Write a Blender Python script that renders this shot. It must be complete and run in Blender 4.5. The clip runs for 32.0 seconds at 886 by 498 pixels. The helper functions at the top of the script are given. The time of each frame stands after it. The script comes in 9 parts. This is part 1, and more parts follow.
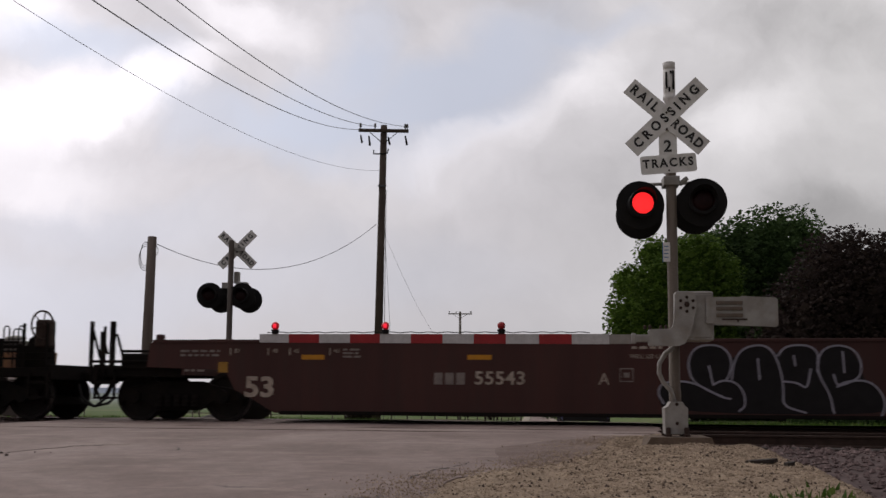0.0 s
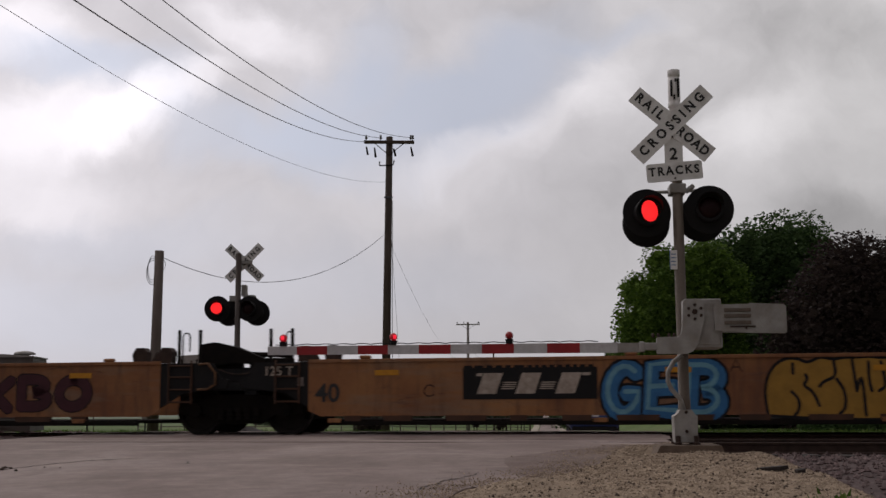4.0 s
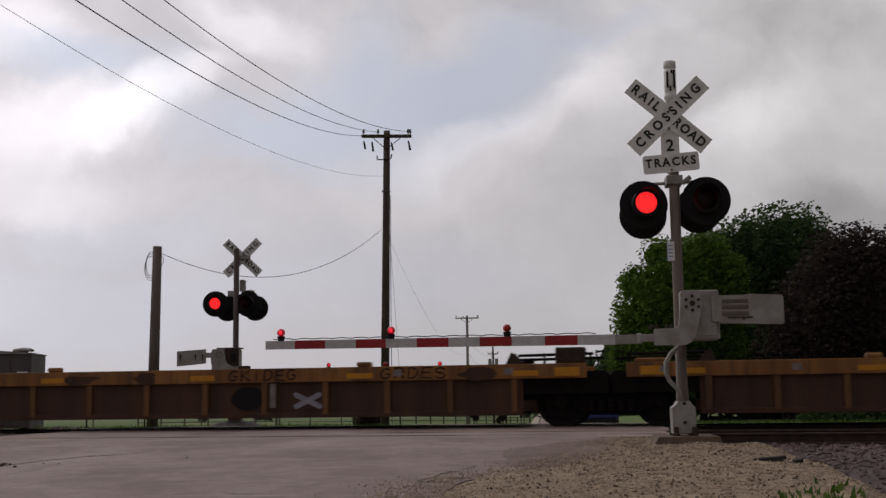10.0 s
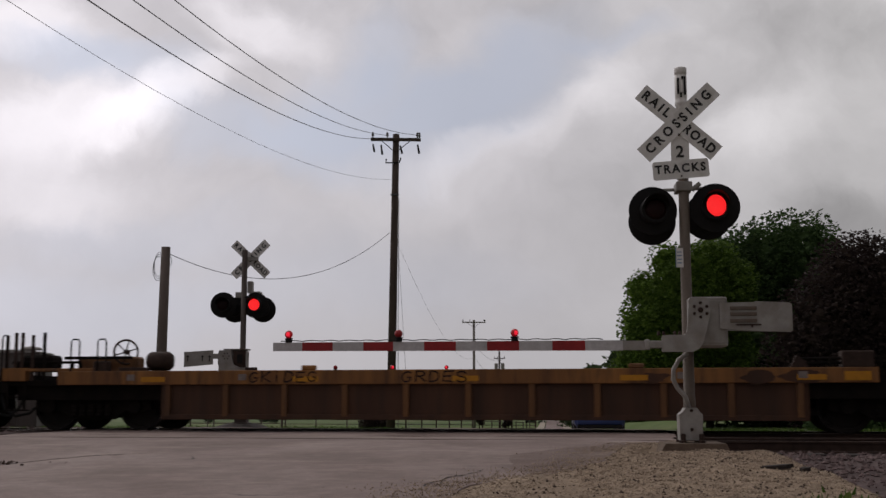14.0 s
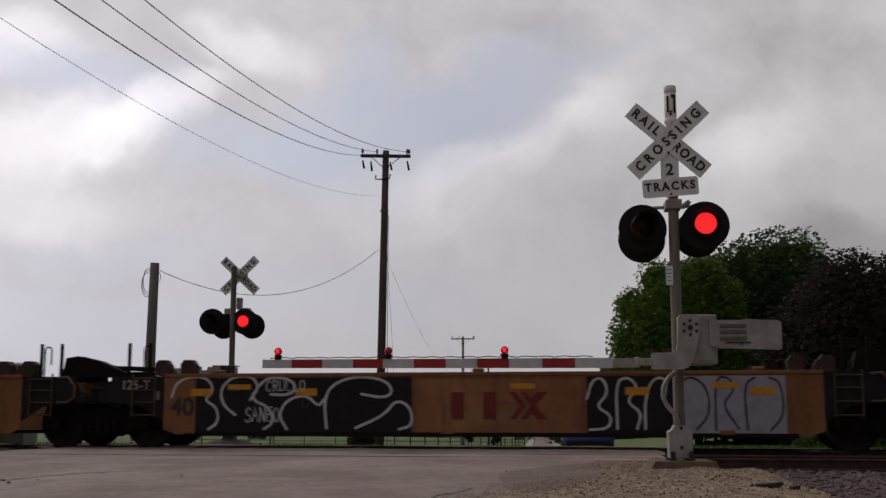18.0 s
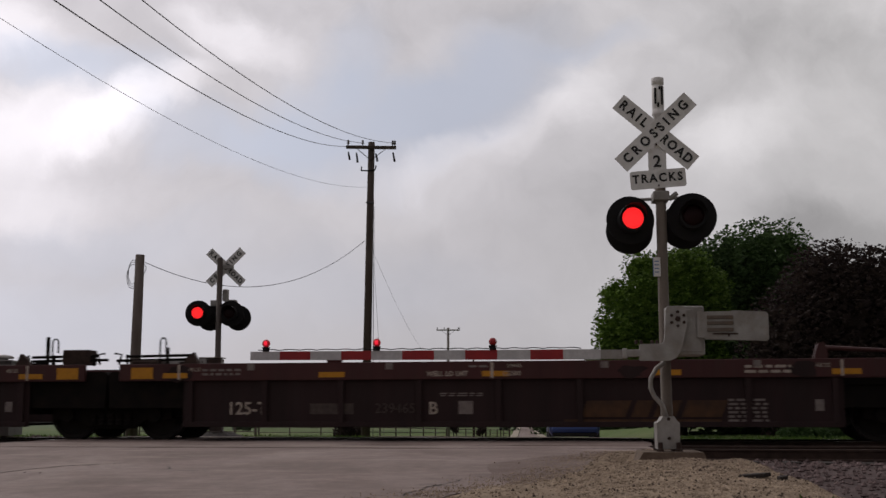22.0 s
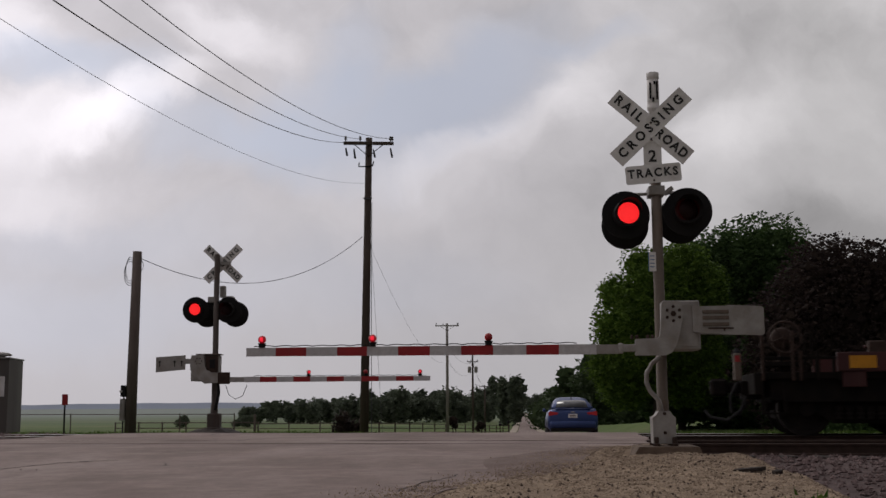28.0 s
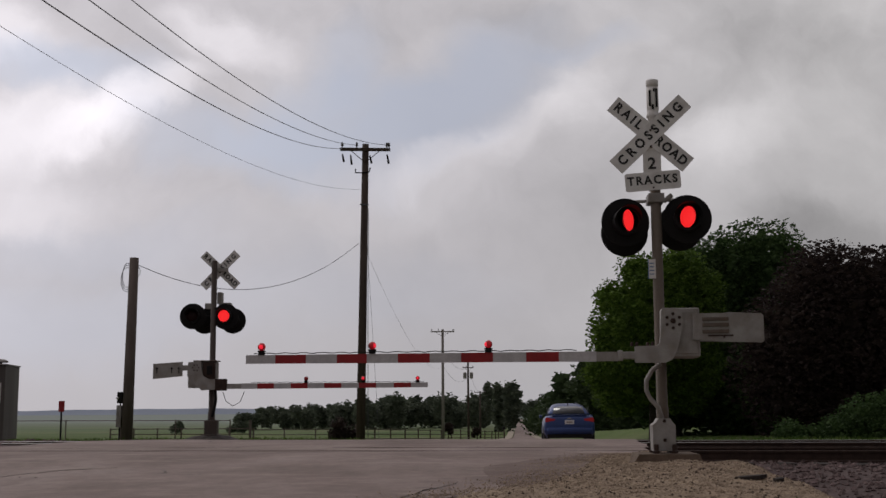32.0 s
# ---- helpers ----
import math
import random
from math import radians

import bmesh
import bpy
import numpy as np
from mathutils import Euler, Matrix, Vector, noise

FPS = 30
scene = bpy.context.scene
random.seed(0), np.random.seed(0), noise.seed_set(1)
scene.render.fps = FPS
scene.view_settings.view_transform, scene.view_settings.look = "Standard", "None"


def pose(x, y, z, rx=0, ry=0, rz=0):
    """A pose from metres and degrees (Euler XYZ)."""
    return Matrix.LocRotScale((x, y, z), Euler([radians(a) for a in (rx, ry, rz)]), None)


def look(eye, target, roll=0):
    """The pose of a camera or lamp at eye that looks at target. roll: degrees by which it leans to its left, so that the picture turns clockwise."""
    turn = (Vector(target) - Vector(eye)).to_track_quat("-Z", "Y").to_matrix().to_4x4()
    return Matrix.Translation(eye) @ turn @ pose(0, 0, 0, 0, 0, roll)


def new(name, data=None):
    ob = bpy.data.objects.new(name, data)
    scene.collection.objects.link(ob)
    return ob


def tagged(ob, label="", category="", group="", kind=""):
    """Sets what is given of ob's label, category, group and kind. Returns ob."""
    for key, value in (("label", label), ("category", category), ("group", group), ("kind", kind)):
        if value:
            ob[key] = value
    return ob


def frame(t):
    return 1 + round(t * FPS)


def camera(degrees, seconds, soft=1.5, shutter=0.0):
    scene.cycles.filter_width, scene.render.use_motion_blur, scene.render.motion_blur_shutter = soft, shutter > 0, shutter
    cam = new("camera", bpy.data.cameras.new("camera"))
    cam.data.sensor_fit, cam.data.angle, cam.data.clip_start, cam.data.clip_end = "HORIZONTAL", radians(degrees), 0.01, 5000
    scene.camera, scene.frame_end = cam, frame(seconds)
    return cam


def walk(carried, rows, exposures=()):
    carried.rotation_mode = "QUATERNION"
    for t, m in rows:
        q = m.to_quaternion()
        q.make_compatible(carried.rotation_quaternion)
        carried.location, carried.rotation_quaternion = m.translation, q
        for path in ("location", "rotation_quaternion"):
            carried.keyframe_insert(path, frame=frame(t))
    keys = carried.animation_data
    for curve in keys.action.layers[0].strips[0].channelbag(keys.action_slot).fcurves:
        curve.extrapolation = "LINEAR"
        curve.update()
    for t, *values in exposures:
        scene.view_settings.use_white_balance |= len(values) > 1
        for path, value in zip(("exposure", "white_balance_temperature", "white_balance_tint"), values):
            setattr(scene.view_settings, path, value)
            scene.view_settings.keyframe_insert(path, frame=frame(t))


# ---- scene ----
cam = camera(42.0, 32.0, soft=1.5, shutter=0.12)
EYE_Z = 0.59
# seconds, yaw, pitch, roll, sideways and upward sway of the eye
SWAY = (
    (0, 0.322, 7.075, -0.331, 0.031, 0.007),
    (0.5, 0.537, 7.266, 0.426, 0.037, 0.004),
    (1, 0.769, 7.390, 0.428, 0.042, -0.012),
    (1.5, 0.672, 6.963, 0.386, 0.038, -0.006),
    (2, 0.556, 7.083, 0.367, 0.030, 0.004),
    (2.5, 0.589, 7.053, 0.286, 0.034, 0.000),
    (3, 0.577, 7.141, 0.237, 0.032, -0.011),
    (3.5, 0.808, 7.409, 0.270, 0.031, -0.002),
    (5.5, 0.425, 7.763, 0.505, 0.033, 0.006),
    (6, 0.895, 7.442, 0.253, 0.042, 0.008),
    (6.5, 0.395, 7.352, -0.394, 0.043, 0.005),
    (7, 0.053, 6.934, -0.473, 0.030, -0.007),
    (7.5, 0.252, 6.995, -0.298, 0.039, -0.005),
    (8, 0.360, 7.037, -0.038, 0.038, 0.002),
    (8.5, 0.545, 7.099, 0.261, 0.045, -0.004),
    (9, 0.675, 7.129, 0.544, 0.040, 0.004),
    (9.5, 0.687, 7.207, 0.566, 0.034, -0.003),
    (10, 0.744, 7.309, 0.742, 0.051, -0.006),
    (10.5, 0.894, 7.604, 1.010, 0.051, -0.002),
    (11, 1.044, 7.762, 1.332, 0.045, 0.008),
    (11.5, 1.144, 7.904, 1.014, 0.048, 0.003),
    (12, 1.256, 7.552, 1.241, 0.054, -0.006),
    (12.5, 1.310, 7.655, 1.098, 0.046, -0.003),
    (13, 1.348, 7.745, 0.579, 0.054, 0.000),
    (13.5, 1.388, 7.695, 0.147, 0.047, -0.001),
    (14, 1.029, 7.507, 0.021, 0.039, -0.009),
    (14.5, 0.988, 7.467, -0.010, 0.045, -0.003),
    (16.5, 0.354, 8.113, -0.866, 0.026, -0.008),
    (17, 0.322, 8.135, -1.202, 0.034, -0.005),
    (17.5, 0.411, 8.518, -0.680, 0.033, -0.007),
    (18, 0.476, 8.317, -0.041, 0.027, 0.001),
    (18.5, 0.743, 7.860, 0.364, 0.019, 0.001),
    (19, 0.875, 7.547, 0.447, -0.014, -0.006),
    (19.5, 0.460, 7.249, 0.499, -0.026, 0.008),
    (20, 0.026, 7.379, 0.376, -0.039, -0.003),
    (20.5, -0.111, 7.487, -0.042, -0.035, -0.001),
    (21, -0.325, 7.540, -0.180, -0.027, 0.008),
    (21.5, -0.507, 7.795, -0.049, -0.016, -0.000),
    (22, -0.269, 7.883, 0.108, -0.015, 0.007),
    (22.5, -0.020, 7.809, -0.071, -0.017, -0.004),
    (23, -0.078, 7.884, 0.165, -0.020, -0.007),
    (23.5, 0.115, 7.955, 0.315, -0.014, -0.001),
    (24, 0.316, 8.072, 0.533, -0.006, 0.004),
    (24.5, 0.227, 7.919, 0.474, -0.016, 0.001),
    (25, 0.239, 7.871, 0.452, -0.010, -0.003),
    (25.5, -0.011, 7.865, 0.387, -0.008, 0.013),
    (27.5, -0.507, 7.806, 0.451, 0.007, 0.007),
    (28, -0.289, 7.671, 0.326, 0.028, 0.005),
    (28.5, 0.119, 7.562, 0.711, 0.064, 0.005),
    (29, 0.275, 7.616, 0.563, 0.061, -0.002),
    (29.5, 0.265, 7.899, 0.046, 0.028, 0.005),
    (30, 0.015, 7.108, 0.163, -0.010, 0.014),
    (30.5, -0.604, 7.027, 0.201, -0.024, 0.023),
    (31, -0.836, 7.750, 0.224, -0.031, 0.020),
    (31.5, -0.883, 8.103, 0.282, -0.028, 0.021),
    (32, -0.536, 7.952, 0.347, -0.031, 0.024),
)
walk(cam, [(t, pose(sx, 0, EYE_Z + sz, 90 + p, r, yw)) for t, yw, p, r, sx, sz in SWAY],
     exposures=((0.0, 0.18), (2.0, 0.12), (6.0, 0.0), (10.6, 0.0), (11.6, -0.07), (19.4, -0.07), (20.4, 0.0), (25.5, -0.02), (27.5, -0.07), (30.0, -0.14), (32.0, -0.14)))

# ---------------------------------------------------------------- light
SUN_AZ, SUN_EL = radians(-38), radians(40)  # azimuth from straight ahead, to the left
sun_way = Vector((math.sin(SUN_AZ) * math.cos(SUN_EL), math.cos(SUN_AZ) * math.cos(SUN_EL), math.sin(SUN_EL)))
sun = new("sun", bpy.data.lights.new("sun", "SUN"))
sun.data.energy, sun.data.angle, sun.data.color = 0.6, radians(22), (1.0, 0.95, 0.9)
sun.matrix_world = look(sun_way * 100, (0, 0, 0))

world = bpy.data.worlds.new("sky")
scene.world = world
world.use_nodes = True


def nodes_of(tree):
    n, l = tree.nodes, tree.links

    def add(kind, **kw):
        node = n.new(kind)
        for k, v in kw.items():
            if k == "ins":
                for i, val in v.items():
                    node.inputs[i].default_value = val
            elif k == "op":
                node.operation = v
            elif k == "blend":
                node.data_type, node.blend_type = "RGBA", v
        return node
    return n, l, add


def math_node(add, l, op, a, b=None, c=None):
    m = add("ShaderNodeMath", op=op)
    for i, v in enumerate((a, b, c)):
        if v is None:
            continue
        if isinstance(v, (int, float)):
            m.inputs[i].default_value = v
        else:
            l.new(v, m.inputs[i])
    return m.outputs[0]


def mix_node(add, l, fac, a, b, blend="MIX"):
    m = add("ShaderNodeMix", blend=blend)
    for i, v in ((0, fac), (6, a), (7, b)):
        if isinstance(v, (int, float)):
            m.inputs[i].default_value = v
        elif isinstance(v, tuple):
            m.inputs[i].default_value = (*v[:3], 1)
        else:
            l.new(v, m.inputs[i])
    return m.outputs[2]


def ramp_node(add, l, fac, stops):
    r = add("ShaderNodeValToRGB")
    el = r.color_ramp.elements
    while len(el) < len(stops):
        el.new(0.5)
    for e, (pos, col) in zip(el, stops):
        e.position = pos
        e.color = (*col, 1) if isinstance(col, tuple) else (col, col, col, 1)
    l.new(fac, r.inputs[0])
    return r.outputs[0]


def noise_node(add, l, vec, scale, detail=4.0, rough=0.55, dist=0.0):
    t = add("ShaderNodeTexNoise", ins={"Scale": scale, "Detail": detail, "Roughness": rough, "Distortion": dist})
    if vec is not None:
        l.new(vec, t.inputs["Vector"])
    return t.outputs["Fac"]


# soft ovals of the sky ahead: sideways and upward slope, half lengths, turn, weight
THIN = ((-0.34, 0.075, 0.17, 0.05, 0, 0.35), (-0.10, 0.105, 0.2, 0.045, 0, 0.25), (0.026, 0.275, 0.122, 0.051, 37, 1), (-0.082, 0.256, 0.103, 0.054, 15, 0.85), (-0.132, 0.219, 0.093, 0.037, -18, 0.6), (-0.330, 0.302, 0.093, 0.029, -4, 0.8), (-0.077, 0.316, 0.054, 0.037, 55, 0.6), (-0.223, 0.236, 0.073, 0.032, -25, 0.55), (0.131, 0.328, 0.054, 0.015, 15, 0.5), (-0.296, 0.143, 0.162, 0.027, 4, 0.3))
LIT = ((-0.364, 0.243, 0.113, 0.046, 12, 0.34), (-0.269, 0.27, 0.083, 0.024, 25, 0.28), (-0.392, 0.334, 0.069, 0.037, 0, 0.3), (-0.193, 0.328, 0.073, 0.027, -18, 0.22), (-0.372, 0.179, 0.103, 0.034, 0, 0.2), (0.124, 0.286, 0.047, 0.034, 50, 0.13), (0.008, 0.218, 0.083, 0.02, 25, 0.12), (0.073, 0.241, 0.073, 0.029, 40, 0.12), (0.268, 0.238, 0.064, 0.042, 30, 0.13), (-0.052, 0.179, 0.142, 0.039, 10, 0.07), (0.222, 0.221, 0.049, 0.029, 35, 0.09))
DULL = ((0.342, 0.151, 0.098, 0.037, -5, -0.17), (0.317, 0.333, 0.127, 0.042, 4, -0.07), (0.101, 0.349, 0.098, 0.02, 0, -0.05), (0.162, 0.201, 0.073, 0.039, 60, -0.05), (-0.041, 0.347, 0.088, 0.017, 0, -0.03))


def build_sky():
    n, l, add = nodes_of(world.node_tree)
    n.clear()
    out = add("ShaderNodeOutputWorld")
    bg = add("ShaderNodeBackground")
    l.new(bg.outputs[0], out.inputs[0])
    sky = add("ShaderNodeTexSky")
    sky.sky_type, sky.sun_disc = "NISHITA", False
    sky.sun_elevation, sky.sun_rotation = SUN_EL, SUN_AZ
    sky.air_density, sky.dust_density, sky.ozone_density = 1.0, 1.2, 1.5
    tc = add("ShaderNodeTexCoord")
    sep = add("ShaderNodeSeparateXYZ")
    l.new(tc.outputs["Generated"], sep.inputs[0])
    x, y, z = sep.outputs
    # clouds lie on a flat layer: spread the direction by its height
    h = math_node(add, l, "ADD", math_node(add, l, "MAXIMUM", z, 0.0), 0.42)
    comb = add("ShaderNodeCombineXYZ")
    l.new(math_node(add, l, "DIVIDE", x, h), comb.inputs[0])
    l.new(math_node(add, l, "DIVIDE", y, h), comb.inputs[1])
    comb.inputs[2].default_value = 3.7
    flat = comb.outputs[0]
    cover = noise_node(add, l, flat, 1.3, 8.0, 0.57, 0.12)
    puff = noise_node(add, l, flat, 3.4, 9.0, 0.6, 0.25)
    # how near the look is to the hidden sun
    dot = add("ShaderNodeVectorMath", op="DOT_PRODUCT")
    l.new(tc.outputs["Generated"], dot.inputs[0])
    dot.inputs[1].default_value = sun_way
    glow = math_node(add, l, "MULTIPLY_ADD", dot.outputs["Value"], 0.5, 0.5)
    # slopes of the look: sideways and upward, ahead only
    ahead = math_node(add, l, "MAXIMUM", y, 0.05)
    su, sw = math_node(add, l, "DIVIDE", x, ahead), math_node(add, l, "DIVIDE", z, ahead)

    # broad shapes of this sky, their rims torn by the clouds' own forms
    look_at = add("ShaderNodeCombineXYZ")
    l.new(su, look_at.inputs[0])
    l.new(sw, look_at.inputs[1])

    def torn(vec, scale, amount, detail):
        t = add("ShaderNodeTexNoise", ins={"Scale": scale, "Detail": detail, "Roughness": 0.6})
        l.new(vec, t.inputs["Vector"])
        c = add("ShaderNodeVectorMath", op="SUBTRACT")
        l.new(t.outputs["Color"], c.inputs[0])
        c.inputs[1].default_value = (0.5, 0.5, 0.5)
        k = add("ShaderNodeVectorMath", op="SCALE")
        l.new(c.outputs[0], k.inputs[0])
        k.inputs["Scale"].default_value = amount
        p = add("ShaderNodeVectorMath", op="ADD")
        l.new(vec, p.inputs[0])
        l.new(k.outputs[0], p.inputs[1])
        return p.outputs[0]
    bent = torn(torn(look_at.outputs[0], 5.0, 0.09, 3.0), 17.0, 0.045, 7.0)

    def spread(shapes):
        """Sum of soft ovals: centre, half lengths, turn in degrees, weight."""
        total = None
        for cu, cw, a, b, turn, weight in shapes:
            mp = add("ShaderNodeMapping")
            mp.vector_type = "TEXTURE"
            mp.inputs["Location"].default_value = (cu, cw, 0)
            mp.inputs["Rotation"].default_value = (0, 0, radians(turn))
            mp.inputs["Scale"].default_value = (a, b, 1)
            l.new(bent, mp.inputs[0])
            ln = add("ShaderNodeVectorMath", op="LENGTH")
            l.new(mp.outputs[0], ln.inputs[0])
            mr = add("ShaderNodeMapRange")
            mr.interpolation_type = "SMOOTHERSTEP"
            l.new(ln.outputs["Value"], mr.inputs[0])
            for i, v in ((1, 1.35), (2, 0.1), (3, 0.0), (4, weight)):
                mr.inputs[i].default_value = v
            total = mr.outputs[0] if total is None else math_node(add, l, "ADD", total, mr.outputs[0])
        return total
    thin = math_node(add, l, "MINIMUM", spread(THIN), 1.0)
    lift = math_node(add, l, "ADD", spread(LIT), spread(DULL))
    wisp = noise_node(add, l, bent, 9.0, 7.0, 0.58, 0.2)
    # lightest to the left, where the hidden sun stands, and greyer low down
    side = ramp_node(add, l, math_node(add, l, "ADD", su, 0.5), ((0.05, 1.0), (0.5, 0.42), (0.9, 0.40)))
    high = ramp_node(add, l, sw, ((0.0, 0.0), (0.30, 1.0)))
    value = math_node(add, l, "MULTIPLY_ADD", side, 0.20, 0.38)
    value = math_node(add, l, "ADD", value, math_node(add, l, "MULTIPLY", high, 0.09))
    value = math_node(add, l, "ADD", value, lift)
    value = math_node(add, l, "ADD", value, math_node(add, l, "MULTIPLY", math_node(add, l, "MULTIPLY_ADD", wisp, 1.0, -0.5), math_node(add, l, "MULTIPLY_ADD", high, 0.34, 0.05)))
    tone = ramp_node(add, l, math_node(add, l, "ADD", su, 0.5), ((0.1, (0.995, 0.945, 1.0)), (0.55, (0.985, 0.945, 0.99)), (0.85, (0.98, 0.95, 0.965))))
    near_cloud = mix_node(add, l, 1.0, ramp_node(add, l, math_node(add, l, "MULTIPLY", value, 0.52), ((0.0, 0.0), (1.0, 2.0))), tone, "MULTIPLY")
    sky_lit = math_node(add, l, "MULTIPLY_ADD", side, 0.40, 0.335)
    sky_lit = math_node(add, l, "MULTIPLY_ADD", lift, 0.35, sky_lit)
    near_clear = mix_node(add, l, 1.0, ramp_node(add, l, sky_lit, ((0.0, 0.0), (1.0, 1.0))), (0.955, 1.01, 1.20), "MULTIPLY")
    near_sky = mix_node(add, l, math_node(add, l, "MULTIPLY", thin, 0.92), near_cloud, near_clear)
    # the rest of the sky: broken cloud, lighter round the sun
    open_sky = ramp_node(add, l, math_node(add, l, "ADD", cover, math_node(add, l, "MULTIPLY", puff, 0.4)), ((0.5, 1.0), (0.66, 0.0)))
    low = ramp_node(add, l, z, ((0.04, 0.0), (0.16, 1.0)))
    facc = math_node(add, l, "SUBTRACT", 1.0, math_node(add, l, "MULTIPLY", math_node(add, l, "MULTIPLY", open_sky, low), 0.35))
    form = math_node(add, l, "ADD", math_node(add, l, "MULTIPLY_ADD", puff, 0.55, -0.275), math_node(add, l, "MULTIPLY_ADD", cover, 0.75, -0.375))
    form = math_node(add, l, "MULTIPLY", form, ramp_node(add, l, z, ((0.03, 0.12), (0.30, 1.0))))
    shade = math_node(add, l, "ADD", glow, form)
    cloud = ramp_node(add, l, shade, ((0.2, (0.19, 0.178, 0.186)), (0.55, (0.29, 0.27, 0.28)), (0.70, (0.42, 0.392, 0.405)), (0.80, (0.54, 0.503, 0.522)), (0.87, (0.68, 0.634, 0.658)), (0.94, (0.83, 0.78, 0.80)), (1.0, (0.93, 0.885, 0.90))))
    clear = mix_node(add, l, 1.0, sky.outputs[0], (0.10, 0.095, 0.093), "MULTIPLY")
    clear = mix_node(add, l, 0.7, clear, (0.41, 0.445, 0.56))
    far_sky = mix_node(add, l, facc, clear, cloud)
    span = add("ShaderNodeVectorMath", op="LENGTH")
    l.new(look_at.outputs[0], span.inputs[0])
    away = ramp_node(add, l, span.outputs["Value"], ((0.50, 0.0), (0.95, 1.0)))
    col = mix_node(add, l, away, near_sky, far_sky)
    l.new(col, bg.inputs[0])
    bg.inputs[1].default_value = 1.0


build_sky()


# ---------------------------------------------------------------- materials
def paint(name, color, color2=None, rough=0.6, metal=0.0, scale=3.0, bump=0.0, bump_scale=40.0, dirt=None, dirt_amt=0.35, dirt_scale=1.2, rnd=0.0,
          streak=False, spec=0.35):
    """A surface of one colour that varies at two scales, with dirt and fine relief."""
    m = bpy.data.materials.new(name)
    m.use_nodes = True
    n, l, add = nodes_of(m.node_tree)
    n.clear()
    out, b = add("ShaderNodeOutputMaterial"), add("ShaderNodeBsdfPrincipled")
    l.new(b.outputs[0], out.inputs[0])
    tc = add("ShaderNodeTexCoord")
    vec = tc.outputs["Object"]
    if streak:
        mp = add("ShaderNodeMapping")
        mp.inputs["Scale"].default_value = (1.0, 1.0, 0.12)
        l.new(vec, mp.inputs[0])
        svec = mp.outputs[0]
    else:
        svec = vec
    c2 = color2 or tuple(v * 0.72 for v in color)
    big = noise_node(add, l, svec, scale, 5.0, 0.6)
    col = ramp_node(add, l, big, ((0.35, color), (0.68, c2)))
    if dirt:
        d = noise_node(add, l, svec, dirt_scale * 4.3, 7.0, 0.68)
        dd = ramp_node(add, l, d, ((0.48, 0.0), (0.72, dirt_amt)))
        col = mix_node(add, l, dd, col, dirt)
    fine = noise_node(add, l, vec, bump_scale, 3.0, 0.6)
    col = mix_node(add, l, 0.5, col, ramp_node(add, l, fine, ((0.3, 0.72), (0.7, 1.0))), "MULTIPLY")
    if rnd:
        oi = add("ShaderNodeObjectInfo")
        col = mix_node(add, l, rnd, col, ramp_node(add, l, oi.outputs["Random"], ((0.0, 0.55), (1.0, 1.0))), "MULTIPLY")
    l.new(col, b.inputs["Base Color"])
    rr = math_node(add, l, "MULTIPLY_ADD", big, 0.25, rough - 0.12)
    l.new(rr, b.inputs["Roughness"])
    b.inputs["Metallic"].default_value = metal
    b.inputs["Specular IOR Level"].default_value = spec
    if bump:
        bp = add("ShaderNodeBump", ins={"Strength": bump, "Distance": 0.02})
        l.new(fine, bp.inputs["Height"])
        l.new(bp.outputs[0], b.inputs["Normal"])
    return m


def weathered(name, fresh, faded, rust, chalk):
    """Old wagon paint: broad fading, runs of rust, chalky bleached stretches and dark scuffs along the side."""
    m = bpy.data.materials.new(name)
    m.use_nodes = True
    n, l, add = nodes_of(m.node_tree)
    n.clear()
    out, b = add("ShaderNodeOutputMaterial"), add("ShaderNodeBsdfPrincipled")
    l.new(b.outputs[0], out.inputs[0])
    tc = add("ShaderNodeTexCoord")

    def pulled(sx, sz):
        mp = add("ShaderNodeMapping")
        mp.inputs["Scale"].default_value = (sx, 1.0, sz)
        l.new(tc.outputs["Object"], mp.inputs[0])
        return mp.outputs[0]
    runs, bands = pulled(1.0, 0.12), pulled(0.35, 2.2)
    col = ramp_node(add, l, noise_node(add, l, tc.outputs["Object"], 0.55, 5.0, 0.6), ((0.36, fresh), (0.64, faded)))
    col = mix_node(add, l, ramp_node(add, l, noise_node(add, l, bands, 1.2, 6.0, 0.65), ((0.52, 0.0), (0.70, 0.55))), col, chalk)
    col = mix_node(add, l, ramp_node(add, l, noise_node(add, l, runs, 5.5, 7.0, 0.7), ((0.50, 0.0), (0.72, 0.75))), col, rust)
    col = mix_node(add, l, ramp_node(add, l, noise_node(add, l, bands, 3.1, 7.0, 0.72, 0.4), ((0.60, 0.0), (0.68, 0.7))), col, rust)
    fine = noise_node(add, l, tc.outputs["Object"], 45.0, 3.0, 0.6)
    col = mix_node(add, l, 0.5, col, ramp_node(add, l, fine, ((0.3, 0.72), (0.7, 1.0))), "MULTIPLY")
    l.new(col, b.inputs["Base Color"])
    b.inputs["Roughness"].default_value = 0.68
    b.inputs["Specular IOR Level"].default_value = 0.3
    bp = add("ShaderNodeBump", ins={"Strength": 0.15, "Distance": 0.02})
    l.new(fine, bp.inputs["Height"])
    l.new(bp.outputs[0], b.inputs["Normal"])
    return m


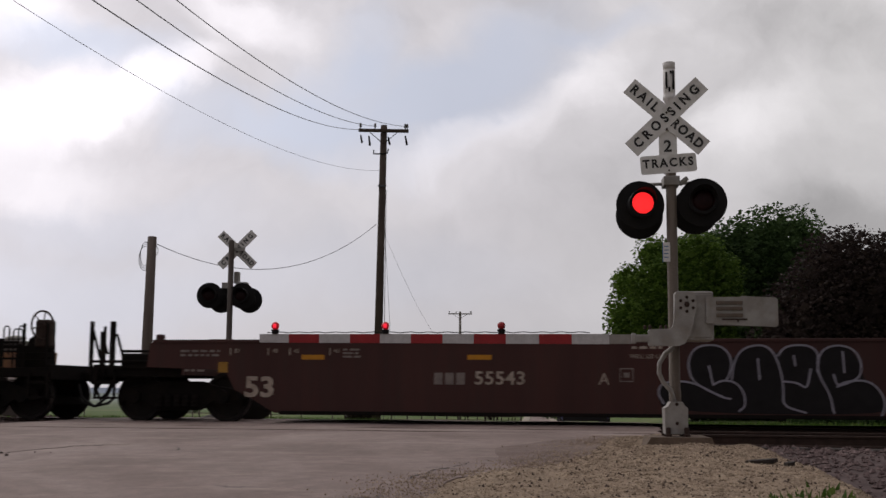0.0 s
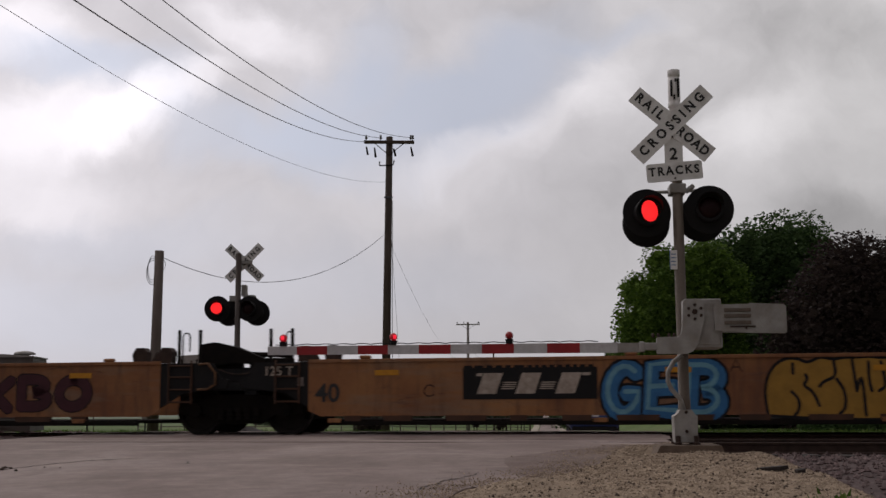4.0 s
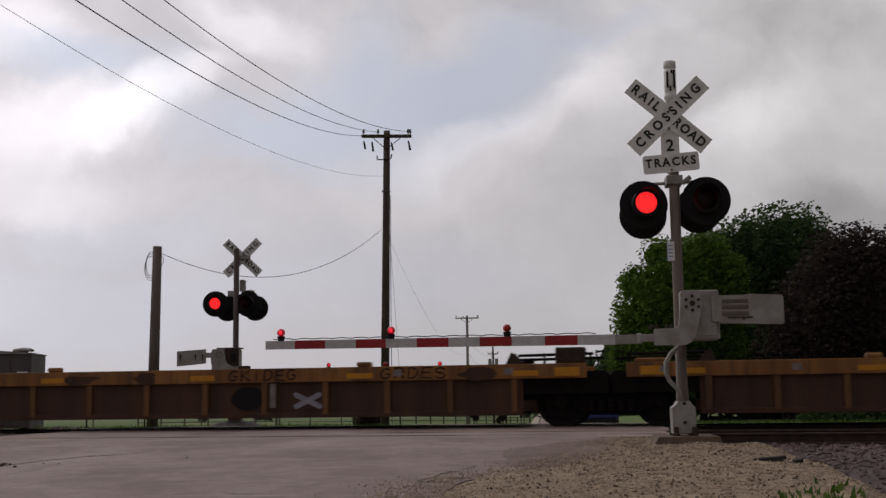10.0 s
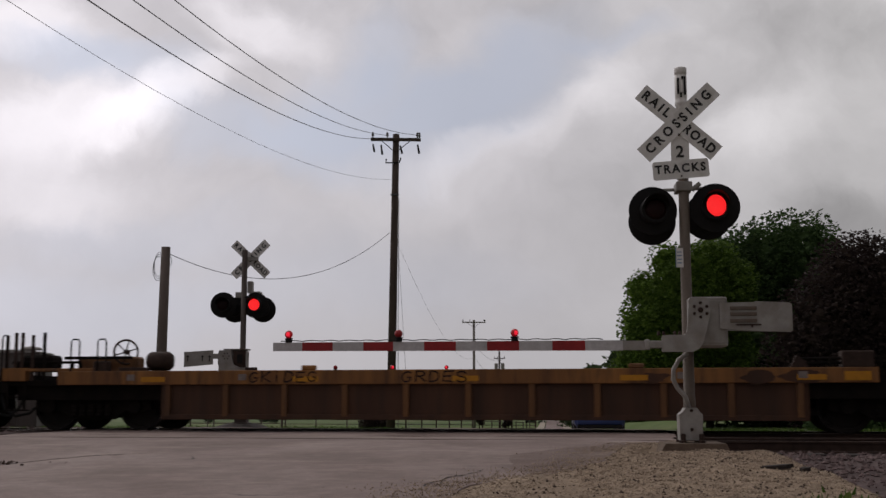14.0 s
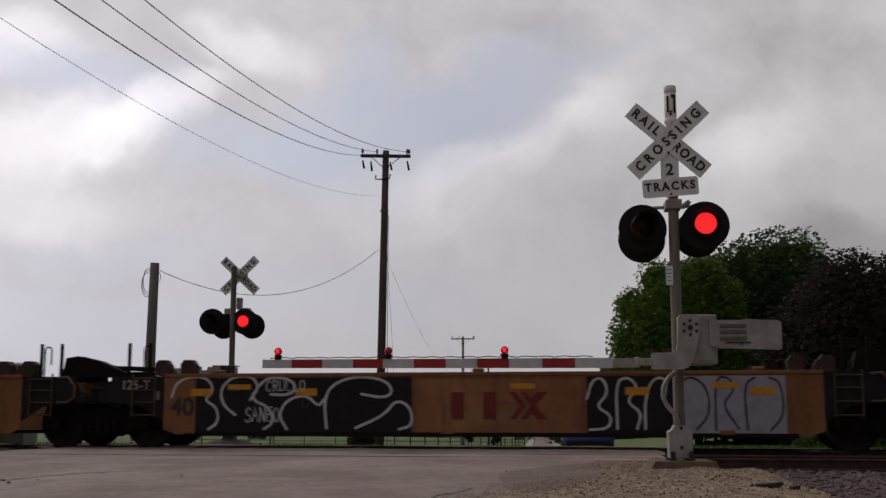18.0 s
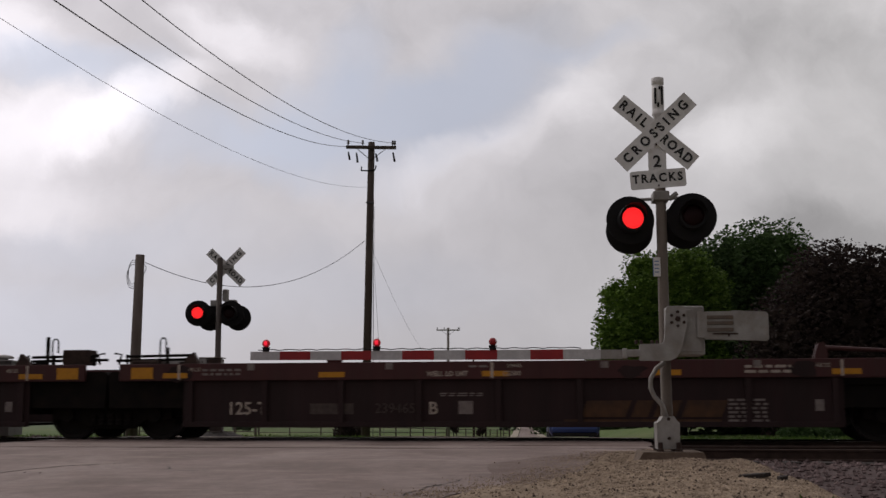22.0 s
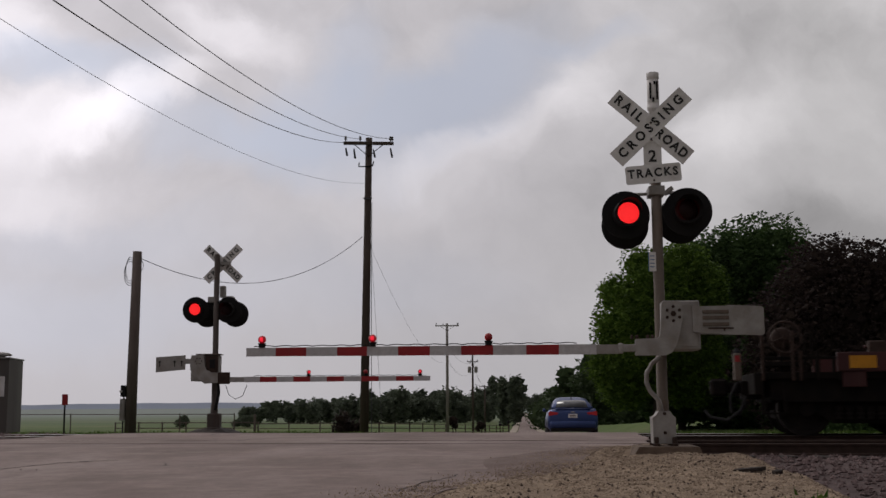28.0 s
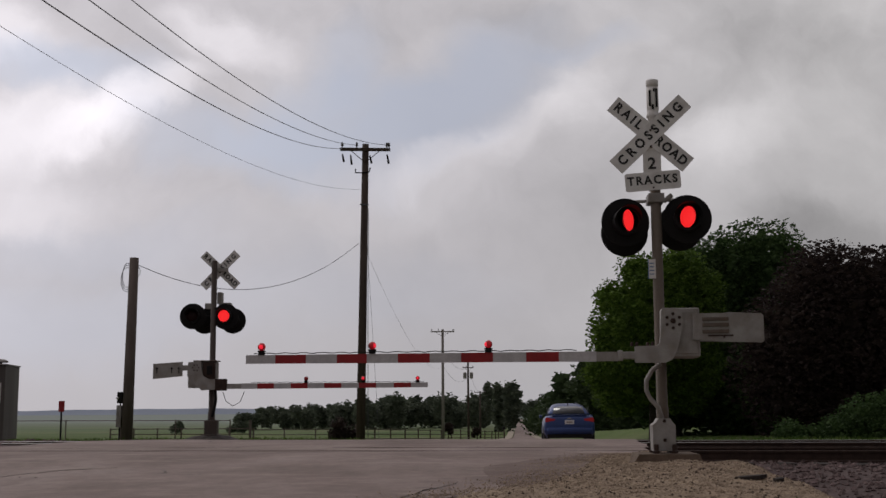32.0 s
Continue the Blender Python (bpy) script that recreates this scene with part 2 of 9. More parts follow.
def leaf_mat(name, c1, c2, c3):
    m = bpy.data.materials.new(name)
    m.use_nodes = True
    n, l, add = nodes_of(m.node_tree)
    n.clear()
    out, b = add("ShaderNodeOutputMaterial"), add("ShaderNodeBsdfPrincipled")
    geo = add("ShaderNodeNewGeometry")
    tc = add("ShaderNodeTexCoord")
    col = ramp_node(add, l, geo.outputs["Random Per Island"], ((0.0, c1), (0.55, c2), (1.0, c3)))
    big = noise_node(add, l, tc.outputs["Object"], 0.5, 3.0)
    col = mix_node(add, l, 0.7, col, ramp_node(add, l, big, ((0.35, 0.6), (0.65, 1.0))), "MULTIPLY")
    l.new(col, b.inputs["Base Color"])
    b.inputs["Roughness"].default_value = 0.6
    b.inputs["Specular IOR Level"].default_value = 0.1
    tr = add("ShaderNodeBsdfTranslucent")
    l.new(col, tr.inputs[0])
    ms = add("ShaderNodeMixShader", ins={0: 0.3})
    l.new(b.outputs[0], ms.inputs[1])
    l.new(tr.outputs[0], ms.inputs[2])
    l.new(ms.outputs[0], out.inputs[0])
    return m


def glow_mat(name, color, strength):
    m = bpy.data.materials.new(name)
    m.use_nodes = True
    n, l, add = nodes_of(m.node_tree)
    n.clear()
    out, b = add("ShaderNodeOutputMaterial"), add("ShaderNodeBsdfPrincipled")
    l.new(b.outputs[0], out.inputs[0])
    tc = add("ShaderNodeTexCoord")
    vor = add("ShaderNodeTexVoronoi", ins={"Scale": 55.0})
    l.new(tc.outputs["Object"], vor.inputs["Vector"])
    v = ramp_node(add, l, vor.outputs["Distance"], ((0.0, 1.0), (0.7, 0.72)))
    l.new(mix_node(add, l, 1.0, v, color, "MULTIPLY"), b.inputs["Emission Color"])
    b.inputs["Emission Strength"].default_value = strength
    b.inputs["Base Color"].default_value = (0.25, 0.01, 0.01, 1)
    return m


def glass_mat(name, color):
    m = bpy.data.materials.new(name)
    m.use_nodes = True
    b = m.node_tree.nodes["Principled BSDF"]
    b.inputs["Base Color"].default_value = (*color, 1)
    b.inputs["Roughness"].default_value = 0.06
    b.inputs["IOR"].default_value = 1.5
    b.inputs["Coat Weight"].default_value = 0.5
    return m


def road_mat():
    m = bpy.data.materials.new("worn_asphalt")
    m.use_nodes = True
    n, l, add = nodes_of(m.node_tree)
    n.clear()
    out, b = add("ShaderNodeOutputMaterial"), add("ShaderNodeBsdfPrincipled")
    l.new(b.outputs[0], out.inputs[0])
    tc = add("ShaderNodeTexCoord")
    vec = tc.outputs["Object"]
    mp = add("ShaderNodeMapping")
    mp.inputs["Scale"].default_value = (0.75, 0.5, 1.0)
    l.new(vec, mp.inputs[0])
    big = noise_node(add, l, mp.outputs[0], 0.5, 6.0, 0.62, 0.4)
    col = ramp_node(add, l, big, ((0.3, (0.205, 0.146, 0.128)), (0.46, (0.275, 0.204, 0.181)), (0.56, (0.335, 0.258, 0.232)), (0.62, (0.375, 0.295, 0.266)), (0.74, (0.25, 0.183, 0.164))))
    worn = add("ShaderNodeMapping")
    worn.inputs["Scale"].default_value = (0.5, 1.5, 1.0)
    l.new(vec, worn.inputs[0])
    pale = ramp_node(add, l, noise_node(add, l, worn.outputs[0], 1.1, 7.0, 0.7, 0.3), ((0.52, 0.0), (0.66, 0.55)))
    col = mix_node(add, l, pale, col, (0.46, 0.37, 0.325))
    mid = noise_node(add, l, vec, 5.0, 7.0, 0.75)
    col = mix_node(add, l, 0.55, col, ramp_node(add, l, mid, ((0.3, 0.38), (0.7, 0.90))), "MULTIPLY")
    grit = noise_node(add, l, vec, 60.0, 3.0, 0.75)
    col = mix_node(add, l, 0.75, col, ramp_node(add, l, grit, ((0.3, 0.6), (0.75, 1.0))), "MULTIPLY")
    wob = add("ShaderNodeMixRGB")
    wob.blend_type, wob.inputs[0].default_value = "ADD", 0.35
    nz = add("ShaderNodeTexNoise", ins={"Scale": 2.0, "Detail": 4.0})
    l.new(vec, nz.inputs["Vector"])
    l.new(vec, wob.inputs[1])
    l.new(nz.outputs["Color"], wob.inputs[2])
    vor = add("ShaderNodeTexVoronoi", ins={"Scale": 0.33})
    vor.feature = "DISTANCE_TO_EDGE"
    l.new(wob.outputs[0], vor.inputs["Vector"])
    crack = ramp_node(add, l, vor.outputs["Distance"], ((0.0, 0.0), (0.005, 1.0)))
    keep = ramp_node(add, l, noise_node(add, l, vec, 0.4, 2.0), ((0.58, 1.0), (0.66, 0.0)))
    crack = math_node(add, l, "MAXIMUM", crack, keep)
    col = mix_node(add, l, crack, (0.03, 0.026, 0.025), col)
    l.new(col, b.inputs["Base Color"])
    b.inputs["Roughness"].default_value = 0.85
    b.inputs["Specular IOR Level"].default_value = 0.25
    bp = add("ShaderNodeBump", ins={"Strength": 0.5, "Distance": 0.015})
    hh = math_node(add, l, "ADD", math_node(add, l, "MULTIPLY", grit, 0.35), crack)
    l.new(hh, bp.inputs["Height"])
    l.new(bp.outputs[0], b.inputs["Normal"])
    return m


def field_mat():
    m = bpy.data.materials.new("grass_crops_and_haze")
    m.use_nodes = True
    n, l, add = nodes_of(m.node_tree)
    n.clear()
    out, b = add("ShaderNodeOutputMaterial"), add("ShaderNodeBsdfPrincipled")
    l.new(b.outputs[0], out.inputs[0])
    tc = add("ShaderNodeTexCoord")
    vec = tc.outputs["Object"]
    big = noise_node(add, l, vec, 0.02, 5.0, 0.6)
    col = ramp_node(add, l, big, ((0.32, (0.075, 0.12, 0.03)), (0.5, (0.11, 0.155, 0.048)), (0.68, (0.16, 0.175, 0.075))))
    mid = noise_node(add, l, vec, 1.3, 5.0, 0.7)
    col = mix_node(add, l, 0.7, col, ramp_node(add, l, mid, ((0.3, 0.5), (0.7, 1.0))), "MULTIPLY")
    # far fields turn pale: haze painted into the colour by distance
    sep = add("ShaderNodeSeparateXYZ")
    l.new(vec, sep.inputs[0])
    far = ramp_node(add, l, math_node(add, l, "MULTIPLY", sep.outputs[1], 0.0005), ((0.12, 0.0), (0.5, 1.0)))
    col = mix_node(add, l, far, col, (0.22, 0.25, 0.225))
    l.new(col, b.inputs["Base Color"])
    b.inputs["Roughness"].default_value = 0.95
    b.inputs["Specular IOR Level"].default_value = 0.1
    return m


M = {}
M["asphalt"] = road_mat()
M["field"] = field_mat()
M["gravel"] = paint("tan_gravel", (0.36, 0.278, 0.198), (0.225, 0.17, 0.124), 0.95, scale=2.2, bump=0.8, bump_scale=25, dirt=(0.11, 0.082, 0.062), dirt_amt=0.6, spec=0.1)
M["grit"] = paint("dark_brown_chips", (0.085, 0.06, 0.048), (0.05, 0.036, 0.03), 0.9, scale=9, spec=0.1)
M["pebble"] = paint("limestone_chips", (0.47, 0.37, 0.27), (0.17, 0.125, 0.09), 0.9, scale=9, bump_scale=60, spec=0.2)
M["ballast"] = paint("purple_grey_ballast", (0.125, 0.092, 0.088), (0.065, 0.047, 0.045), 0.95, scale=2.5, bump=0.9, bump_scale=14, spec=0.15)
M["stone"] = paint("ballast_stone", (0.22, 0.162, 0.155), (0.07, 0.05, 0.048), 0.9, scale=6, bump_scale=50, spec=0.12)
M["rail"] = paint("polished_rail", (0.42, 0.40, 0.39), (0.3, 0.28, 0.27), 0.35, 0.9, scale=4)
M["rust"] = paint("rusty_steel", (0.055, 0.032, 0.024), (0.032, 0.020, 0.016), 0.85, 0.1, scale=8, bump=0.4)
M["tie"] = paint("creosoted_tie", (0.045, 0.035, 0.03), (0.025, 0.02, 0.018), 0.9, scale=6, bump=0.5)
M["galv"] = paint("galvanised_steel", (0.36, 0.345, 0.325), (0.25, 0.235, 0.22), 0.6, 0.15, scale=5, bump=0.15, dirt=(0.2, 0.14, 0.09), dirt_amt=0.35)
M["mast"] = paint("weathered_mast", (0.17, 0.14, 0.115), (0.105, 0.082, 0.064), 0.65, 0.1, scale=4, bump=0.2, dirt=(0.15, 0.085, 0.05), dirt_amt=0.5, streak=True)
M["darkmast"] = paint("dark_weathered_mast", (0.095, 0.077, 0.068), (0.06, 0.048, 0.042), 0.7, 0.1, scale=4, bump=0.2, dirt=(0.1, 0.06, 0.04), dirt_amt=0.4, streak=True)
M["white"] = paint("white_sign_sheet", (0.78, 0.76, 0.745), (0.66, 0.64, 0.62), 0.5, scale=5, dirt=(0.35, 0.3, 0.26), dirt_amt=0.3)
M["whitearm"] = paint("grey_white_gate_sheet", (0.56, 0.55, 0.56), (0.46, 0.45, 0.46), 0.5, scale=7, dirt=(0.3, 0.28, 0.27), dirt_amt=0.3)
M["redarm"] = paint("red_gate_sheet", (0.36, 0.02, 0.025), (0.27, 0.016, 0.02), 0.45, scale=6, dirt=(0.18, 0.03, 0.03), dirt_amt=0.3)
M["ink"] = paint("black_lettering", (0.018, 0.017, 0.018), (0.03, 0.028, 0.028), 0.5, scale=10)
M["black"] = paint("matt_black_paint", (0.014, 0.014, 0.015), (0.02, 0.018, 0.018), 0.7, scale=5, spec=0.12)
M["rednight"] = paint("unlit_red_lens", (0.018, 0.003, 0.004), (0.012, 0.002, 0.003), 0.4, scale=10, spec=0.15)
M["redglow"] = glow_mat("lit_red_lens", (1.0, 0.022, 0.025), 1.25)
M["reddot"] = glow_mat("lit_red_lamp", (1.0, 0.02, 0.05), 1.1)
M["redmid"] = glow_mat("glowing_lamp_globe", (1.0, 0.01, 0.03), 0.16)
M["concrete"] = paint("stained_concrete", (0.17, 0.128, 0.098), (0.115, 0.085, 0.065), 0.9, scale=4, bump=0.5, bump_scale=30, spec=0.15)
M["wood"] = paint("old_pole_wood", (0.105, 0.082, 0.068), (0.055, 0.042, 0.036), 0.9, scale=5, bump=0.5, bump_scale=30, streak=True, spec=0.15)
M["palewood"] = paint("pale_grey_pole", (0.30, 0.275, 0.255), (0.21, 0.19, 0.175), 0.9, scale=5, bump=0.4, bump_scale=30, streak=True, spec=0.15)
M["greywood"] = paint("grey_pole_wood", (0.17, 0.14, 0.125), (0.10, 0.08, 0.07), 0.9, scale=5, bump=0.5, bump_scale=30, streak=True, spec=0.15)
M["wire"] = paint("dull_wire", (0.10, 0.10, 0.11), (0.08, 0.08, 0.09), 0.6, scale=2)
M["porcelain"] = paint("insulator_glaze", (0.16, 0.15, 0.15), (0.10, 0.09, 0.09), 0.3, scale=5)
M["grass"] = leaf_mat("grass_blades", (0.05, 0.10, 0.02), (0.085, 0.15, 0.03), (0.14, 0.19, 0.05))
M["maple"] = leaf_mat("green_leaves", (0.05, 0.095, 0.014), (0.095, 0.165, 0.024), (0.16, 0.25, 0.045))
M["deepgreen"] = leaf_mat("dark_green_leaves", (0.04, 0.072, 0.026), (0.064, 0.112, 0.038), (0.10, 0.16, 0.055))
M["purple"] = leaf_mat("purple_leaves", (0.030, 0.021, 0.020), (0.043, 0.031, 0.028), (0.068, 0.05, 0.041))
# far leaves: greens paled and greyed, distance haze put into the colour
M["farleaf"] = leaf_mat("haze_paled_leaves", (0.095, 0.115, 0.085), (0.12, 0.145, 0.10), (0.15, 0.175, 0.12))
M["midleaf"] = leaf_mat("grove_leaves", (0.04, 0.062, 0.03), (0.06, 0.09, 0.04), (0.085, 0.12, 0.055))
M["bark"] = paint("tree_bark", (0.06, 0.048, 0.04), (0.035, 0.028, 0.024), 0.95, scale=6, bump=0.6)
# the hills' base colour holds the blue haze of distance
M["haze"] = paint("hazy_far_hills", (0.31, 0.345, 0.41), (0.27, 0.305, 0.365), 1.0, scale=0.002, spec=0.0)
M["blue"] = paint("metallic_blue_paint", (0.028, 0.058, 0.19), (0.022, 0.045, 0.15), 0.32, 0.35, scale=2, spec=0.6)
M["glass"] = glass_mat("dark_window_glass", (0.02, 0.022, 0.025))
M["tail"] = glow_mat("tail_lamp", (0.9, 0.02, 0.04), 0.07)
M["rubber"] = paint("tyre_rubber", (0.02, 0.02, 0.02), (0.03, 0.029, 0.028), 0.9, scale=6)
M["hut"] = paint("grey_brown_hut_paint", (0.13, 0.115, 0.105), (0.09, 0.08, 0.073), 0.65, scale=2, dirt=(0.09, 0.075, 0.065), dirt_amt=0.4, streak=True)
# train colours
M["ttx"] = weathered("weathered_yellow_orange", (0.33, 0.152, 0.058), (0.20, 0.078, 0.034), (0.085, 0.042, 0.03), (0.22, 0.165, 0.12))
M["ttx2"] = weathered("faded_ochre_orange", (0.265, 0.112, 0.038), (0.17, 0.068, 0.026), (0.075, 0.034, 0.02), (0.23, 0.12, 0.05))
M["lowyel"] = paint("grimy_yellow_sill", (0.31, 0.136, 0.036), (0.16, 0.07, 0.026), 0.7, scale=1.6, bump=0.2, dirt=(0.04, 0.025, 0.018), dirt_amt=0.85, streak=True)
M["lowpan"] = paint("rusty_brown_panel", (0.088, 0.038, 0.019), (0.045, 0.022, 0.014), 0.75, scale=1.3, bump=0.3, dirt=(0.045, 0.026, 0.018), dirt_amt=0.6, streak=True)
M["lowpost"] = paint("grimy_ochre_post", (0.20, 0.09, 0.03), (0.10, 0.046, 0.02), 0.7, scale=1.6, bump=0.2, dirt=(0.04, 0.025, 0.018), dirt_amt=0.8, streak=True)
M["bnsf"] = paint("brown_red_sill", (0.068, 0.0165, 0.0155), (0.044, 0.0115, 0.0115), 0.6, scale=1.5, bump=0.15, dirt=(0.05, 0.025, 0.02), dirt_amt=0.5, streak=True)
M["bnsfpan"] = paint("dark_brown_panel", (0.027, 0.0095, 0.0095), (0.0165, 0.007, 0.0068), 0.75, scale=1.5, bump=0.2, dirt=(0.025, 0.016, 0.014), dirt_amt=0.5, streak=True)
M["fec"] = paint("oxide_red_brown", (0.060, 0.017, 0.013), (0.040, 0.012, 0.010), 0.6, scale=1.2, bump=0.15, dirt=(0.035, 0.018, 0.014), dirt_amt=0.5, streak=True)
M["grime"] = paint("black_brake_grime", (0.009, 0.008, 0.0075), (0.017, 0.013, 0.011), 0.9, 0.0, scale=4, bump=0.3, spec=0.08)
M["wheel"] = paint("worn_wheel_steel", (0.02, 0.017, 0.016), (0.03, 0.025, 0.022), 0.75, 0.1, scale=4, spec=0.15)
M["tread"] = paint("bright_wheel_tread", (0.3, 0.29, 0.28), (0.2, 0.19, 0.18), 0.35, 0.9, scale=5)
M["reflect"] = paint("yellow_reflector", (0.55, 0.24, 0.01), (0.45, 0.19, 0.01), 0.4, scale=9)
M["stencil"] = paint("white_stencil", (0.46, 0.385, 0.32), (0.29, 0.235, 0.19), 0.6, scale=9)
M["dim"] = paint("faded_stencil", (0.24, 0.20, 0.18), (0.16, 0.13, 0.12), 0.7, scale=9)
M["faint"] = paint("almost_gone_stencil", (0.085, 0.062, 0.052), (0.05, 0.036, 0.032), 0.75, scale=9)
M["goldlogo"] = paint("faded_dull_gold_mark", (0.085, 0.036, 0.012), (0.045, 0.022, 0.012), 0.7, scale=5)
M["palegravel"] = paint("pale_road_gravel", (0.42, 0.37, 0.30), (0.32, 0.28, 0.23), 0.95, scale=1.2, spec=0.1)
M["redlogo"] = paint("dark_red_mark", (0.16, 0.014, 0.012), (0.12, 0.012, 0.010), 0.6, scale=6)


def tint(name, c, rough=0.55):
    M[name] = paint(name, c, tuple(v * 0.75 for v in c), rough, scale=4, dirt=tuple(v * 0.4 for v in c), dirt_amt=0.4)


tint("spray_black", (0.009, 0.007, 0.008), 0.85)
tint("spray_white", (0.55, 0.54, 0.55))
tint("spray_grey", (0.33, 0.31, 0.36))
tint("spray_lilac", (0.34, 0.30, 0.44))
tint("spray_blue", (0.035, 0.16, 0.36))
tint("spray_sky", (0.16, 0.36, 0.46))
tint("spray_teal", (0.045, 0.15, 0.17))
tint("spray_sea", (0.03, 0.105, 0.125))
tint("spray_purple", (0.055, 0.028, 0.13))
tint("spray_violet", (0.13, 0.075, 0.26))
tint("spray_maroon", (0.06, 0.008, 0.016))
tint("spray_gold", (0.40, 0.21, 0.03))
tint("spray_red", (0.27, 0.045, 0.025))
tint("spray_green", (0.13, 0.25, 0.09))
tint("spray_cream", (0.46, 0.41, 0.27))


# ---------------------------------------------------------------- mesh helpers
def ob_from(name, bm, mat, parent=None, label="", smooth=False):
    me = bpy.data.meshes.new(name)
    bm.to_mesh(me)
    bm.free()
    if smooth:
        me.shade_smooth()
    for mm in (mat if isinstance(mat, (list, tuple)) else [mat]):
        me.materials.append(mm)
    ob = new(name, me)
    if parent is not None:
        ob.parent = parent
    if label:
        ob["label"] = label
    return ob


def part(name, bm, mat, parent, label="", smooth=False):
    return ob_from(name, bm, mat, parent, label, smooth)


def empty(name, m, label="", category="", group="", kind=""):
    ob = new(name)
    ob.matrix_world = m
    return tagged(ob, label, category, group, kind)


def B():
    return bmesh.new()


def box(bm, x0, x1, y0, y1, z0, z1, bevel=0.0, mi=0):
    vs = [bm.verts.new((x, y, z)) for z in (z0, z1) for y in (y0, y1) for x in (x0, x1)]
    fs = [bm.faces.new([vs[i] for i in q]) for q in ((0, 2, 3, 1), (4, 5, 7, 6), (0, 1, 5, 4), (2, 6, 7, 3), (0, 4, 6, 2), (1, 3, 7, 5))]
    for f in fs:
        f.material_index = mi
    if bevel:
        es = list({e for f in fs for e in f.edges})
        bmesh.ops.bevel(bm, geom=es, offset=bevel, segments=1, affect="EDGES", profile=0.5)
    return bm


def boxb(*a, **k):
    return box(B(), *a, **k)


def tube(bm, p, q, r, r2=None, seg=10, caps=True):
    p, q = Vector(p), Vector(q)
    r2 = r if r2 is None else r2
    d = (q - p).normalized()
    a = d.orthogonal().normalized()
    b = d.cross(a)
    ra, rb = [], []
    for i in range(seg):
        t = 2 * math.pi * i / seg
        o = a * math.cos(t) + b * math.sin(t)
        ra.append(bm.verts.new(p + o * r))
        rb.append(bm.verts.new(q + o * r2))
    for i in range(seg):
        j = (i + 1) % seg
        bm.faces.new((ra[i], ra[j], rb[j], rb[i]))
    if caps:
        bm.faces.new(ra[::-1])
        bm.faces.new(rb)
    return bm


def path_tube(bm, pts, r, seg=6):
    """A tube along a row of points, of one skin."""
    pts = [Vector(p) for p in pts]
    rings = []
    n0 = None
    for i, p in enumerate(pts):
        d = (pts[min(i + 1, len(pts) - 1)] - pts[max(i - 1, 0)]).normalized()
        if n0 is None:
            n0 = d.orthogonal().normalized()
        n0 = (n0 - d * n0.dot(d)).normalized()
        b = d.cross(n0)
        rings.append([bm.verts.new(p + (n0 * math.cos(2 * math.pi * k / seg) + b * math.sin(2 * math.pi * k / seg)) * r) for k in range(seg)])
    for ra, rb in zip(rings, rings[1:]):
        for k in range(seg):
            j = (k + 1) % seg
            bm.faces.new((ra[k], ra[j], rb[j], rb[k]))
    bm.faces.new(rings[0][::-1])
    bm.faces.new(rings[-1])
    return bm


def lathe(bm, prof, axis="z", seg=20, center=(0, 0, 0)):
    """Turn a profile of (radius, height) round an axis."""
    c = Vector(center)
    rings = []
    for r, h in prof:
        ring = []
        for i in range(seg):
            t = 2 * math.pi * i / seg
            u, v = r * math.cos(t), r * math.sin(t)
            ring.append(bm.verts.new(c + Vector({"z": (u, v, h), "y": (u, h, v), "x": (h, u, v)}[axis])))
        rings.append(ring)
    for ra, rb in zip(rings, rings[1:]):
        for i in range(seg):
            j = (i + 1) % seg
            bm.faces.new((ra[i], ra[j], rb[j], rb[i]))
    if prof[0][0] > 1e-6:
        bm.faces.new(rings[0])
    if prof[-1][0] > 1e-6:
        bm.faces.new(rings[-1][::-1])
    bmesh.ops.recalc_face_normals(bm, faces=bm.faces)
    return bm


def prism(bm, pts, axis, a0, a1, mi=0):
    """A flat outline pushed along an axis: 'y' takes (x, z) points, 'x' takes (y, z), 'z' takes (x, y)."""
    def at(p, a):
        return {"y": (p[0], a, p[1]), "x": (a, p[0], p[1]), "z": (p[0], p[1], a)}[axis]
    f = [bm.verts.new(at(p, a0)) for p in pts]
    g = [bm.verts.new(at(p, a1)) for p in pts]
    fs = [bm.faces.new(f), bm.faces.new(g[::-1])]
    for i in range(len(pts)):
        j = (i + 1) % len(pts)
        fs.append(bm.faces.new((f[j], f[i], g[i], g[j])))
    for x in fs:
        x.material_index = mi
    bmesh.ops.recalc_face_normals(bm, faces=fs)
    return bm


def words(name, text, size, mat, parent, m, spacing=1.0, bold=0.0, shear=0.0, width=1.0):
    """Raised letters centred on the local origin of m, reading along its x with z up."""
    cu = bpy.data.curves.new(name, "FONT")
    cu.body, cu.size, cu.align_x, cu.align_y = text, size, "CENTER", "CENTER"
    cu.extrude, cu.offset, cu.space_character, cu.shear = 0.0015, bold, spacing, shear
    cu.resolution_u = 3
    tmp = bpy.data.objects.new(name, cu)
    scene.collection.objects.link(tmp)
    dg = bpy.context.evaluated_depsgraph_get()
    me = bpy.data.meshes.new_from_object(tmp.evaluated_get(dg))
    bpy.data.objects.remove(tmp)
    bpy.data.curves.remove(cu)
    me.transform(m @ pose(0, 0, 0, 90) @ Matrix.Diagonal((width, 1, 1, 1)))
    me.materials.clear()
    me.materials.append(mat)
    ob = new(name, me)
    ob.parent = parent
    return ob


# ---------------------------------------------------------------- the lie of the land
TH = radians(9.5)          # how far the tracks lean off square to the view
CT, ST = math.cos(TH), math.sin(TH)
D1 = 23.12                 # train's track, distance straight ahead
D2 = D1 - 4.3 / CT         # nearer, rusty track
GAUGE = 0.7175 + 0.035
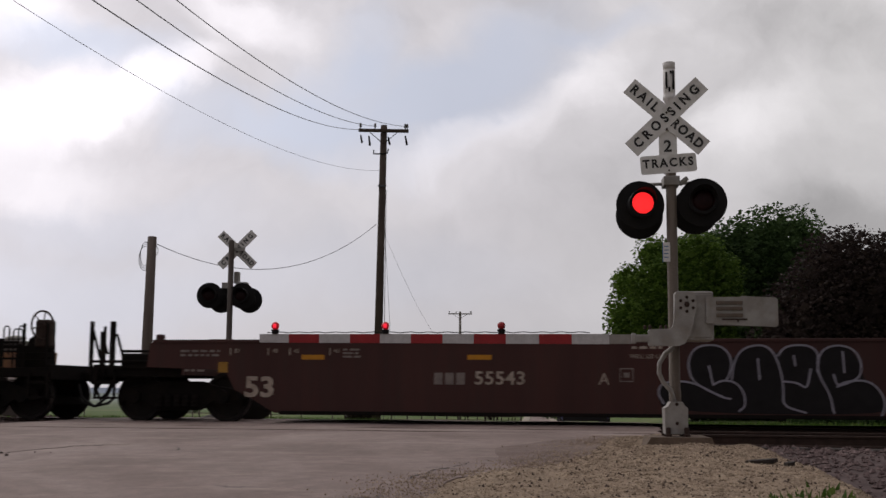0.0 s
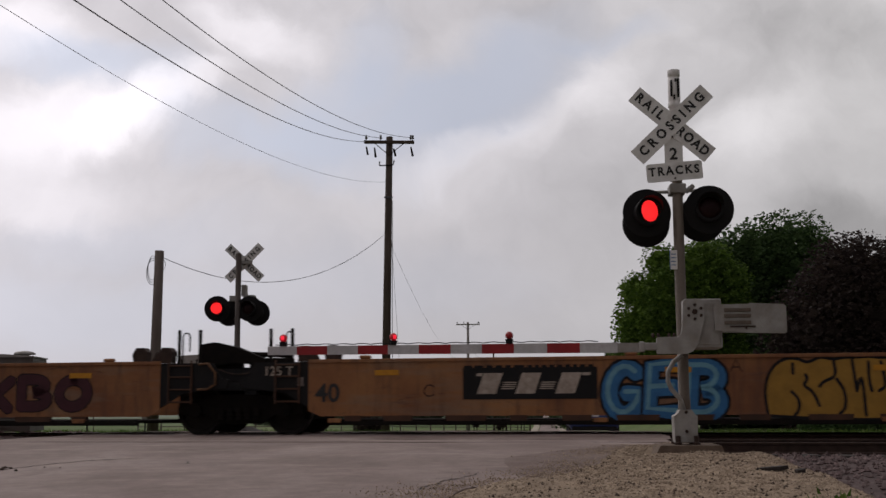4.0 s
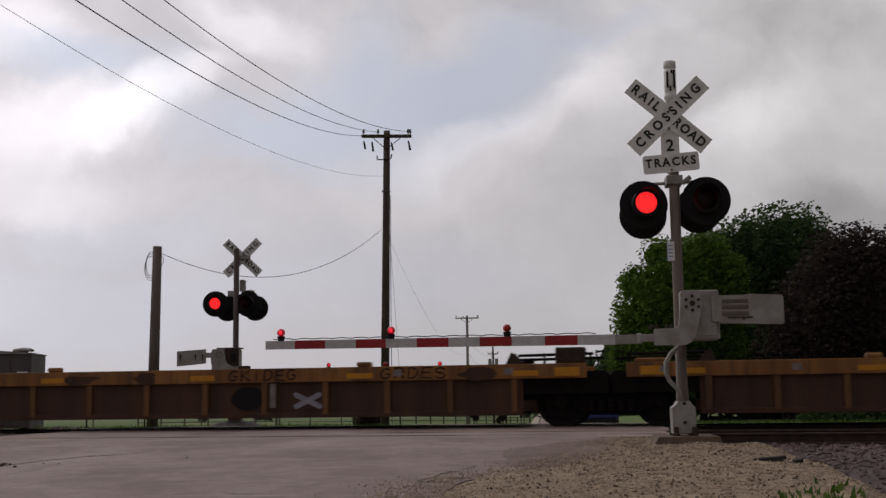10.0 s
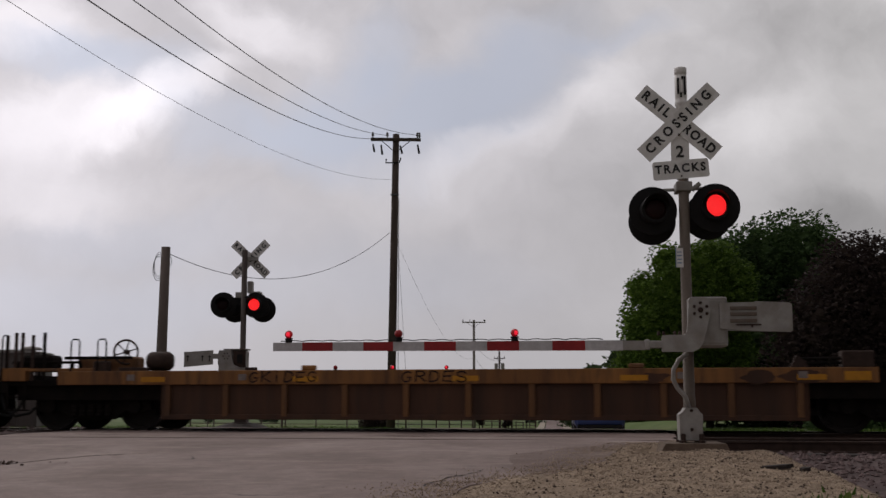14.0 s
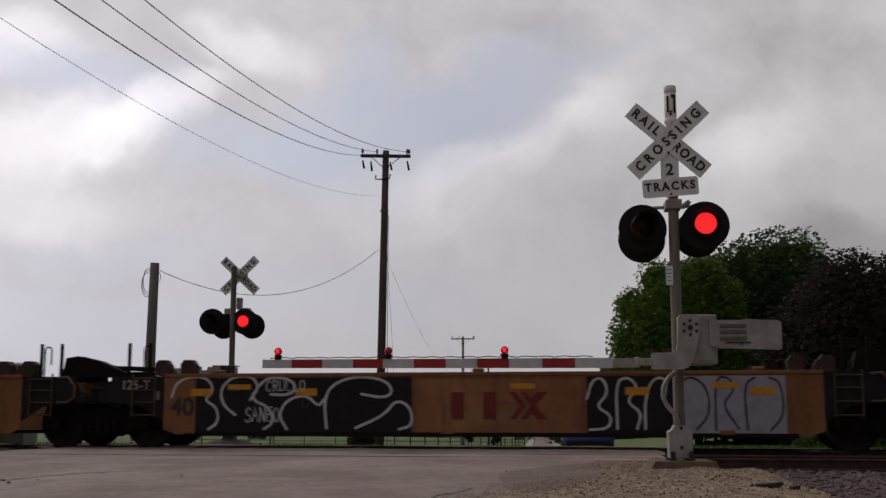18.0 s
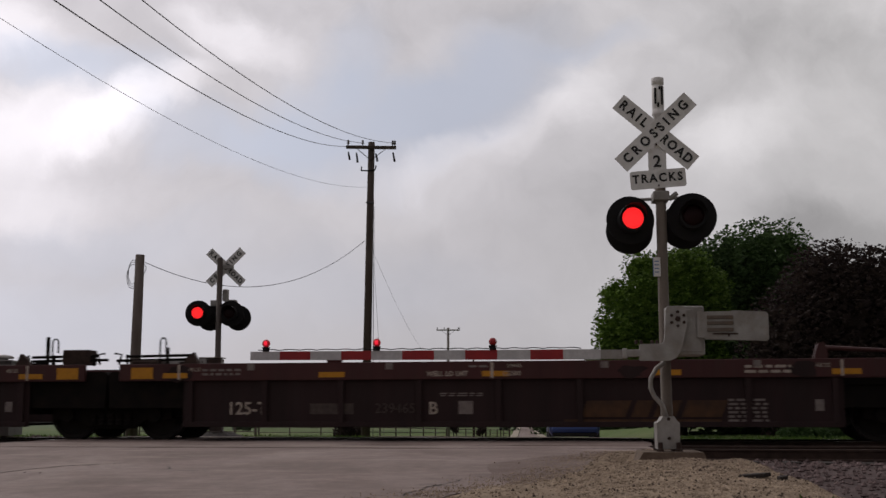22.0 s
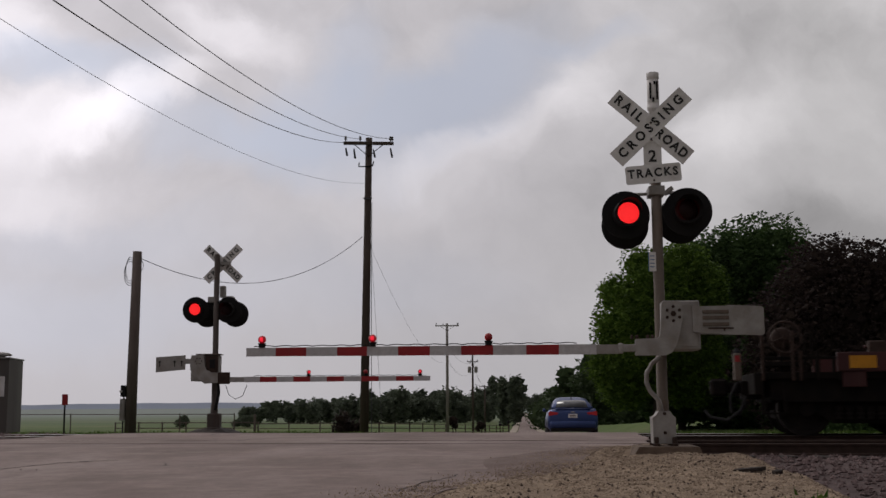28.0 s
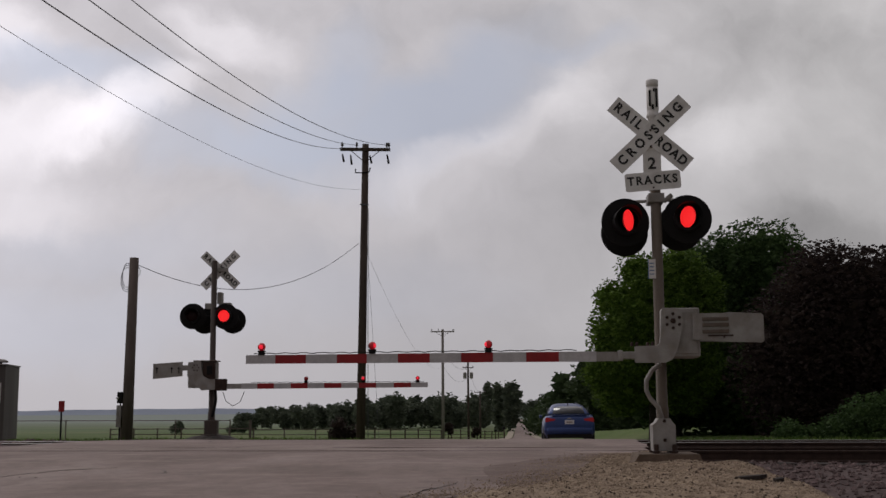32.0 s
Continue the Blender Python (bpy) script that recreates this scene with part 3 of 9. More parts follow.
ROAD = Vector((0.0708, 0.9975, 0))


def lerp_table(v, tab):
    if v <= tab[0][0]:
        return tab[0][1]
    for (a, za), (b, zb) in zip(tab, tab[1:]):
        if v <= b:
            k = (v - a) / (b - a)
            return za + (zb - za) * k
    return tab[-1][1]


FALL = ((-60, -0.55), (2, -0.46), (16.3, -0.02), (23.8, 0.0), (24.8, -0.015), (27.5, -0.09), (34, -0.27), (41, -0.60), (60, -1.05), (100, -2.1), (175, -3.75), (223, -4.61), (600, -5.93), (1100, -7.65), (6000, -10.0))


def across(x, y):
    return y * CT + x * ST


def lie(x, y):
    """Height of the finished ground; the lawn beyond the road lies higher."""
    rise = 0.0
    if 45 < y < 240:
        k = min(1.0, max(0.0, (x - 0.0735 * y - 4.2) / 5.0))
        rise = 1.1 * k * k * (3 - 2 * k) * min(1.0, (y - 45) / 35) * min(1.0, (240 - y) / 90)
    return lerp_table(across(x, y), FALL) + rise


# edge between the asphalt and the gravel, ahead and near
EDGE = ((-60, -7.0), (0, -2.6), (4, -1.5), (7, -0.75), (9.24, -0.15), (10.18, -0.02), (10.8, 0.12), (11.3, 0.38), (11.7, 0.88), (12.1, 1.15), (12.6, 1.36), (13.6, 1.66), (14.7, 1.95), (15.6, 2.3), (17.1, 3.05), (19, 3.5), (24, 4.1), (29, 5.0), (34, 6.4), (41, 6.6), (55, 6.2))
LEDGE = ((-60, -19.0), (9, -11.0), (15, -9.0), (18, -8.3), (25, -7.4), (28, -4.6), (34, -1.2), (41, -0.4), (55, 0.2))


def grid_sheet(name, xs, ys, zf, mat, smooth=True):
    nx = len(xs)
    verts = [(x, y, zf(x, y)) for y in ys for x in xs]
    faces = [(j * nx + i, j * nx + i + 1, (j + 1) * nx + i + 1, (j + 1) * nx + i) for j in range(len(ys) - 1) for i in range(nx - 1)]
    me = bpy.data.meshes.new(name)
    me.from_pydata(verts, [], faces)
    me.materials.append(mat)
    if smooth:
        me.shade_smooth()
    return new(name, me)


def steps(*runs):
    out = []
    for a, b, n in runs:
        out += [a + (b - a) * i / n for i in range(n)]
    out.append(runs[-1][1])
    return out


def rough_lie(x, y):
    v = across(x, y)
    z = lie(x, y) - 0.09
    if 40 < v < 900:
        z += 0.12 * noise.noise(Vector((x * 0.05, y * 0.05, 1)))
    if -60 < x < 60 and 15.0 < v < 28.5:
        z -= 0.30   # room for the ballast bed
    elif 2.9 < x < 60 and 4.0 < v <= 15.0:
        z -= 0.45
    return z


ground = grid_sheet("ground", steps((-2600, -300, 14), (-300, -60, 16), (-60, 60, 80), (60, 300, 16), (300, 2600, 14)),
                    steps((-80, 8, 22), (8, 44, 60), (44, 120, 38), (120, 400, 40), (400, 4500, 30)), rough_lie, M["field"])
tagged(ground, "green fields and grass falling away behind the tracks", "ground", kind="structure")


def strip(name, ys, left, right, lift, mat, nx=10):
    verts, faces = [], []
    for y in ys:
        a, b = left(y), right(y)
        for i in range(nx + 1):
            x = a + (b - a) * i / nx
            verts.append((x, y, lie(x, y) + lift + 0.012 * noise.noise(Vector((x * 0.6, y * 0.6, 4)))))
    for j in range(len(ys) - 1):
        for i in range(nx):
            k = j * (nx + 1) + i
            faces.append((k, k + 1, k + nx + 2, k + nx + 1))
    # skirt, so that the slab has thickness
    n0 = len(verts)
    rim = [j * (nx + 1) for j in range(len(ys))] + [(len(ys) - 1) * (nx + 1) + i for i in range(1, nx + 1)] + [j * (nx + 1) + nx for j in range(len(ys) - 2, -1, -1)] + list(range(nx - 1, 0, -1))
    for k in rim:
        verts.append((verts[k][0], verts[k][1], verts[k][2] - 0.16))
    for a in range(len(rim)):
        b = (a + 1) % len(rim)
        faces.append((rim[a], rim[b], n0 + b, n0 + a))
    me = bpy.data.meshes.new(name)
    me.from_pydata(verts, [], faces)
    me.materials.append(mat)
    return new(name, me)


def edge_at(y):
    return lerp_table(y, EDGE) + 0.13 * noise.noise(Vector((y * 1.1, 2, 0))) + 0.04 * noise.noise(Vector((y * 4.7, 5, 0)))


def ledge_at(y):
    return lerp_table(y, LEDGE) + 0.15 * noise.noise(Vector((y * 0.9, 7, 0)))


road = strip("road", steps((-60, 0, 12), (0, 9, 14), (9, 18, 60), (18, 55, 60)), ledge_at, edge_at, 0.011, M["asphalt"], 40)
tagged(road, "worn grey asphalt road running over the level crossing", "road", kind="structure")
FAR_LEFT = ((55, 0.5), (120, 7.9), (1100, 80.6))
FAR_RIGHT = ((55, 6.3), (120, 11.2), (1100, 83.3))
far_road = strip("far_road", steps((55, 200, 30), (200, 1100, 30)), lambda y: lerp_table(y, FAR_LEFT), lambda y: lerp_table(y, FAR_RIGHT), 0.16, M["asphalt"], 4)
tagged(far_road, "narrow straight country road climbing to the horizon", "road", kind="structure")
for side, (a, b) in (("far_shoulder", (-1.5, -0.18)), ("far_shoulder", (0.22, 1.45))):
    rim = FAR_LEFT if a < 0 else FAR_RIGHT
    sh = strip(side, steps((120, 200, 20), (200, 1100, 28)), lambda y, a=a, rim=rim: lerp_table(y, rim) + a, lambda y, b=b, rim=rim: lerp_table(y, rim) + b, 0.13, M["palegravel"], 2)
    tagged(sh, "pale gravel shoulder beside the country road", "road shoulder", kind="structure")


RIGHT = ((-60, 6.0), (4, 2.4), (8, 3.25), (10, 3.55), (12.5, 3.65), (14, 3.4), (15.3, 3.2), (17, 3.0))


def right_at(y):
    return lerp_table(y, RIGHT) + 0.25 * noise.noise(Vector((y * 0.8, 9, 0))) + 0.2


def mound_at(y):
    """Where the sandy edge turns into the heap."""
    return max(edge_at(y), 0.95 + 0.07 * (y - 9.0)) + 0.1 * noise.noise(Vector((y * 1.7, 12, 0)))


# gravel heap at the foot of the near signal
def heap(x, y):
    v = across(x, y)
    z = lie(x, y) + 0.02
    k = max(0.0, 1 - ((y - 13.4) / 5.5) ** 2) * min(1.0, max(0.0, (x - mound_at(y)) / 0.75)) ** 0.7
    z += 0.11 * k + 0.03 * noise.noise(Vector((x * 0.9, y * 0.9, 3))) + 0.022 * noise.noise(Vector((x * 3.4, y * 3.4, 1))) + 0.008 * noise.noise(Vector((x * 11, y * 11, 2)))
    z -= 0.17 * math.exp(-((x - 2.85) / 0.7) ** 4 - ((y - 13.95) / 0.55) ** 4)
    if v > 15.2:
        z -= 0.22 * (v - 15.2) * min(1.0, max(0.0, (x - edge_at(y)) / 0.8))
    rim = right_at(y) - x
    if rim < 0.5:
        z -= 0.30 * (1 - max(rim, 0) / 0.5) ** 1.5
    d = x - edge_at(y)
    return z - 0.012 * max(0.0, 1 - d / 0.25) if d >= 0 else z - 0.2


HEAP_BACK = 16.9



def make_heap():
    verts, faces = [], []
    ys = steps((-60, 0, 12), (0, 9, 14), (9, HEAP_BACK, 80))
    nx = 70
    for y in ys:
        a, b = edge_at(y) - (0.05 if y > 8 else 0.4), right_at(y)
        for i in range(nx + 1):
            x = a + (b - a) * i / nx
            verts.append((x, y, heap(x, y)))
    for j in range(len(ys) - 1):
        for i in range(nx):
            k = j * (nx + 1) + i
            faces.append((k, k + 1, k + nx + 2, k + nx + 1))
    me = bpy.data.meshes.new("gravel_heap")
    me.from_pydata(verts, [], faces)
    me.materials.append(M["gravel"])
    me.shade_smooth()
    return tagged(new("gravel_heap", me), "low heap of tan gravel beside the asphalt", "gravel", kind="structure")


make_heap()


# asphalt colour darkened to paint in the shade at the gravel's foot
M["darkasphalt"] = paint("shaded_asphalt", (0.20, 0.15, 0.132), (0.145, 0.107, 0.094), 0.9, scale=2.5, bump=0.4, bump_scale=45, dirt=(0.24, 0.18, 0.155), dirt_amt=0.5, dirt_scale=0.5, spec=0.15)


def shaded_edge():
    """A dark strip of asphalt along the foot of the gravel, shade painted in, its outer rim ragged."""
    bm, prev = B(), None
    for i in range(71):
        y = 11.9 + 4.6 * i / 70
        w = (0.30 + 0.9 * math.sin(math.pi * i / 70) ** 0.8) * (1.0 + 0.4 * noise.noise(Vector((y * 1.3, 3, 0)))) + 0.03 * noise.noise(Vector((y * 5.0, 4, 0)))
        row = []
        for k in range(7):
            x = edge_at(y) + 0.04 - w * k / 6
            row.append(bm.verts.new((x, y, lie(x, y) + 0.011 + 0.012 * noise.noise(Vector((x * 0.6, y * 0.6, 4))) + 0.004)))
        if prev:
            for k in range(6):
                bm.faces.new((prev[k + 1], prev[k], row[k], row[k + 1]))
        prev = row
    part("damp_strip", bm, M["darkasphalt"], road, "dark strip of painted shade beside the gravel", True)


shaded_edge()


def crack(pts, w):
    """A torn crack in the asphalt, its lips uneven."""
    rng = random.Random(len(pts))
    line = []
    for (a, b), (c, d) in zip(pts, pts[1:]):
        for i in range(5):
            k = i / 5
            line.append((a + (c - a) * k + rng.gauss(0, 0.012), b + (d - b) * k + rng.gauss(0, 0.03)))
    bm = B()
    prev = None
    for i, (x, y) in enumerate(line):
        q = w * rng.uniform(0.3, 1.0) * math.sin(math.pi * (i + 0.5) / len(line)) ** 0.5
        z = lie(x, y) + 0.011 + 0.012 * noise.noise(Vector((x * 0.6, y * 0.6, 4))) + 0.003
        cur = (bm.verts.new((x - q * 0.3, y - q, z)), bm.verts.new((x + q * 0.3, y + q, z)))
        if prev:
            bm.faces.new((prev[0], cur[0], cur[1], prev[1]))
        prev = cur
    part("crack", bm, M["tie"], road)


crack(((-0.34, 10.68), (-0.30, 10.88), (-0.23, 11.12), (-0.16, 11.22), (-0.12, 11.48), (-0.06, 11.64), (0.02, 11.68), (0.09, 11.90), (0.18, 12.08), (0.25, 12.50)), 0.10)
crack(((-6.2, 12.6), (-5.6, 13.0), (-5.1, 13.5), (-4.8, 14.2), (-4.45, 14.7), (-3.9, 14.95)), 0.12)
crack(((-0.22, 10.68), (-0.19, 10.86), (-0.14, 11.16)), 0.05)


# ---------------------------------------------------------------- tracks
def on_track(s, off=0.0, d=D1):
    """Place s metres along a track, off metres to its far side."""
    return Vector((s * CT + off * ST, d - s * ST + off * CT, 0))


def bed_z(x, y):
    v = across(x, y)
    z = -0.19
    if v < 17.0:
        z -= (17.0 - v) * 0.075
    if v > 25.4:
        z -= (v - 25.4) * 0.3
    return z + 0.035 * noise.noise(Vector((x * 1.3, y * 1.3, 6)))


def ballast_bed(name, s0, s1, front=9.6, lift=0.0):
    """A bed between two places along the track, below the tops of the rails."""
    verts, faces = [], []
    ns, nv = max(6, int((s1 - s0) / 0.6)), 34
    for i in range(ns + 1):
        s = s0 + (s1 - s0) * i / ns
        for j in range(nv + 1):
            p = on_track(s, -front + (front + 4.2) * j / nv)
            verts.append((p.x, p.y, bed_z(p.x, p.y) + lift))
    for i in range(ns):
        for j in range(nv):
            k = i * (nv + 1) + j
            faces.append((k, k + nv + 1, k + nv + 2, k + 1))
    me = bpy.data.meshes.new(name)
    me.from_pydata(verts, [], faces)
    me.materials.append(M["ballast"])
    me.shade_smooth()
    return tagged(new(name, me), "dark purple-grey crushed stone under the tracks", "ballast", kind="structure")


ballast_bed("ballast_bed", 1.2, 60, 17.5)
ballast_bed("ballast_bed", -60, -7.6, lift=0.15)


def rail(name, d, off, mat, label, proud=0.0):
    bm = B()
    prof = ((-0.07, -0.17), (0.07, -0.17), (0.07, -0.155), (0.012, -0.135), (0.012, -0.04), (0.036, -0.03), (0.036, -0.004), (0.03, 0), (-0.03, 0), (-0.036, -0.004), (-0.036, -0.03), (-0.012, -0.04), (-0.012, -0.135), (-0.07, -0.155))
    rings = []
    for s in (-160, -20, 20, 160):
        c = on_track(s, off, d)
        n = Vector((ST, CT, 0))
        rings.append([bm.verts.new(c + n * a + Vector((0, 0, b + proud))) for a, b in prof])
    for ra, rb in zip(rings, rings[1:]):
        for i in range(len(prof)):
            j = (i + 1) % len(prof)
            f = bm.faces.new((ra[i], ra[j], rb[j], rb[i]))
            f.material_index = 1 if 6 <= i <= 8 else 0
    bm.faces.new(rings[0])
    bm.faces.new(rings[-1])
    bmesh.ops.recalc_face_normals(bm, faces=bm.faces)
    return tagged(ob_from(name, bm, [M["rust"], mat]), label, "rail", group="rails", kind="structure")


for off in (-GAUGE, GAUGE):
    rail("rail", D1, off, M["rail"], "steel rail with a bright worn top", 0.0)
    rail("rail", D2, off, M["rust"], "dull rusty steel rail of the little used track", 0.0)


def ties():
    bm = B()
    box(bm, -0.11, 0.11, -1.3, 1.3, -0.09, 0.09, 0.012)
    me = bpy.data.meshes.new("tie")
    bm.to_mesh(me)
    bm.free()
    me.materials.append(M["tie"])
    for d in (D1, D2):
        bed = empty("tie_row", pose(0, 0, 0), "dark creosoted wooden ties lying in the ballast", "railway ties", kind="structure")
        for i in range(-60, 60):
            s = i * 0.53
            if -9.2 < s < 4.4:
                continue
            ob = new("tie", me)
            p = on_track(s, 0, d)
            ob.matrix_world = pose(p.x, p.y, -0.262 + 0.01 * math.sin(i * 7.1), 0, 0, -9.5 + 1.2 * math.sin(i * 3.3))
            ob.parent = bed


ties()


def stones(name, n, place, size, mat, label, seed):
    """Many loose stones, each a dented lump."""
    rng = random.Random(seed)
    verts, faces = [], []
    base = [(1, 0, 0), (-1, 0, 0), (0, 1, 0), (0, -1, 0), (0, 0, 1), (0, 0, -1)]
    tri = ((0, 2, 4), (2, 1, 4), (1, 3, 4), (3, 0, 4), (2, 0, 5), (1, 2, 5), (3, 1, 5), (0, 3, 5))
    for _ in range(n):
        p = place(rng)
        if p is None:
            continue
        r = size * (0.5 + rng.random() ** 2 * 1.2)
        a = rng.random() * 6.28
        k = len(verts)
        for v in base:
            q = Vector(v) * r * rng.uniform(0.6, 1.15)
            q.z *= 0.75
            q = Vector((q.x * math.cos(a) - q.y * math.sin(a), q.x * math.sin(a) + q.y * math.cos(a), q.z))
            q = Vector((q.x, q.y + q.z * 0.3 * math.sin(a), q.z))
            verts.append((p[0] + q.x, p[1] + q.y, p[2] + q.z))
        faces += [tuple(k + i for i in f) for f in tri]
    me = bpy.data.meshes.new(name)
    me.from_pydata(verts, [], faces)
    me.materials.append(mat)
    return tagged(new(name, me), label, "stones", kind="stuff")


def on_heap(rng):
    y = rng.uniform(8.2, 16.6)
    x = edge_at(y) + rng.random() * (right_at(y) - 0.15 - edge_at(y))
    if x < mound_at(y) and rng.random() < 0.55:
        return None
    if abs(x - 2.8) < 0.42 and abs(y - 14.25) < 0.45:
        return None
    return (x, y, heap(x, y) + 0.002)


def spilled(rng):
    y = rng.uniform(8.2, 16.6)
    x = edge_at(y) - abs(rng.gauss(0, 0.34))
    return (x, y, lie(x, y) + 0.02)


def on_bed_right(rng):
    s, o = rng.uniform(1.4, 14), rng.uniform(-13.8, -0.9)
    p = on_track(s, o)
    if p.x < 2.6 or (p.x < right_at(p.y) - 0.3 and p.y < 16.6):
        return None
    return (p.x, p.y, bed_z(p.x, p.y) + 0.01)


def on_bed_left(rng):
    p = on_track(rng.uniform(-16, -8.7), rng.uniform(-9.5, 3))
    return (p.x, p.y, bed_z(p.x, p.y) + 0.155)


stones("gravel_chips", 30000, on_heap, 0.0125, M["pebble"], "loose pale gravel chips on the heap", 11)
stones("dark_chips", 2600, on_heap, 0.0135, M["grit"], "dark brown chips among the gravel", 15)
stones("gravel_chips", 5200, spilled, 0.008, M["pebble"], "gravel chips strewn on the asphalt edge", 12)
stones("ballast_stones", 15000, on_bed_right, 0.040, M["stone"], "purple-grey crushed stones of the track bed", 13)
def on_verge(rng):
    x, y = -5.75 + rng.gauss(0, 0.32), 13.3 + rng.gauss(0, 0.25)
    return (x, y, lie(x, y) + 0.018)


stones("asphalt_crumbs", 260, on_verge, 0.026, M["grit"], "dark crumbs of broken asphalt lying on the road", 16)
stones("ballast_stones", 2500, on_bed_left, 0.042, M["stone"], "dark crushed stones beside the crossing", 14)


# ---------------------------------------------------------------- crossing signals
FLASH, FLASH0 = 0.6045, 1.17   # the lamps change over every FLASH seconds


def side_lit(t):
    """0: the lamp to the left is lit, 1: the one to the right."""
    return int(math.floor((t - FLASH0) / FLASH)) % 2


def flash_rows(which, place, lag=0.0):
    """Half turns of a two-faced lens: the lit face shows while its lamp is on, with a short dark pause when the left one takes over."""
    rows, a = [], 0.0 if side_lit(0.0 - lag) == which else 180.0
    if lag and a == 0.0:  # both dark at the very start
        rows += [(0.0, -180.0), (0.02, -120.0), (0.04, -60.0), (0.06, 0.0)]
    else:
        rows.append((0.0, a))
    k = math.ceil((0.09 - lag - FLASH0) / FLASH)
    while FLASH0 + lag + k * FLASH < 32.02:
        t = FLASH0 + lag + k * FLASH
        if k % 2 == 0:
            t += 0.06 if which == 0 else -0.02
            if lag:
                t -= lag
        elif which == 1 and not lag:
            t -= 0.02
        if t > 0.09:
            for i in range(4):
                if t - 0.03 + i * 0.02 < 32.0:
                    rows.append((t - 0.03 + i * 0.02, a + 60.0 * i))
            a += 180.0 if t < 31.96 else 50.0 if which == 0 else 130.0
        k += 1
    rows.append((32.0, a))
    return [(max(0.0, t), place @ pose(0, 0, 0, 0, 0, ang)) for t, ang in rows]


MOVERS = []  # things and their rows, keyed at the end


def lens_disc(r):
    bm, rims = B(), []
    for h, mi, sgn in ((-0.006, 0, -1), (0.006, 1, 1)):
        rings = []
        for rr, dome in ((r, 0.0), (r * 0.7, 0.012), (r * 0.35, 0.02)):
            rings.append([bm.verts.new((rr * math.cos(2 * math.pi * i / 24), h + sgn * dome, rr * math.sin(2 * math.pi * i / 24))) for i in range(24)])
        c = bm.verts.new((0, h + sgn * 0.024, 0))
        for ra, rb in zip(rings, rings[1:]):
            for i in range(24):
                bm.faces.new((ra[i], ra[(i + 1) % 24], rb[(i + 1) % 24], rb[i])).material_index = mi
        for i in range(24):
            bm.faces.new((rings[-1][i], rings[-1][(i + 1) % 24], c)).material_index = mi
        rims.append(rings[0])
    for i in range(24):
        j = (i + 1) % 24
        bm.faces.new((rims[0][i], rims[0][j], rims[1][j], rims[1][i])).material_index = 2
    bmesh.ops.recalc_face_normals(bm, faces=bm.faces)
    return bm


def flasher(parent, place, which, lag, front=True, lit=True):
    """A round black target with its lamp housing, hood and red lens, facing the local -y."""
    bm = B()
    lathe(bm, ((0.305, 0.0), (0.305, 0.012), (0.285, 0.03), (0.17, 0.04), (0.17, 0.16), (0.10, 0.20)), "y", 32)
    for v in bm.verts:
        v.co.y -= 0.0
    t = part("target", bm, M["black"], parent, "round matt black target")
    t.matrix_basis = place
    hood = B()
    n = 28
    for r0, r1 in ((0.165, 0.172),):
        ring = []
        for i in range(n + 1):
            a = radians(360 * i / n)
            depth = 0.165 + 0.20 * max(0.0, math.sin(a)) ** 0.7
            ring.append([hood.verts.new((r * math.cos(a), y, r * math.sin(a))) for r, y in ((r0, 0.0), (r0, -depth), (r1, -depth), (r1, 0.0))])
        for a, b in zip(ring, ring[1:]):
            for k in range(4):
                hood.faces.new((a[k], a[(k + 1) % 4], b[(k + 1) % 4], b[k]))
    bmesh.ops.recalc_face_normals(hood, faces=hood.faces)
    part("hood", hood, M["black"], t)
    bz = B()
    a = [[bz.verts.new((r * math.cos(2 * math.pi * i / 24), y, r * math.sin(2 * math.pi * i / 24))) for i in range(24)] for r, y in ((0.136, -0.158), (0.168, -0.158), (0.168, -0.172), (0.136, -0.172))]
    for k in range(4):
        for i in range(24):
            bz.faces.new((a[k][i], a[k][(i + 1) % 24], a[(k + 1) % 4][(i + 1) % 24], a[(k + 1) % 4][i]))
    bmesh.ops.recalc_face_normals(bz, faces=bz.faces)
    part("bezel", bz, M["black"], t)
    lens = part("lens", lens_disc(0.134), [M["redglow"] if lit else M["rednight"], M["rednight"], M["black"]], t, "round red signal lens", True)
    if lit:
        MOVERS.append((lens, flash_rows(which, pose(0, -0.16, 0), lag)))
    else:
        lens.matrix_basis = pose(0, -0.02, 0)
    return t


def blade(parent, angle, length, y, texts, scale=1.0):
    w = 0.229 * scale
    bm = B()
    prism(bm, ((-length / 2, -w / 2), (length / 2, -w / 2), (length / 2, w / 2), (-length / 2, w / 2)), "y", y - 0.004, y + 0.002)
    b = part("blade", bm, M["white"], parent, "white crossbuck blade with black letters")
    b.matrix_basis = pose(0, 0, 0, 0, -angle, 0)
    for text, x, gap in texts:
        words("letters", text, 0.164 * scale, M["ink"], b, pose(x, y - 0.0065, 0), spacing=gap, bold=0.006 * scale, width=0.92)
    return b


def bolt(bm, x, z, y, r=0.014):
    lathe(bm, ((r, y), (r, y - 0.012), (r * 0.6, y - 0.018)), "y", 6, (x, 0, z))


def gate_lamp(parent, x, y, z, which, lag, steady=False):
    g = part("lamp_foot", lathe(B(), ((0.042, 0.0), (0.042, 0.035), (0.05, 0.04), (0.05, 0.055)), "z", 12, (x, y, z)), M["black"], parent, "small lamp on the gate arm")
    bm = B()
    bmesh.ops.create_uvsphere(bm, u_segments=14, v_segments=9, radius=0.05)
    for f in bm.faces:
        p = f.calc_center_median()
        f.material_index = 0 if p.y < -0.043 else 1 if p.y < 0 else 2
    s = part("lens", bm, [M["reddot"], M["redmid"], M["redarm"]], g, "red lamp globe", True)
    if steady:
        s.matrix_basis = pose(x, y, z + 0.1)
    else:
        MOVERS.append((s, flash_rows(which, pose(x, y, z + 0.1), lag)))


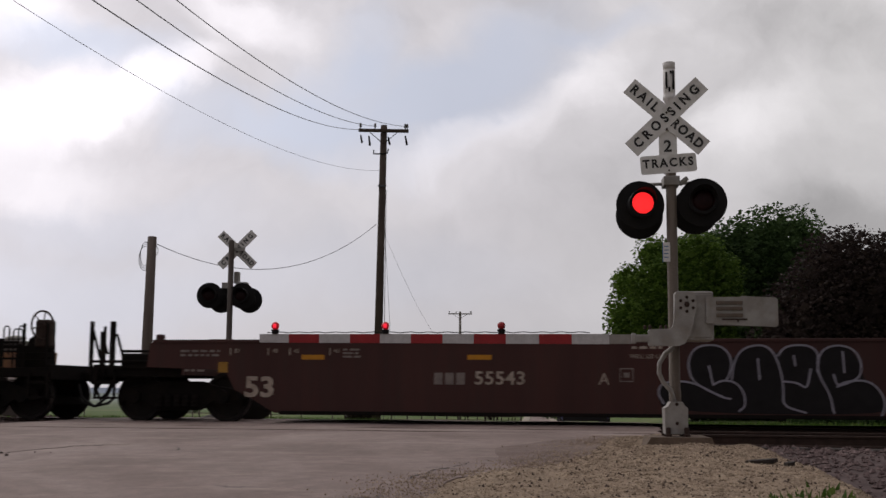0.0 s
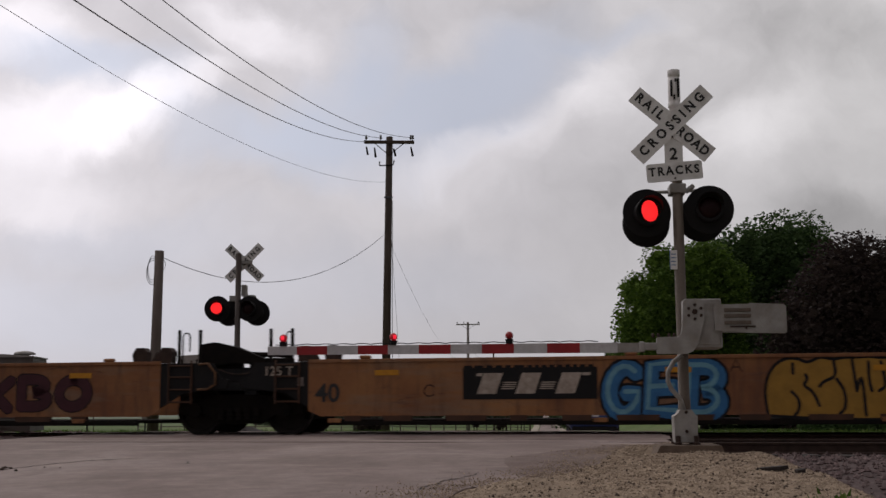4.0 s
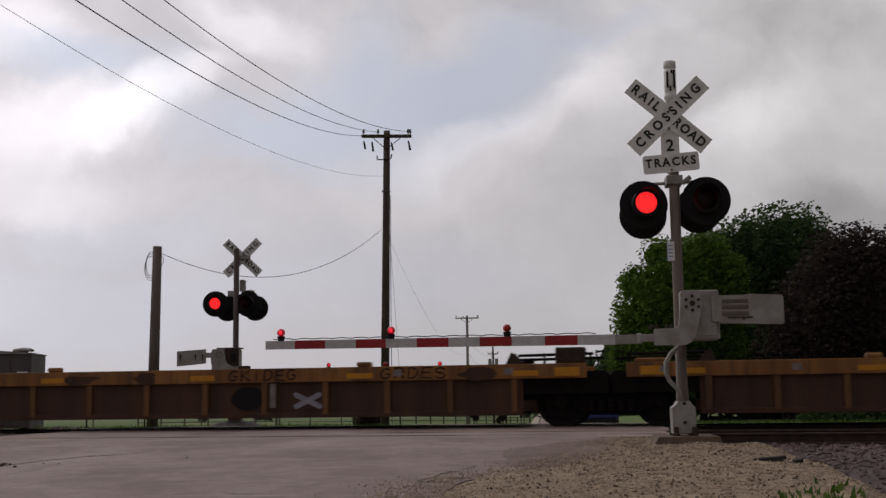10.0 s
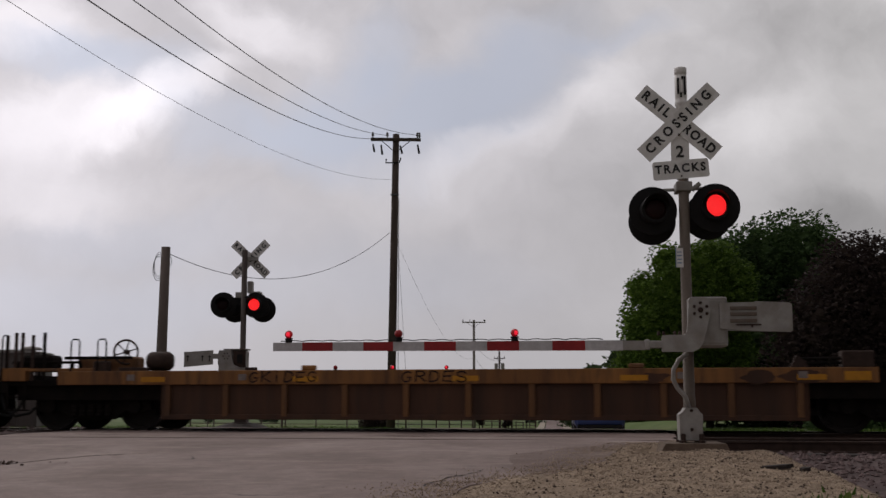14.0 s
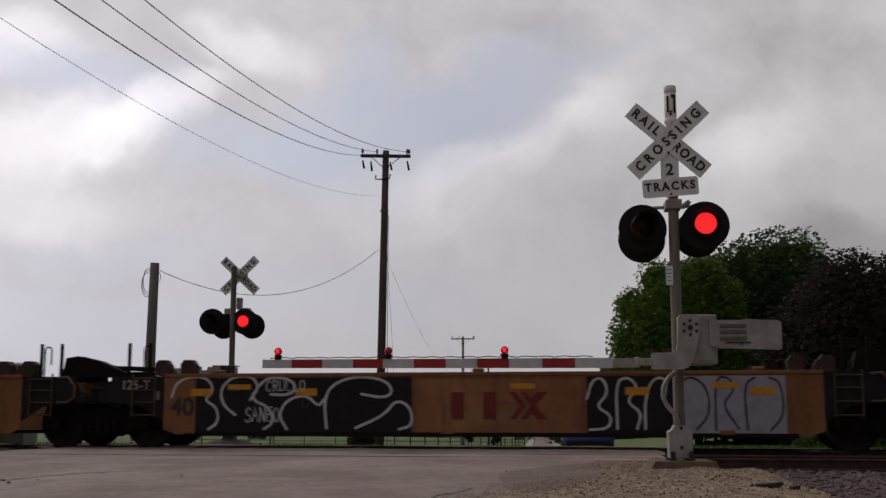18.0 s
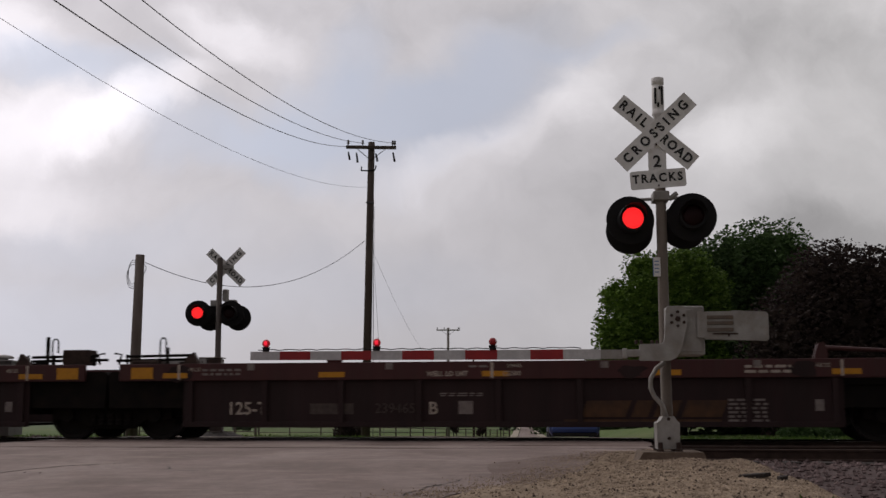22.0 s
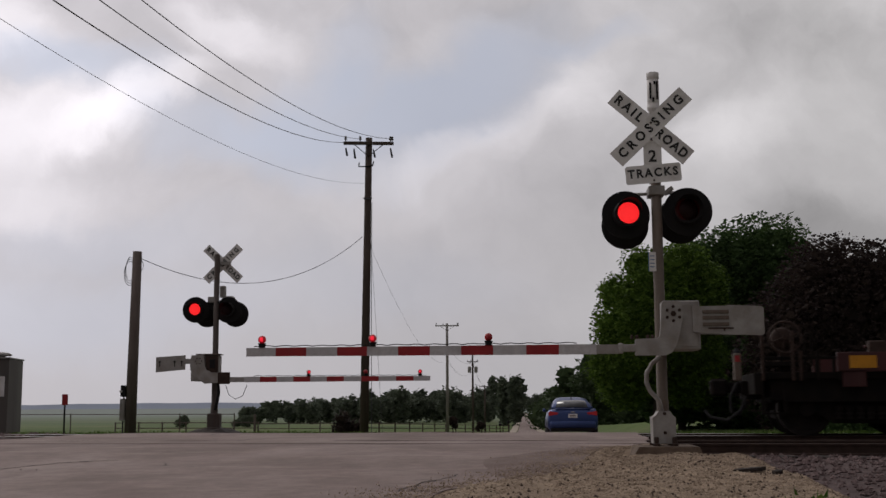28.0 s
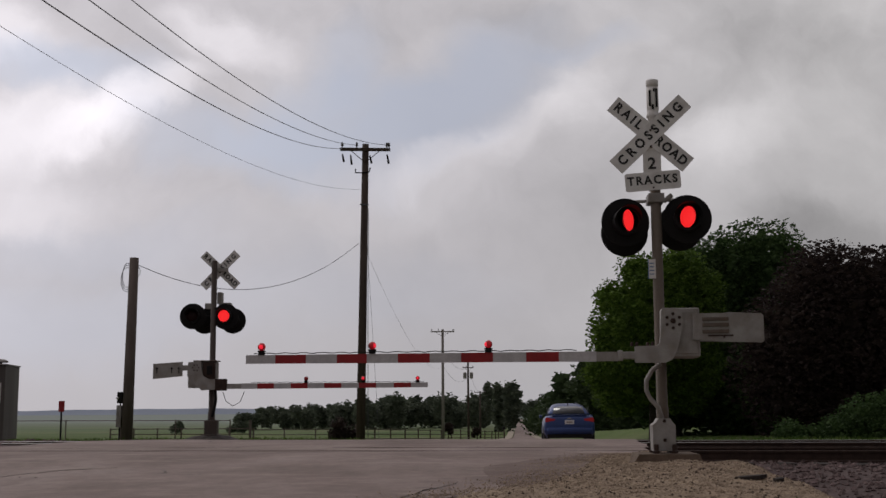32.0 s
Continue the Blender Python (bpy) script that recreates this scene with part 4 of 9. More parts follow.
def gate_arm(parent, x_root, x_tip, y, z, h_root, h_tip, bounds, lamps, lag):
    """A thin tapering arm in red and white lengths. bounds: ends of the lengths from root to tip, first one plain."""
    def hh(x):
        return (h_root + (h_tip - h_root) * (x - x_root) / (x_tip - x_root)) / 2
    arm = part("gate_arm", prism(B(), ((x_root, z - hh(x_root) * 0.9), (x_tip, z - hh(x_tip) * 0.9), (x_tip, z + hh(x_tip) * 0.9), (x_root, z + hh(x_root) * 0.9)), "y", y - 0.012, y + 0.03), M["galv"], parent, "long red and white striped crossing gate arm")
    for i, (a, b) in enumerate(zip(bounds, bounds[1:])):
        bm = B()
        prism(bm, ((a, z - hh(a)), (b, z - hh(b)), (b, z + hh(b)), (a, z + hh(a))), "y", y - 0.02, y - 0.013)
        part("stripe", bm, M["redarm"] if i % 2 else M["whitearm"], arm, "red reflective length" if i % 2 else "grey-white reflective length")
    wire = B()
    d = 1 if x_tip > x_root else -1
    pts = []
    n = 60
    for i in range(n + 1):
        x = x_root + (x_tip - x_root) * (0.12 + 0.86 * i / n)
        pts.append((x, y, z + hh(x) + 0.012 + 0.014 * abs(math.sin(i * 0.9))))
    part("lamp_cable", path_tube(wire, pts, 0.006, 5), M["black"], arm, "black lamp cable along the arm")
    for x, which, steady in lamps:
        gate_lamp(arm, x, y, z + hh(x), which, lag, steady)
    return arm


def near_signal():
    s = empty("crossing_signal", pose(2.80, 14.3, 0.08, 0, 0, -4.06), "railroad crossing signal with crossbuck, red flashers and lowered striped gate", "crossing signal", group="crossing signals")
    part("mast", lathe(B(), ((0.075, 0.02), (0.075, 0.55), (0.068, 0.56), (0.064, 4.30), (0.064, 4.32)), "z", 18), M["mast"], s, "tall weathered steel mast", True)
    part("mast_head", lathe(B(), ((0.066, 4.12), (0.066, 4.20), (0.082, 4.21), (0.082, 4.25), (0.074, 4.27), (0.074, 4.3), (0.076, 4.305), (0.076, 4.58), (0.072, 4.585), (0.072, 4.61), (0.078, 4.615), (0.078, 4.69), (0.074, 4.695)), "z", 18), M["white"], s, "pale stained mast head", True)
    bm = B()
    for x0, z0, z1 in ((-0.055, 4.34, 4.55), (0.03, 4.33, 4.57), (-0.02, 4.30, 4.36), (0.0, 4.53, 4.57)):
        box(bm, x0, x0 + 0.024, -0.083, -0.07, z0, z1)
    part("stain_mark", bm, M["black"], s, "dark smears on the mast head")
    cb = part("crossbuck_bracket", boxb(-0.09, 0.09, -0.10, -0.02, -0.04, 0.04, 0.006), M["galv"], s)
    cb.matrix_basis = pose(-0.055, 0, 3.965)
    blade(cb, -41.5, 1.225, -0.115, (("RAIL", -0.36, 1.5), ("ROAD", 0.335, 1.22)))
    blade(cb, 43.5, 1.225, -0.126, (("CROSSING", 0.0, 1.66),))
    for z in (0.05, -0.16):
        bm = B()
        bolt(bm, 0.0, z, -0.128)
        part("bolt", bm, M["rust"], cb)
    plate = part("track_count_plate", boxb(-0.155, 0.07, -0.105, -0.10, 3.43, 3.79, 0.0), M["white"], s, "small white plate with the number of tracks")
    words("number", "2", 0.205, M["ink"], plate, pose(-0.045, -0.1075, 3.585), bold=0.005)
    bm = B()
    pts = []
    for cx, cz, a0 in ((0.315, 0.085, 0), (-0.315, 0.085, 90), (-0.315, -0.085, 180), (0.315, -0.085, 270)):
        for k in range(5):
            a = radians(a0 + 22.5 * k)
            pts.append((cx + 0.032 * math.cos(a), cz + 0.032 * math.sin(a)))
    prism(bm, pts, "y", -0.113, -0.108)
    tr = part("tracks_plate", bm, M["white"], s, "white plate that reads TRACKS")
    tr.matrix_basis = pose(-0.04, 0, 3.365, 0, -4.0, 0)
    words("letters", "TRACKS", 0.148, M["ink"], tr, pose(-0.005, -0.1155, 0.01), spacing=1.3, bold=0.005, width=0.95)
    bm = B()
    bolt(bm, 0.0, -0.085, -0.113, 0.012)
    part("bolt", bm, M["rust"], tr)
    bm = B()
    tube(bm, (-0.33, 0.16, 3.15), (0.33, 0.16, 3.17), 0.022)
    box(bm, -0.10, 0.10, -0.09, 0.20, 3.10, 3.22, 0.01)
    for x in (-0.33, 0.33):
        tube(bm, (x, 0.16, 3.16), (x, 0.16, 2.92), 0.025)
    tube(bm, (-0.07, 0.10, 3.30), (0.07, 0.10, 3.30), 0.03)
    tube(bm, (0.10, -0.02, 3.12), (0.2, -0.02, 3.20), 0.03)
    part("lamp_bracket", bm, M["galv"], s, "steel arm that carries the flashers")
    flasher(s, pose(-0.385, 0.0, 2.865, 0, 0, 6), 0, 0.0)
    flasher(s, pose(0.385, 0.0, 2.895, 0, 0, -4), 1, 0.0)
    flasher(s, pose(-0.355, 0.50, 2.80, 0, 0, 182), 0, 0.0, lit=False)
    flasher(s, pose(0.355, 0.50, 2.86, 0, 0, 178), 1, 0.0, lit=False)
    tag = part("notice", boxb(-0.125, -0.035, -0.075, -0.07, 2.14, 2.38), M["white"], s, "small pale notice with a blue border")
    bm = B()
    box(bm, -0.129, -0.122, -0.078, -0.068, 2.14, 2.38)
    for i in range(4):
        box(bm, -0.11, -0.055, -0.0785, -0.076, 2.19 + i * 0.045, 2.20 + i * 0.045)
    part("print", bm, M["spray_blue"], tag)
    # gate gear
    gear = part("gate_machine", boxb(0.05, 0.50, -0.34, 0.12, 1.15, 1.75, 0.018), M["galv"], s, "grey steel gate machine case")
    gear.matrix_basis = pose(-0.06, 0, 0)
    part("case_cover", boxb(0.10, 0.47, -0.352, -0.342, 1.19, 1.71, 0.006), M["galv"], gear)
    bm = B()
    prism(bm, ((0.03, 1.70), (0.05, 1.735), (0.24, 1.735), (0.275, 1.70), (0.285, 1.60), (0.275, 1.50), (0.235, 1.33), (0.20, 1.20), (0.14, 1.115), (0.07, 1.085), (-0.29, 1.085), (-0.295, 1.10), (-0.295, 1.27), (-0.28, 1.285), (-0.03, 1.29), (0.0, 1.32), (0.015, 1.42)), "y", -0.42, -0.36)
    part("arm_casting", bm, M["galv"], gear, "curved casting that holds the gate arm")
    for i in range(6):
        a = radians(60 * i + 30)
        bm = B()
        bolt(bm, 0.17 + 0.085 * math.cos(a), 1.585 + 0.085 * math.sin(a), -0.42, 0.02)
        part("bolt", bm, M["rust"], gear)
    bm = B()
    bolt(bm, 0.17, 1.585, -0.42, 0.035)
    part("shaft_end", bm, M["rust"], gear)
    bm = B()
    box(bm, -0.45, -0.28, -0.42, -0.36, 1.13, 1.22, 0.008)
    box(bm, -0.50, -0.44, -0.43, -0.35, 1.11, 1.235, 0.01)
    part("arm_clamp", bm, M["galv"], gear)
    for x in (-0.33, -0.27, -0.14, -0.08):
        part("clamp_bolt", lathe(B(), ((0.02, 0), (0.02, 0.035), (0.008, 0.05)), "z", 6, (x, -0.39, 1.285)), M["rust"], gear)
    for y in (-0.40, -0.27):
        bm = B()
        if y < -0.3:
            prism(bm, ((0.40, 1.67), (0.80, 1.675), (0.82, 1.685), (1.22, 1.665), (1.245, 1.64), (1.245, 1.335), (1.22, 1.315), (0.80, 1.33), (0.40, 1.36)), "y", y - 0.02, y + 0.02)
            part("counterweight_arm", bm, M["galv"], gear, "flat counterweight arm")
            bm = B()
            for z0 in (1.42, 1.50, 1.57):
                box(bm, 0.515, 0.83, y - 0.035, y - 0.021, z0 + 0.01, z0 + 0.055, 0.006)
            part("weight", bm, M["mast"], gear, "stack of iron weights")
            bm = B()
            box(bm, 0.58, 0.88, y - 0.03, y - 0.021, 1.395, 1.412)
            box(bm, 0.76, 0.78, y - 0.032, y - 0.021, 1.37, 1.41)
            part("weight_bar", bm, M["rust"], gear)
        else:
            prism(bm, ((0.4, 1.66), (1.2, 1.65), (1.2, 1.36), (0.4, 1.38)), "y", y + 0.55, y + 0.59)
            part("counterweight_arm", bm, M["galv"], gear)
    path_tube(bm := B(), [(-0.02, -0.12, 1.08), (-0.13, -0.14, 1.0), (-0.20, -0.15, 0.88), (-0.205, -0.15, 0.76), (-0.16, -0.14, 0.66), (-0.06, -0.12, 0.55), (-0.02, -0.1, 0.42)], 0.028, 10)
    part("conduit", bm, M["galv"], s, "bent grey cable conduit", True)
    # junction base
    bm = B()
    prism(bm, ((-0.14, 0.03), (0.13, 0.03), (0.135, 0.34), (0.10, 0.37), (0.07, 0.42), (-0.07, 0.42), (-0.10, 0.37), (-0.145, 0.34)), "y", -0.16, 0.14)
    jb = part("junction_base", bm, M["galv"], s, "split cast junction base")
    for x, z in ((0, 0.39), (0, 0.16)):
        bm = B()
        bolt(bm, x, z, -0.16, 0.022)
        part("bolt", bm, M["rust"], jb)
    for x in (-0.11, 0.11):
        for y in (-0.19, 0.17):
            bm = B()
            lathe(bm, ((0.045, 0.0), (0.045, 0.03), (0.03, 0.035), (0.03, 0.10), (0.022, 0.11)), "z", 8, (x, y, 0))
            part("anchor_nut", bm, M["rust"], jb, "rusty anchor bolt and nut")
    bm = B()
    prism(bm, ((-0.52, -0.30), (0.50, -0.30), (0.37, 0.0), (-0.34, 0.0)), "y", -0.42, 0.40)
    part("footing", bm, M["concrete"], s, "brown-stained concrete footing")
    b = [-0.50, -0.78]
    edges = [-1.27, -1.665, -2.065, -2.455, -2.835, -3.225, -3.605, -3.975, -4.355, -4.735, -5.10]
    gate_arm(s, -0.50, -5.10, -0.39, 1.165, 0.125, 0.105, [-0.82] + edges, ((-4.91, 0, True), (-3.54, 0, False), (-2.12, 1, False)), 0.0)
    return s


def far_signal():
    s = empty("crossing_signal", pose(-5.17, 27.2, 0.0, 0, 0, -4.06), "far crossing signal with crossbuck, flashers and lowered gate", "crossing signal", group="crossing signals")
    part("mast", lathe(B(), ((0.085, 0.0), (0.085, 0.6), (0.07, 0.61), (0.066, 4.14), (0.05, 4.16)), "z", 16), M["darkmast"], s, "brown weathered steel mast", True)
    cb = part("crossbuck_bracket", boxb(-0.09, 0.2, 0.06, 0.14, -0.04, 0.04), M["galv"], s)
    cb.matrix_basis = pose(0.10, 0, 3.95)
    blade(cb, -43, 1.14, 0.165, (("RAIL", -0.335, 1.5), ("ROAD", 0.31, 1.22)), 0.93)
    blade(cb, 45, 1.14, 0.155, (("CROSSING", 0.0, 1.66),), 0.93)
    bm = B()
    box(bm, -0.24, -0.03, 0.10, 0.30, 3.02, 3.16, 0.01)
    box(bm, 0.10, 0.36, 0.10, 0.34, 3.04, 3.17, 0.01)
    box(bm, 0.04, 0.16, 0.12, 0.30, 3.14, 3.42, 0.015)
    part("cable_box", bm, M["galv"], s, "grey cable boxes behind the mast")
    bm = B()
    tube(bm, (-0.45, 0.14, 3.0), (0.34, 0.14, 3.0), 0.03)
    path_tube(bm, [(-0.02, 0.0, 3.05), (0.12, -0.1, 2.98), (0.2, -0.08, 2.95)], 0.02)
    part("lamp_bracket", bm, M["black"], s)
    flasher(s, pose(-0.49, -0.02, 2.84, 0, 0, 8), 0, -0.05)
    flasher(s, pose(0.29, -0.02, 2.83, 0, 0, 0), 1, -0.05)
    flasher(s, pose(-0.33, 0.46, 2.76, 0, 0, 185), 0, 0, lit=False)
    flasher(s, pose(0.36, 0.46, 2.76, 0, 0, 182), 1, 0, lit=False)
    gear = part("gate_machine", boxb(-0.49, 0.14, -0.32, 0.06, 1.16, 1.76, 0.02), M["galv"], s, "grey gate machine case")
    bm = B()
    prism(bm, ((-0.49, 1.62), (-0.46, 1.75), (-0.17, 1.77), (-0.15, 1.55), (-0.10, 1.42), (0.02, 1.36), (0.18, 1.34), (0.18, 1.12), (-0.14, 1.10), (-0.33, 1.25), (-0.48, 1.42)), "y", -0.39, -0.34)
    part("arm_casting", bm, M["galv"], gear)
    for i in range(6):
        bm = B()
        bolt(bm, -0.29 + 0.07 * math.cos(i * 1.047), 1.62 + 0.07 * math.sin(i * 1.047), -0.39, 0.016)
        part("bolt", bm, M["rust"], gear)
    part("mechanism_cover", boxb(-0.13, 0.165, -0.375, -0.325, 1.36, 1.745, 0.01), M["rust"], gear, "dark rusty open mechanism")
    part("latch", boxb(-0.03, 0.10, -0.40, -0.376, 1.46, 1.66, 0.01), M["black"], gear, "black latch block")
    part("hood", boxb(-0.36, 0.19, -0.38, 0.02, 1.765, 1.79, 0.006), M["mast"], gear, "weathered sheet hood")
    part("arm_clamp", boxb(0.165, 0.44, -0.40, -0.30, 1.09, 1.36, 0.015), M["rust"], gear, "dark rusty arm clamp")
    bm = B()
    prism(bm, ((-1.30, 1.37), (-0.62, 1.43), (-0.62, 1.76), (-1.30, 1.72)), "y", -0.36, -0.30)
    cw = part("counterweight_arm", bm, M["galv"], gear, "flat counterweight plate")
    part("link", boxb(-0.63, -0.46, -0.36, -0.31, 1.56, 1.68), M["galv"], cw)
    for x in (-1.22, -0.87, -0.70):
        bm = B()
        box(bm, x, x + 0.02, -0.367, -0.361, 1.50, 1.64)
        box(bm, x - 0.02, x + 0.04, -0.3675, -0.3612, 1.60, 1.62)
        part("slot", bm, M["black"], cw)
    edges = [1.15, 1.54, 1.93, 2.32, 2.70, 3.10, 3.50, 3.90, 4.30, 4.70, 5.08]
    gate_arm(s, 0.44, 5.08, -0.35, 1.19, 0.13, 0.11, [0.78] + edges, ((2.28, 0, False), (3.6, 1, False), (4.85, 0, True)), -0.05)
    bm = B()
    path_tube(bm, [(0.35, -0.35, 1.06), (0.42, -0.35, 0.85), (0.58, -0.35, 0.74), (0.75, -0.35, 0.82), (0.85, -0.35, 1.07)], 0.008, 5)
    path_tube(bm, [(0.1, -0.1, 1.15), (0.13, -0.12, 0.9), (0.1, -0.12, 0.7), (0.04, -0.08, 0.5)], 0.035, 8)
    part("cable", bm, M["black"], s, "hanging black cables")
    bm = B()
    box(bm, -0.14, 0.15, -0.13, 0.13, 0.04, 0.42, 0.02)
    box(bm, -0.19, 0.19, -0.17, 0.17, 0.0, 0.10, 0.02)
    part("junction_base", bm, M["darkmast"], s, "dark brown cast junction base")
    bm = B()
    lathe(bm, ((0.78, -0.14), (0.62, -0.02), (0.40, 0.05), (0.16, 0.08)), "z", 22)
    for v in bm.verts:
        v.co.z += 0.03 * noise.noise(v.co * 5.0)
    part("footing", bm, M["tie"], s, "low brown footing with dirt round it")


near_signal()
far_signal()


# ---------------------------------------------------------------- poles and wires
def utility_pole(x, y, top, r0, r1, arms, label, mat, lean=0.0):
    z = lie(x, y) - 0.1
    p = empty("utility_pole", pose(x, y, z, 0, lean, 0), label, "utility pole", group="utility poles")
    h = top - z
    part("pole", tube(B(), (0, 0, -0.3), (0.0, 0, h), r0, r1, 14), mat, p, "", True)
    for zz, w in arms:
        a = part("crossarm", boxb(-w / 2, w / 2, -r1 - 0.10, -r1, zz - z - 0.06, zz - z + 0.06, 0.01), mat, p, "wooden crossarm")
        bm = B()
        tube(bm, (-w * 0.28, -r1 - 0.02, zz - z - 0.05), (0, -r1, zz - z - 0.5), 0.015)
        tube(bm, (w * 0.28, -r1 - 0.02, zz - z - 0.05), (0, -r1, zz - z - 0.5), 0.015)
        part("brace", bm, M["rust"], p)
        for x2 in (-w * 0.46, -w * 0.17, w * 0.43, w * 0.47):
            ins = lathe(B(), ((0.02, 0.0), (0.02, 0.06), (0.05, 0.07), (0.055, 0.12), (0.03, 0.14), (0.045, 0.16), (0.04, 0.2), (0.01, 0.22)), "z", 10, (x2, -r1 - 0.05, zz - z + 0.06))
            part("insulator", ins, M["porcelain"], a, "glazed insulator")
    return p


main_pole = utility_pole(-2.67, 43.0, 10.66, 0.17, 0.125, ((10.42, 1.9),), "tall dark wooden utility pole with one crossarm", M["wood"], 0.78)
for x0, z0, x1, z1 in ((-0.86, 10.95, -0.80, 10.65), (-0.55, 10.92, -0.5, 10.55), (0.18, 10.9, 0.25, 10.6), (0.83, 10.95, 0.9, 10.6)):
    part("cutout", tube(B(), (x0, -0.2, z0), (x1, -0.2, z1), 0.03, 0.045, 6), M["black"], main_pole, "fuse cutout hanging under the crossarm")
part("switch_bar", path_tube(B(), [(-0.35, -0.12, 10.4), (-0.36, -0.14, 10.25), (-0.1, -0.14, 10.25), (0.16, -0.14, 10.28), (0.2, -0.14, 10.45)], 0.03), M["black"], main_pole, "bent black bar on the pole")
bm = B()
path_tube(bm, [(0.15, -0.05, 8.9), (0.20, -0.1, 5.0), (0.28, -0.1, 0.3)], 0.012)
box(bm, -0.16, 0.16, -0.16, -0.10, 9.0, 9.06)
part("ground_wire", bm, M["wire"], main_pole)
left_pole = utility_pole(-8.115, 31.0, 4.74, 0.155, 0.12, (), "short grey-brown wooden pole with a coiled wire", M["greywood"], 0.65)
bm = B()
for k in range(3):
    path_tube(bm, [(-0.16 + (0.12 + 0.02 * k) * math.cos(a * 0.35), -0.05, 4.5 + 0.33 * math.sin(a * 0.35) - 0.06 * k) for a in range(19)], 0.008, 5)
path_tube(bm, [(0.12 + 0.07 * math.sin(a * 0.5), -0.05, 4.75 - 0.05 * a) for a in range(10)], 0.008, 5)
part("wire_coil", bm, M["wire"], left_pole, "loose coil of wire near the pole head")
bm = B()
box(bm, -0.27, -0.14, -0.12, 0.08, 1.08, 1.38, 0.01)
tube(bm, (-0.19, -0.05, 0.1), (-0.19, -0.05, 1.1), 0.02)
meter = part("meter_box", bm, M["black"], left_pole, "black meter box and conduit")
part("meter_dial", lathe(B(), ((0.035, -0.15), (0.035, -0.12), (0.005, -0.155)), "y", 12, (-0.25, 0, 1.22)), M["white"], meter, "round pale meter dial", True)
part("breaker_panel", boxb(-0.28, -0.15, -0.1, 0.02, 0.45, 1.03, 0.01), M["galv"], left_pole, "grey breaker panel")
utility_pole(1.05, 115.0, 8.6, 0.16, 0.12, ((8.35, 2.35),), "distant pale grey utility pole with a crossarm", M["palewood"])
p5 = utility_pole(4.95, 160.0, 7.4, 0.17, 0.12, ((6.4, 1.5),), "distant pole with transformers", M["wood"])
bm = B()
for x in (-0.45, 0.45):
    lathe(bm, ((0.2, 0.0), (0.24, 0.05), (0.24, 0.75), (0.15, 0.85)), "z", 10, (x, -0.3, 8.4))
part("transformer", bm, M["galv"], p5, "grey pole transformers")
utility_pole(8.85, 215.0, 4.1, 0.18, 0.13, ((3.85, 2.2),), "far wooden pole beside the country road", M["wood"])


def wire(name, a, b, sag, r, label, n=40):
    a, b = Vector(a), Vector(b)
    pts = []
    for i in range(n + 1):
        k = i / n
        p = a.lerp(b, k)
        p.z -= 4 * sag * k * (1 - k)
        pts.append(p)
    return tagged(ob_from(name, path_tube(B(), pts, r, 5), M["wire"], None, "", True), label, "cable", group="overhead wires")


wire("overhead_wire", (-3.40, 42.8, 10.45), (-5.93, -7.0, 4.81), 1.50, 0.0100, "bare overhead power wire running to the pole head")
wire("overhead_wire", (-2.83, 42.8, 10.58), (-7.54, -7.0, 7.0), 1.85, 0.0100, "bare overhead power wire running to the pole head")
wire("overhead_wire", (-1.63, 42.8, 10.58), (-8.51, -7.0, 9.04), 2.43, 0.0100, "bare overhead power wire running to the pole head")
wire("overhead_wire", (-2.65, 42.9, 8.90), (-8.21, -7.0, 6.67), 1.95, 0.0045, "thin lower service wire")
wire("service_wire", (-2.75, 42.9, 6.85), (-7.95, 31.0, 4.55), 1.15, 0.010, "slack service wire between two poles")
wire("guy_wire", (-2.5, 43.0, 6.6), (1.05, 115.0, 4.9), 1.6, 0.005, "slack wire to the next pole")
wire("guy_wire", (-2.55, 43.0, 8.5), (-1.95, 43.0, -0.95), 0.0, 0.006, "thin wire beside the pole")
wire("overhead_wire", (0.85, 115.0, 6.6), (4.95, 160.0, 6.3), 0.8, 0.012, "wire between distant poles")
wire("overhead_wire", (0.85, 115.0, 5.4), (4.95, 160.0, 5.2), 1.3, 0.012, "slack wire between distant poles")
wire("overhead_wire", (4.95, 160.0, 6.4), (8.85, 215.0, 3.9), 0.8, 0.02, "wire between distant poles")


# ---------------------------------------------------------------- hut, marker, fences
def hut():
    h = empty("signal_hut", pose(-11.45, 29.55, -0.05, 0, 0, 7), "grey-brown steel signal hut with a round roof vent", "signal hut")
    body = part("body", boxb(-0.75, 0.75, -0.75, 0.75, 0.0, 1.84, 0.015), M["hut"], h)
    bm = B()
    prism(bm, ((-0.77, 1.84), (0.77, 1.84), (0.77, 1.87), (0.0, 1.92), (-0.77, 1.87)), "y", -0.79, 0.79)
    part("roof", bm, M["galv"], h, "low pitched sheet roof")
    part("roof_vent", lathe(B(), ((0.12, 1.86), (0.12, 1.93), (0.27, 1.935), (0.27, 1.97), (0.2, 2.01), (0.02, 2.035)), "z", 18, (0.36, 0, 0)), M["galv"], h, "round mushroom vent", True)
    door = part("door", boxb(-0.45, 0.22, -0.775, -0.75, 0.08, 1.66, 0.008), M["hut"], h)
    part("handle", boxb(0.13, 0.17, -0.80, -0.776, 0.8, 0.98), M["black"], door)
    part("notice", boxb(0.40, 0.66, -0.757, -0.751, 0.90, 1.40), M["white"], body, "pale notice plate")
    for x in (0.26, 0.735):
        part("corner_strip", boxb(x - 0.012, x + 0.012, -0.765, -0.751, 0.02, 1.74), M["hut"], body)
    return h


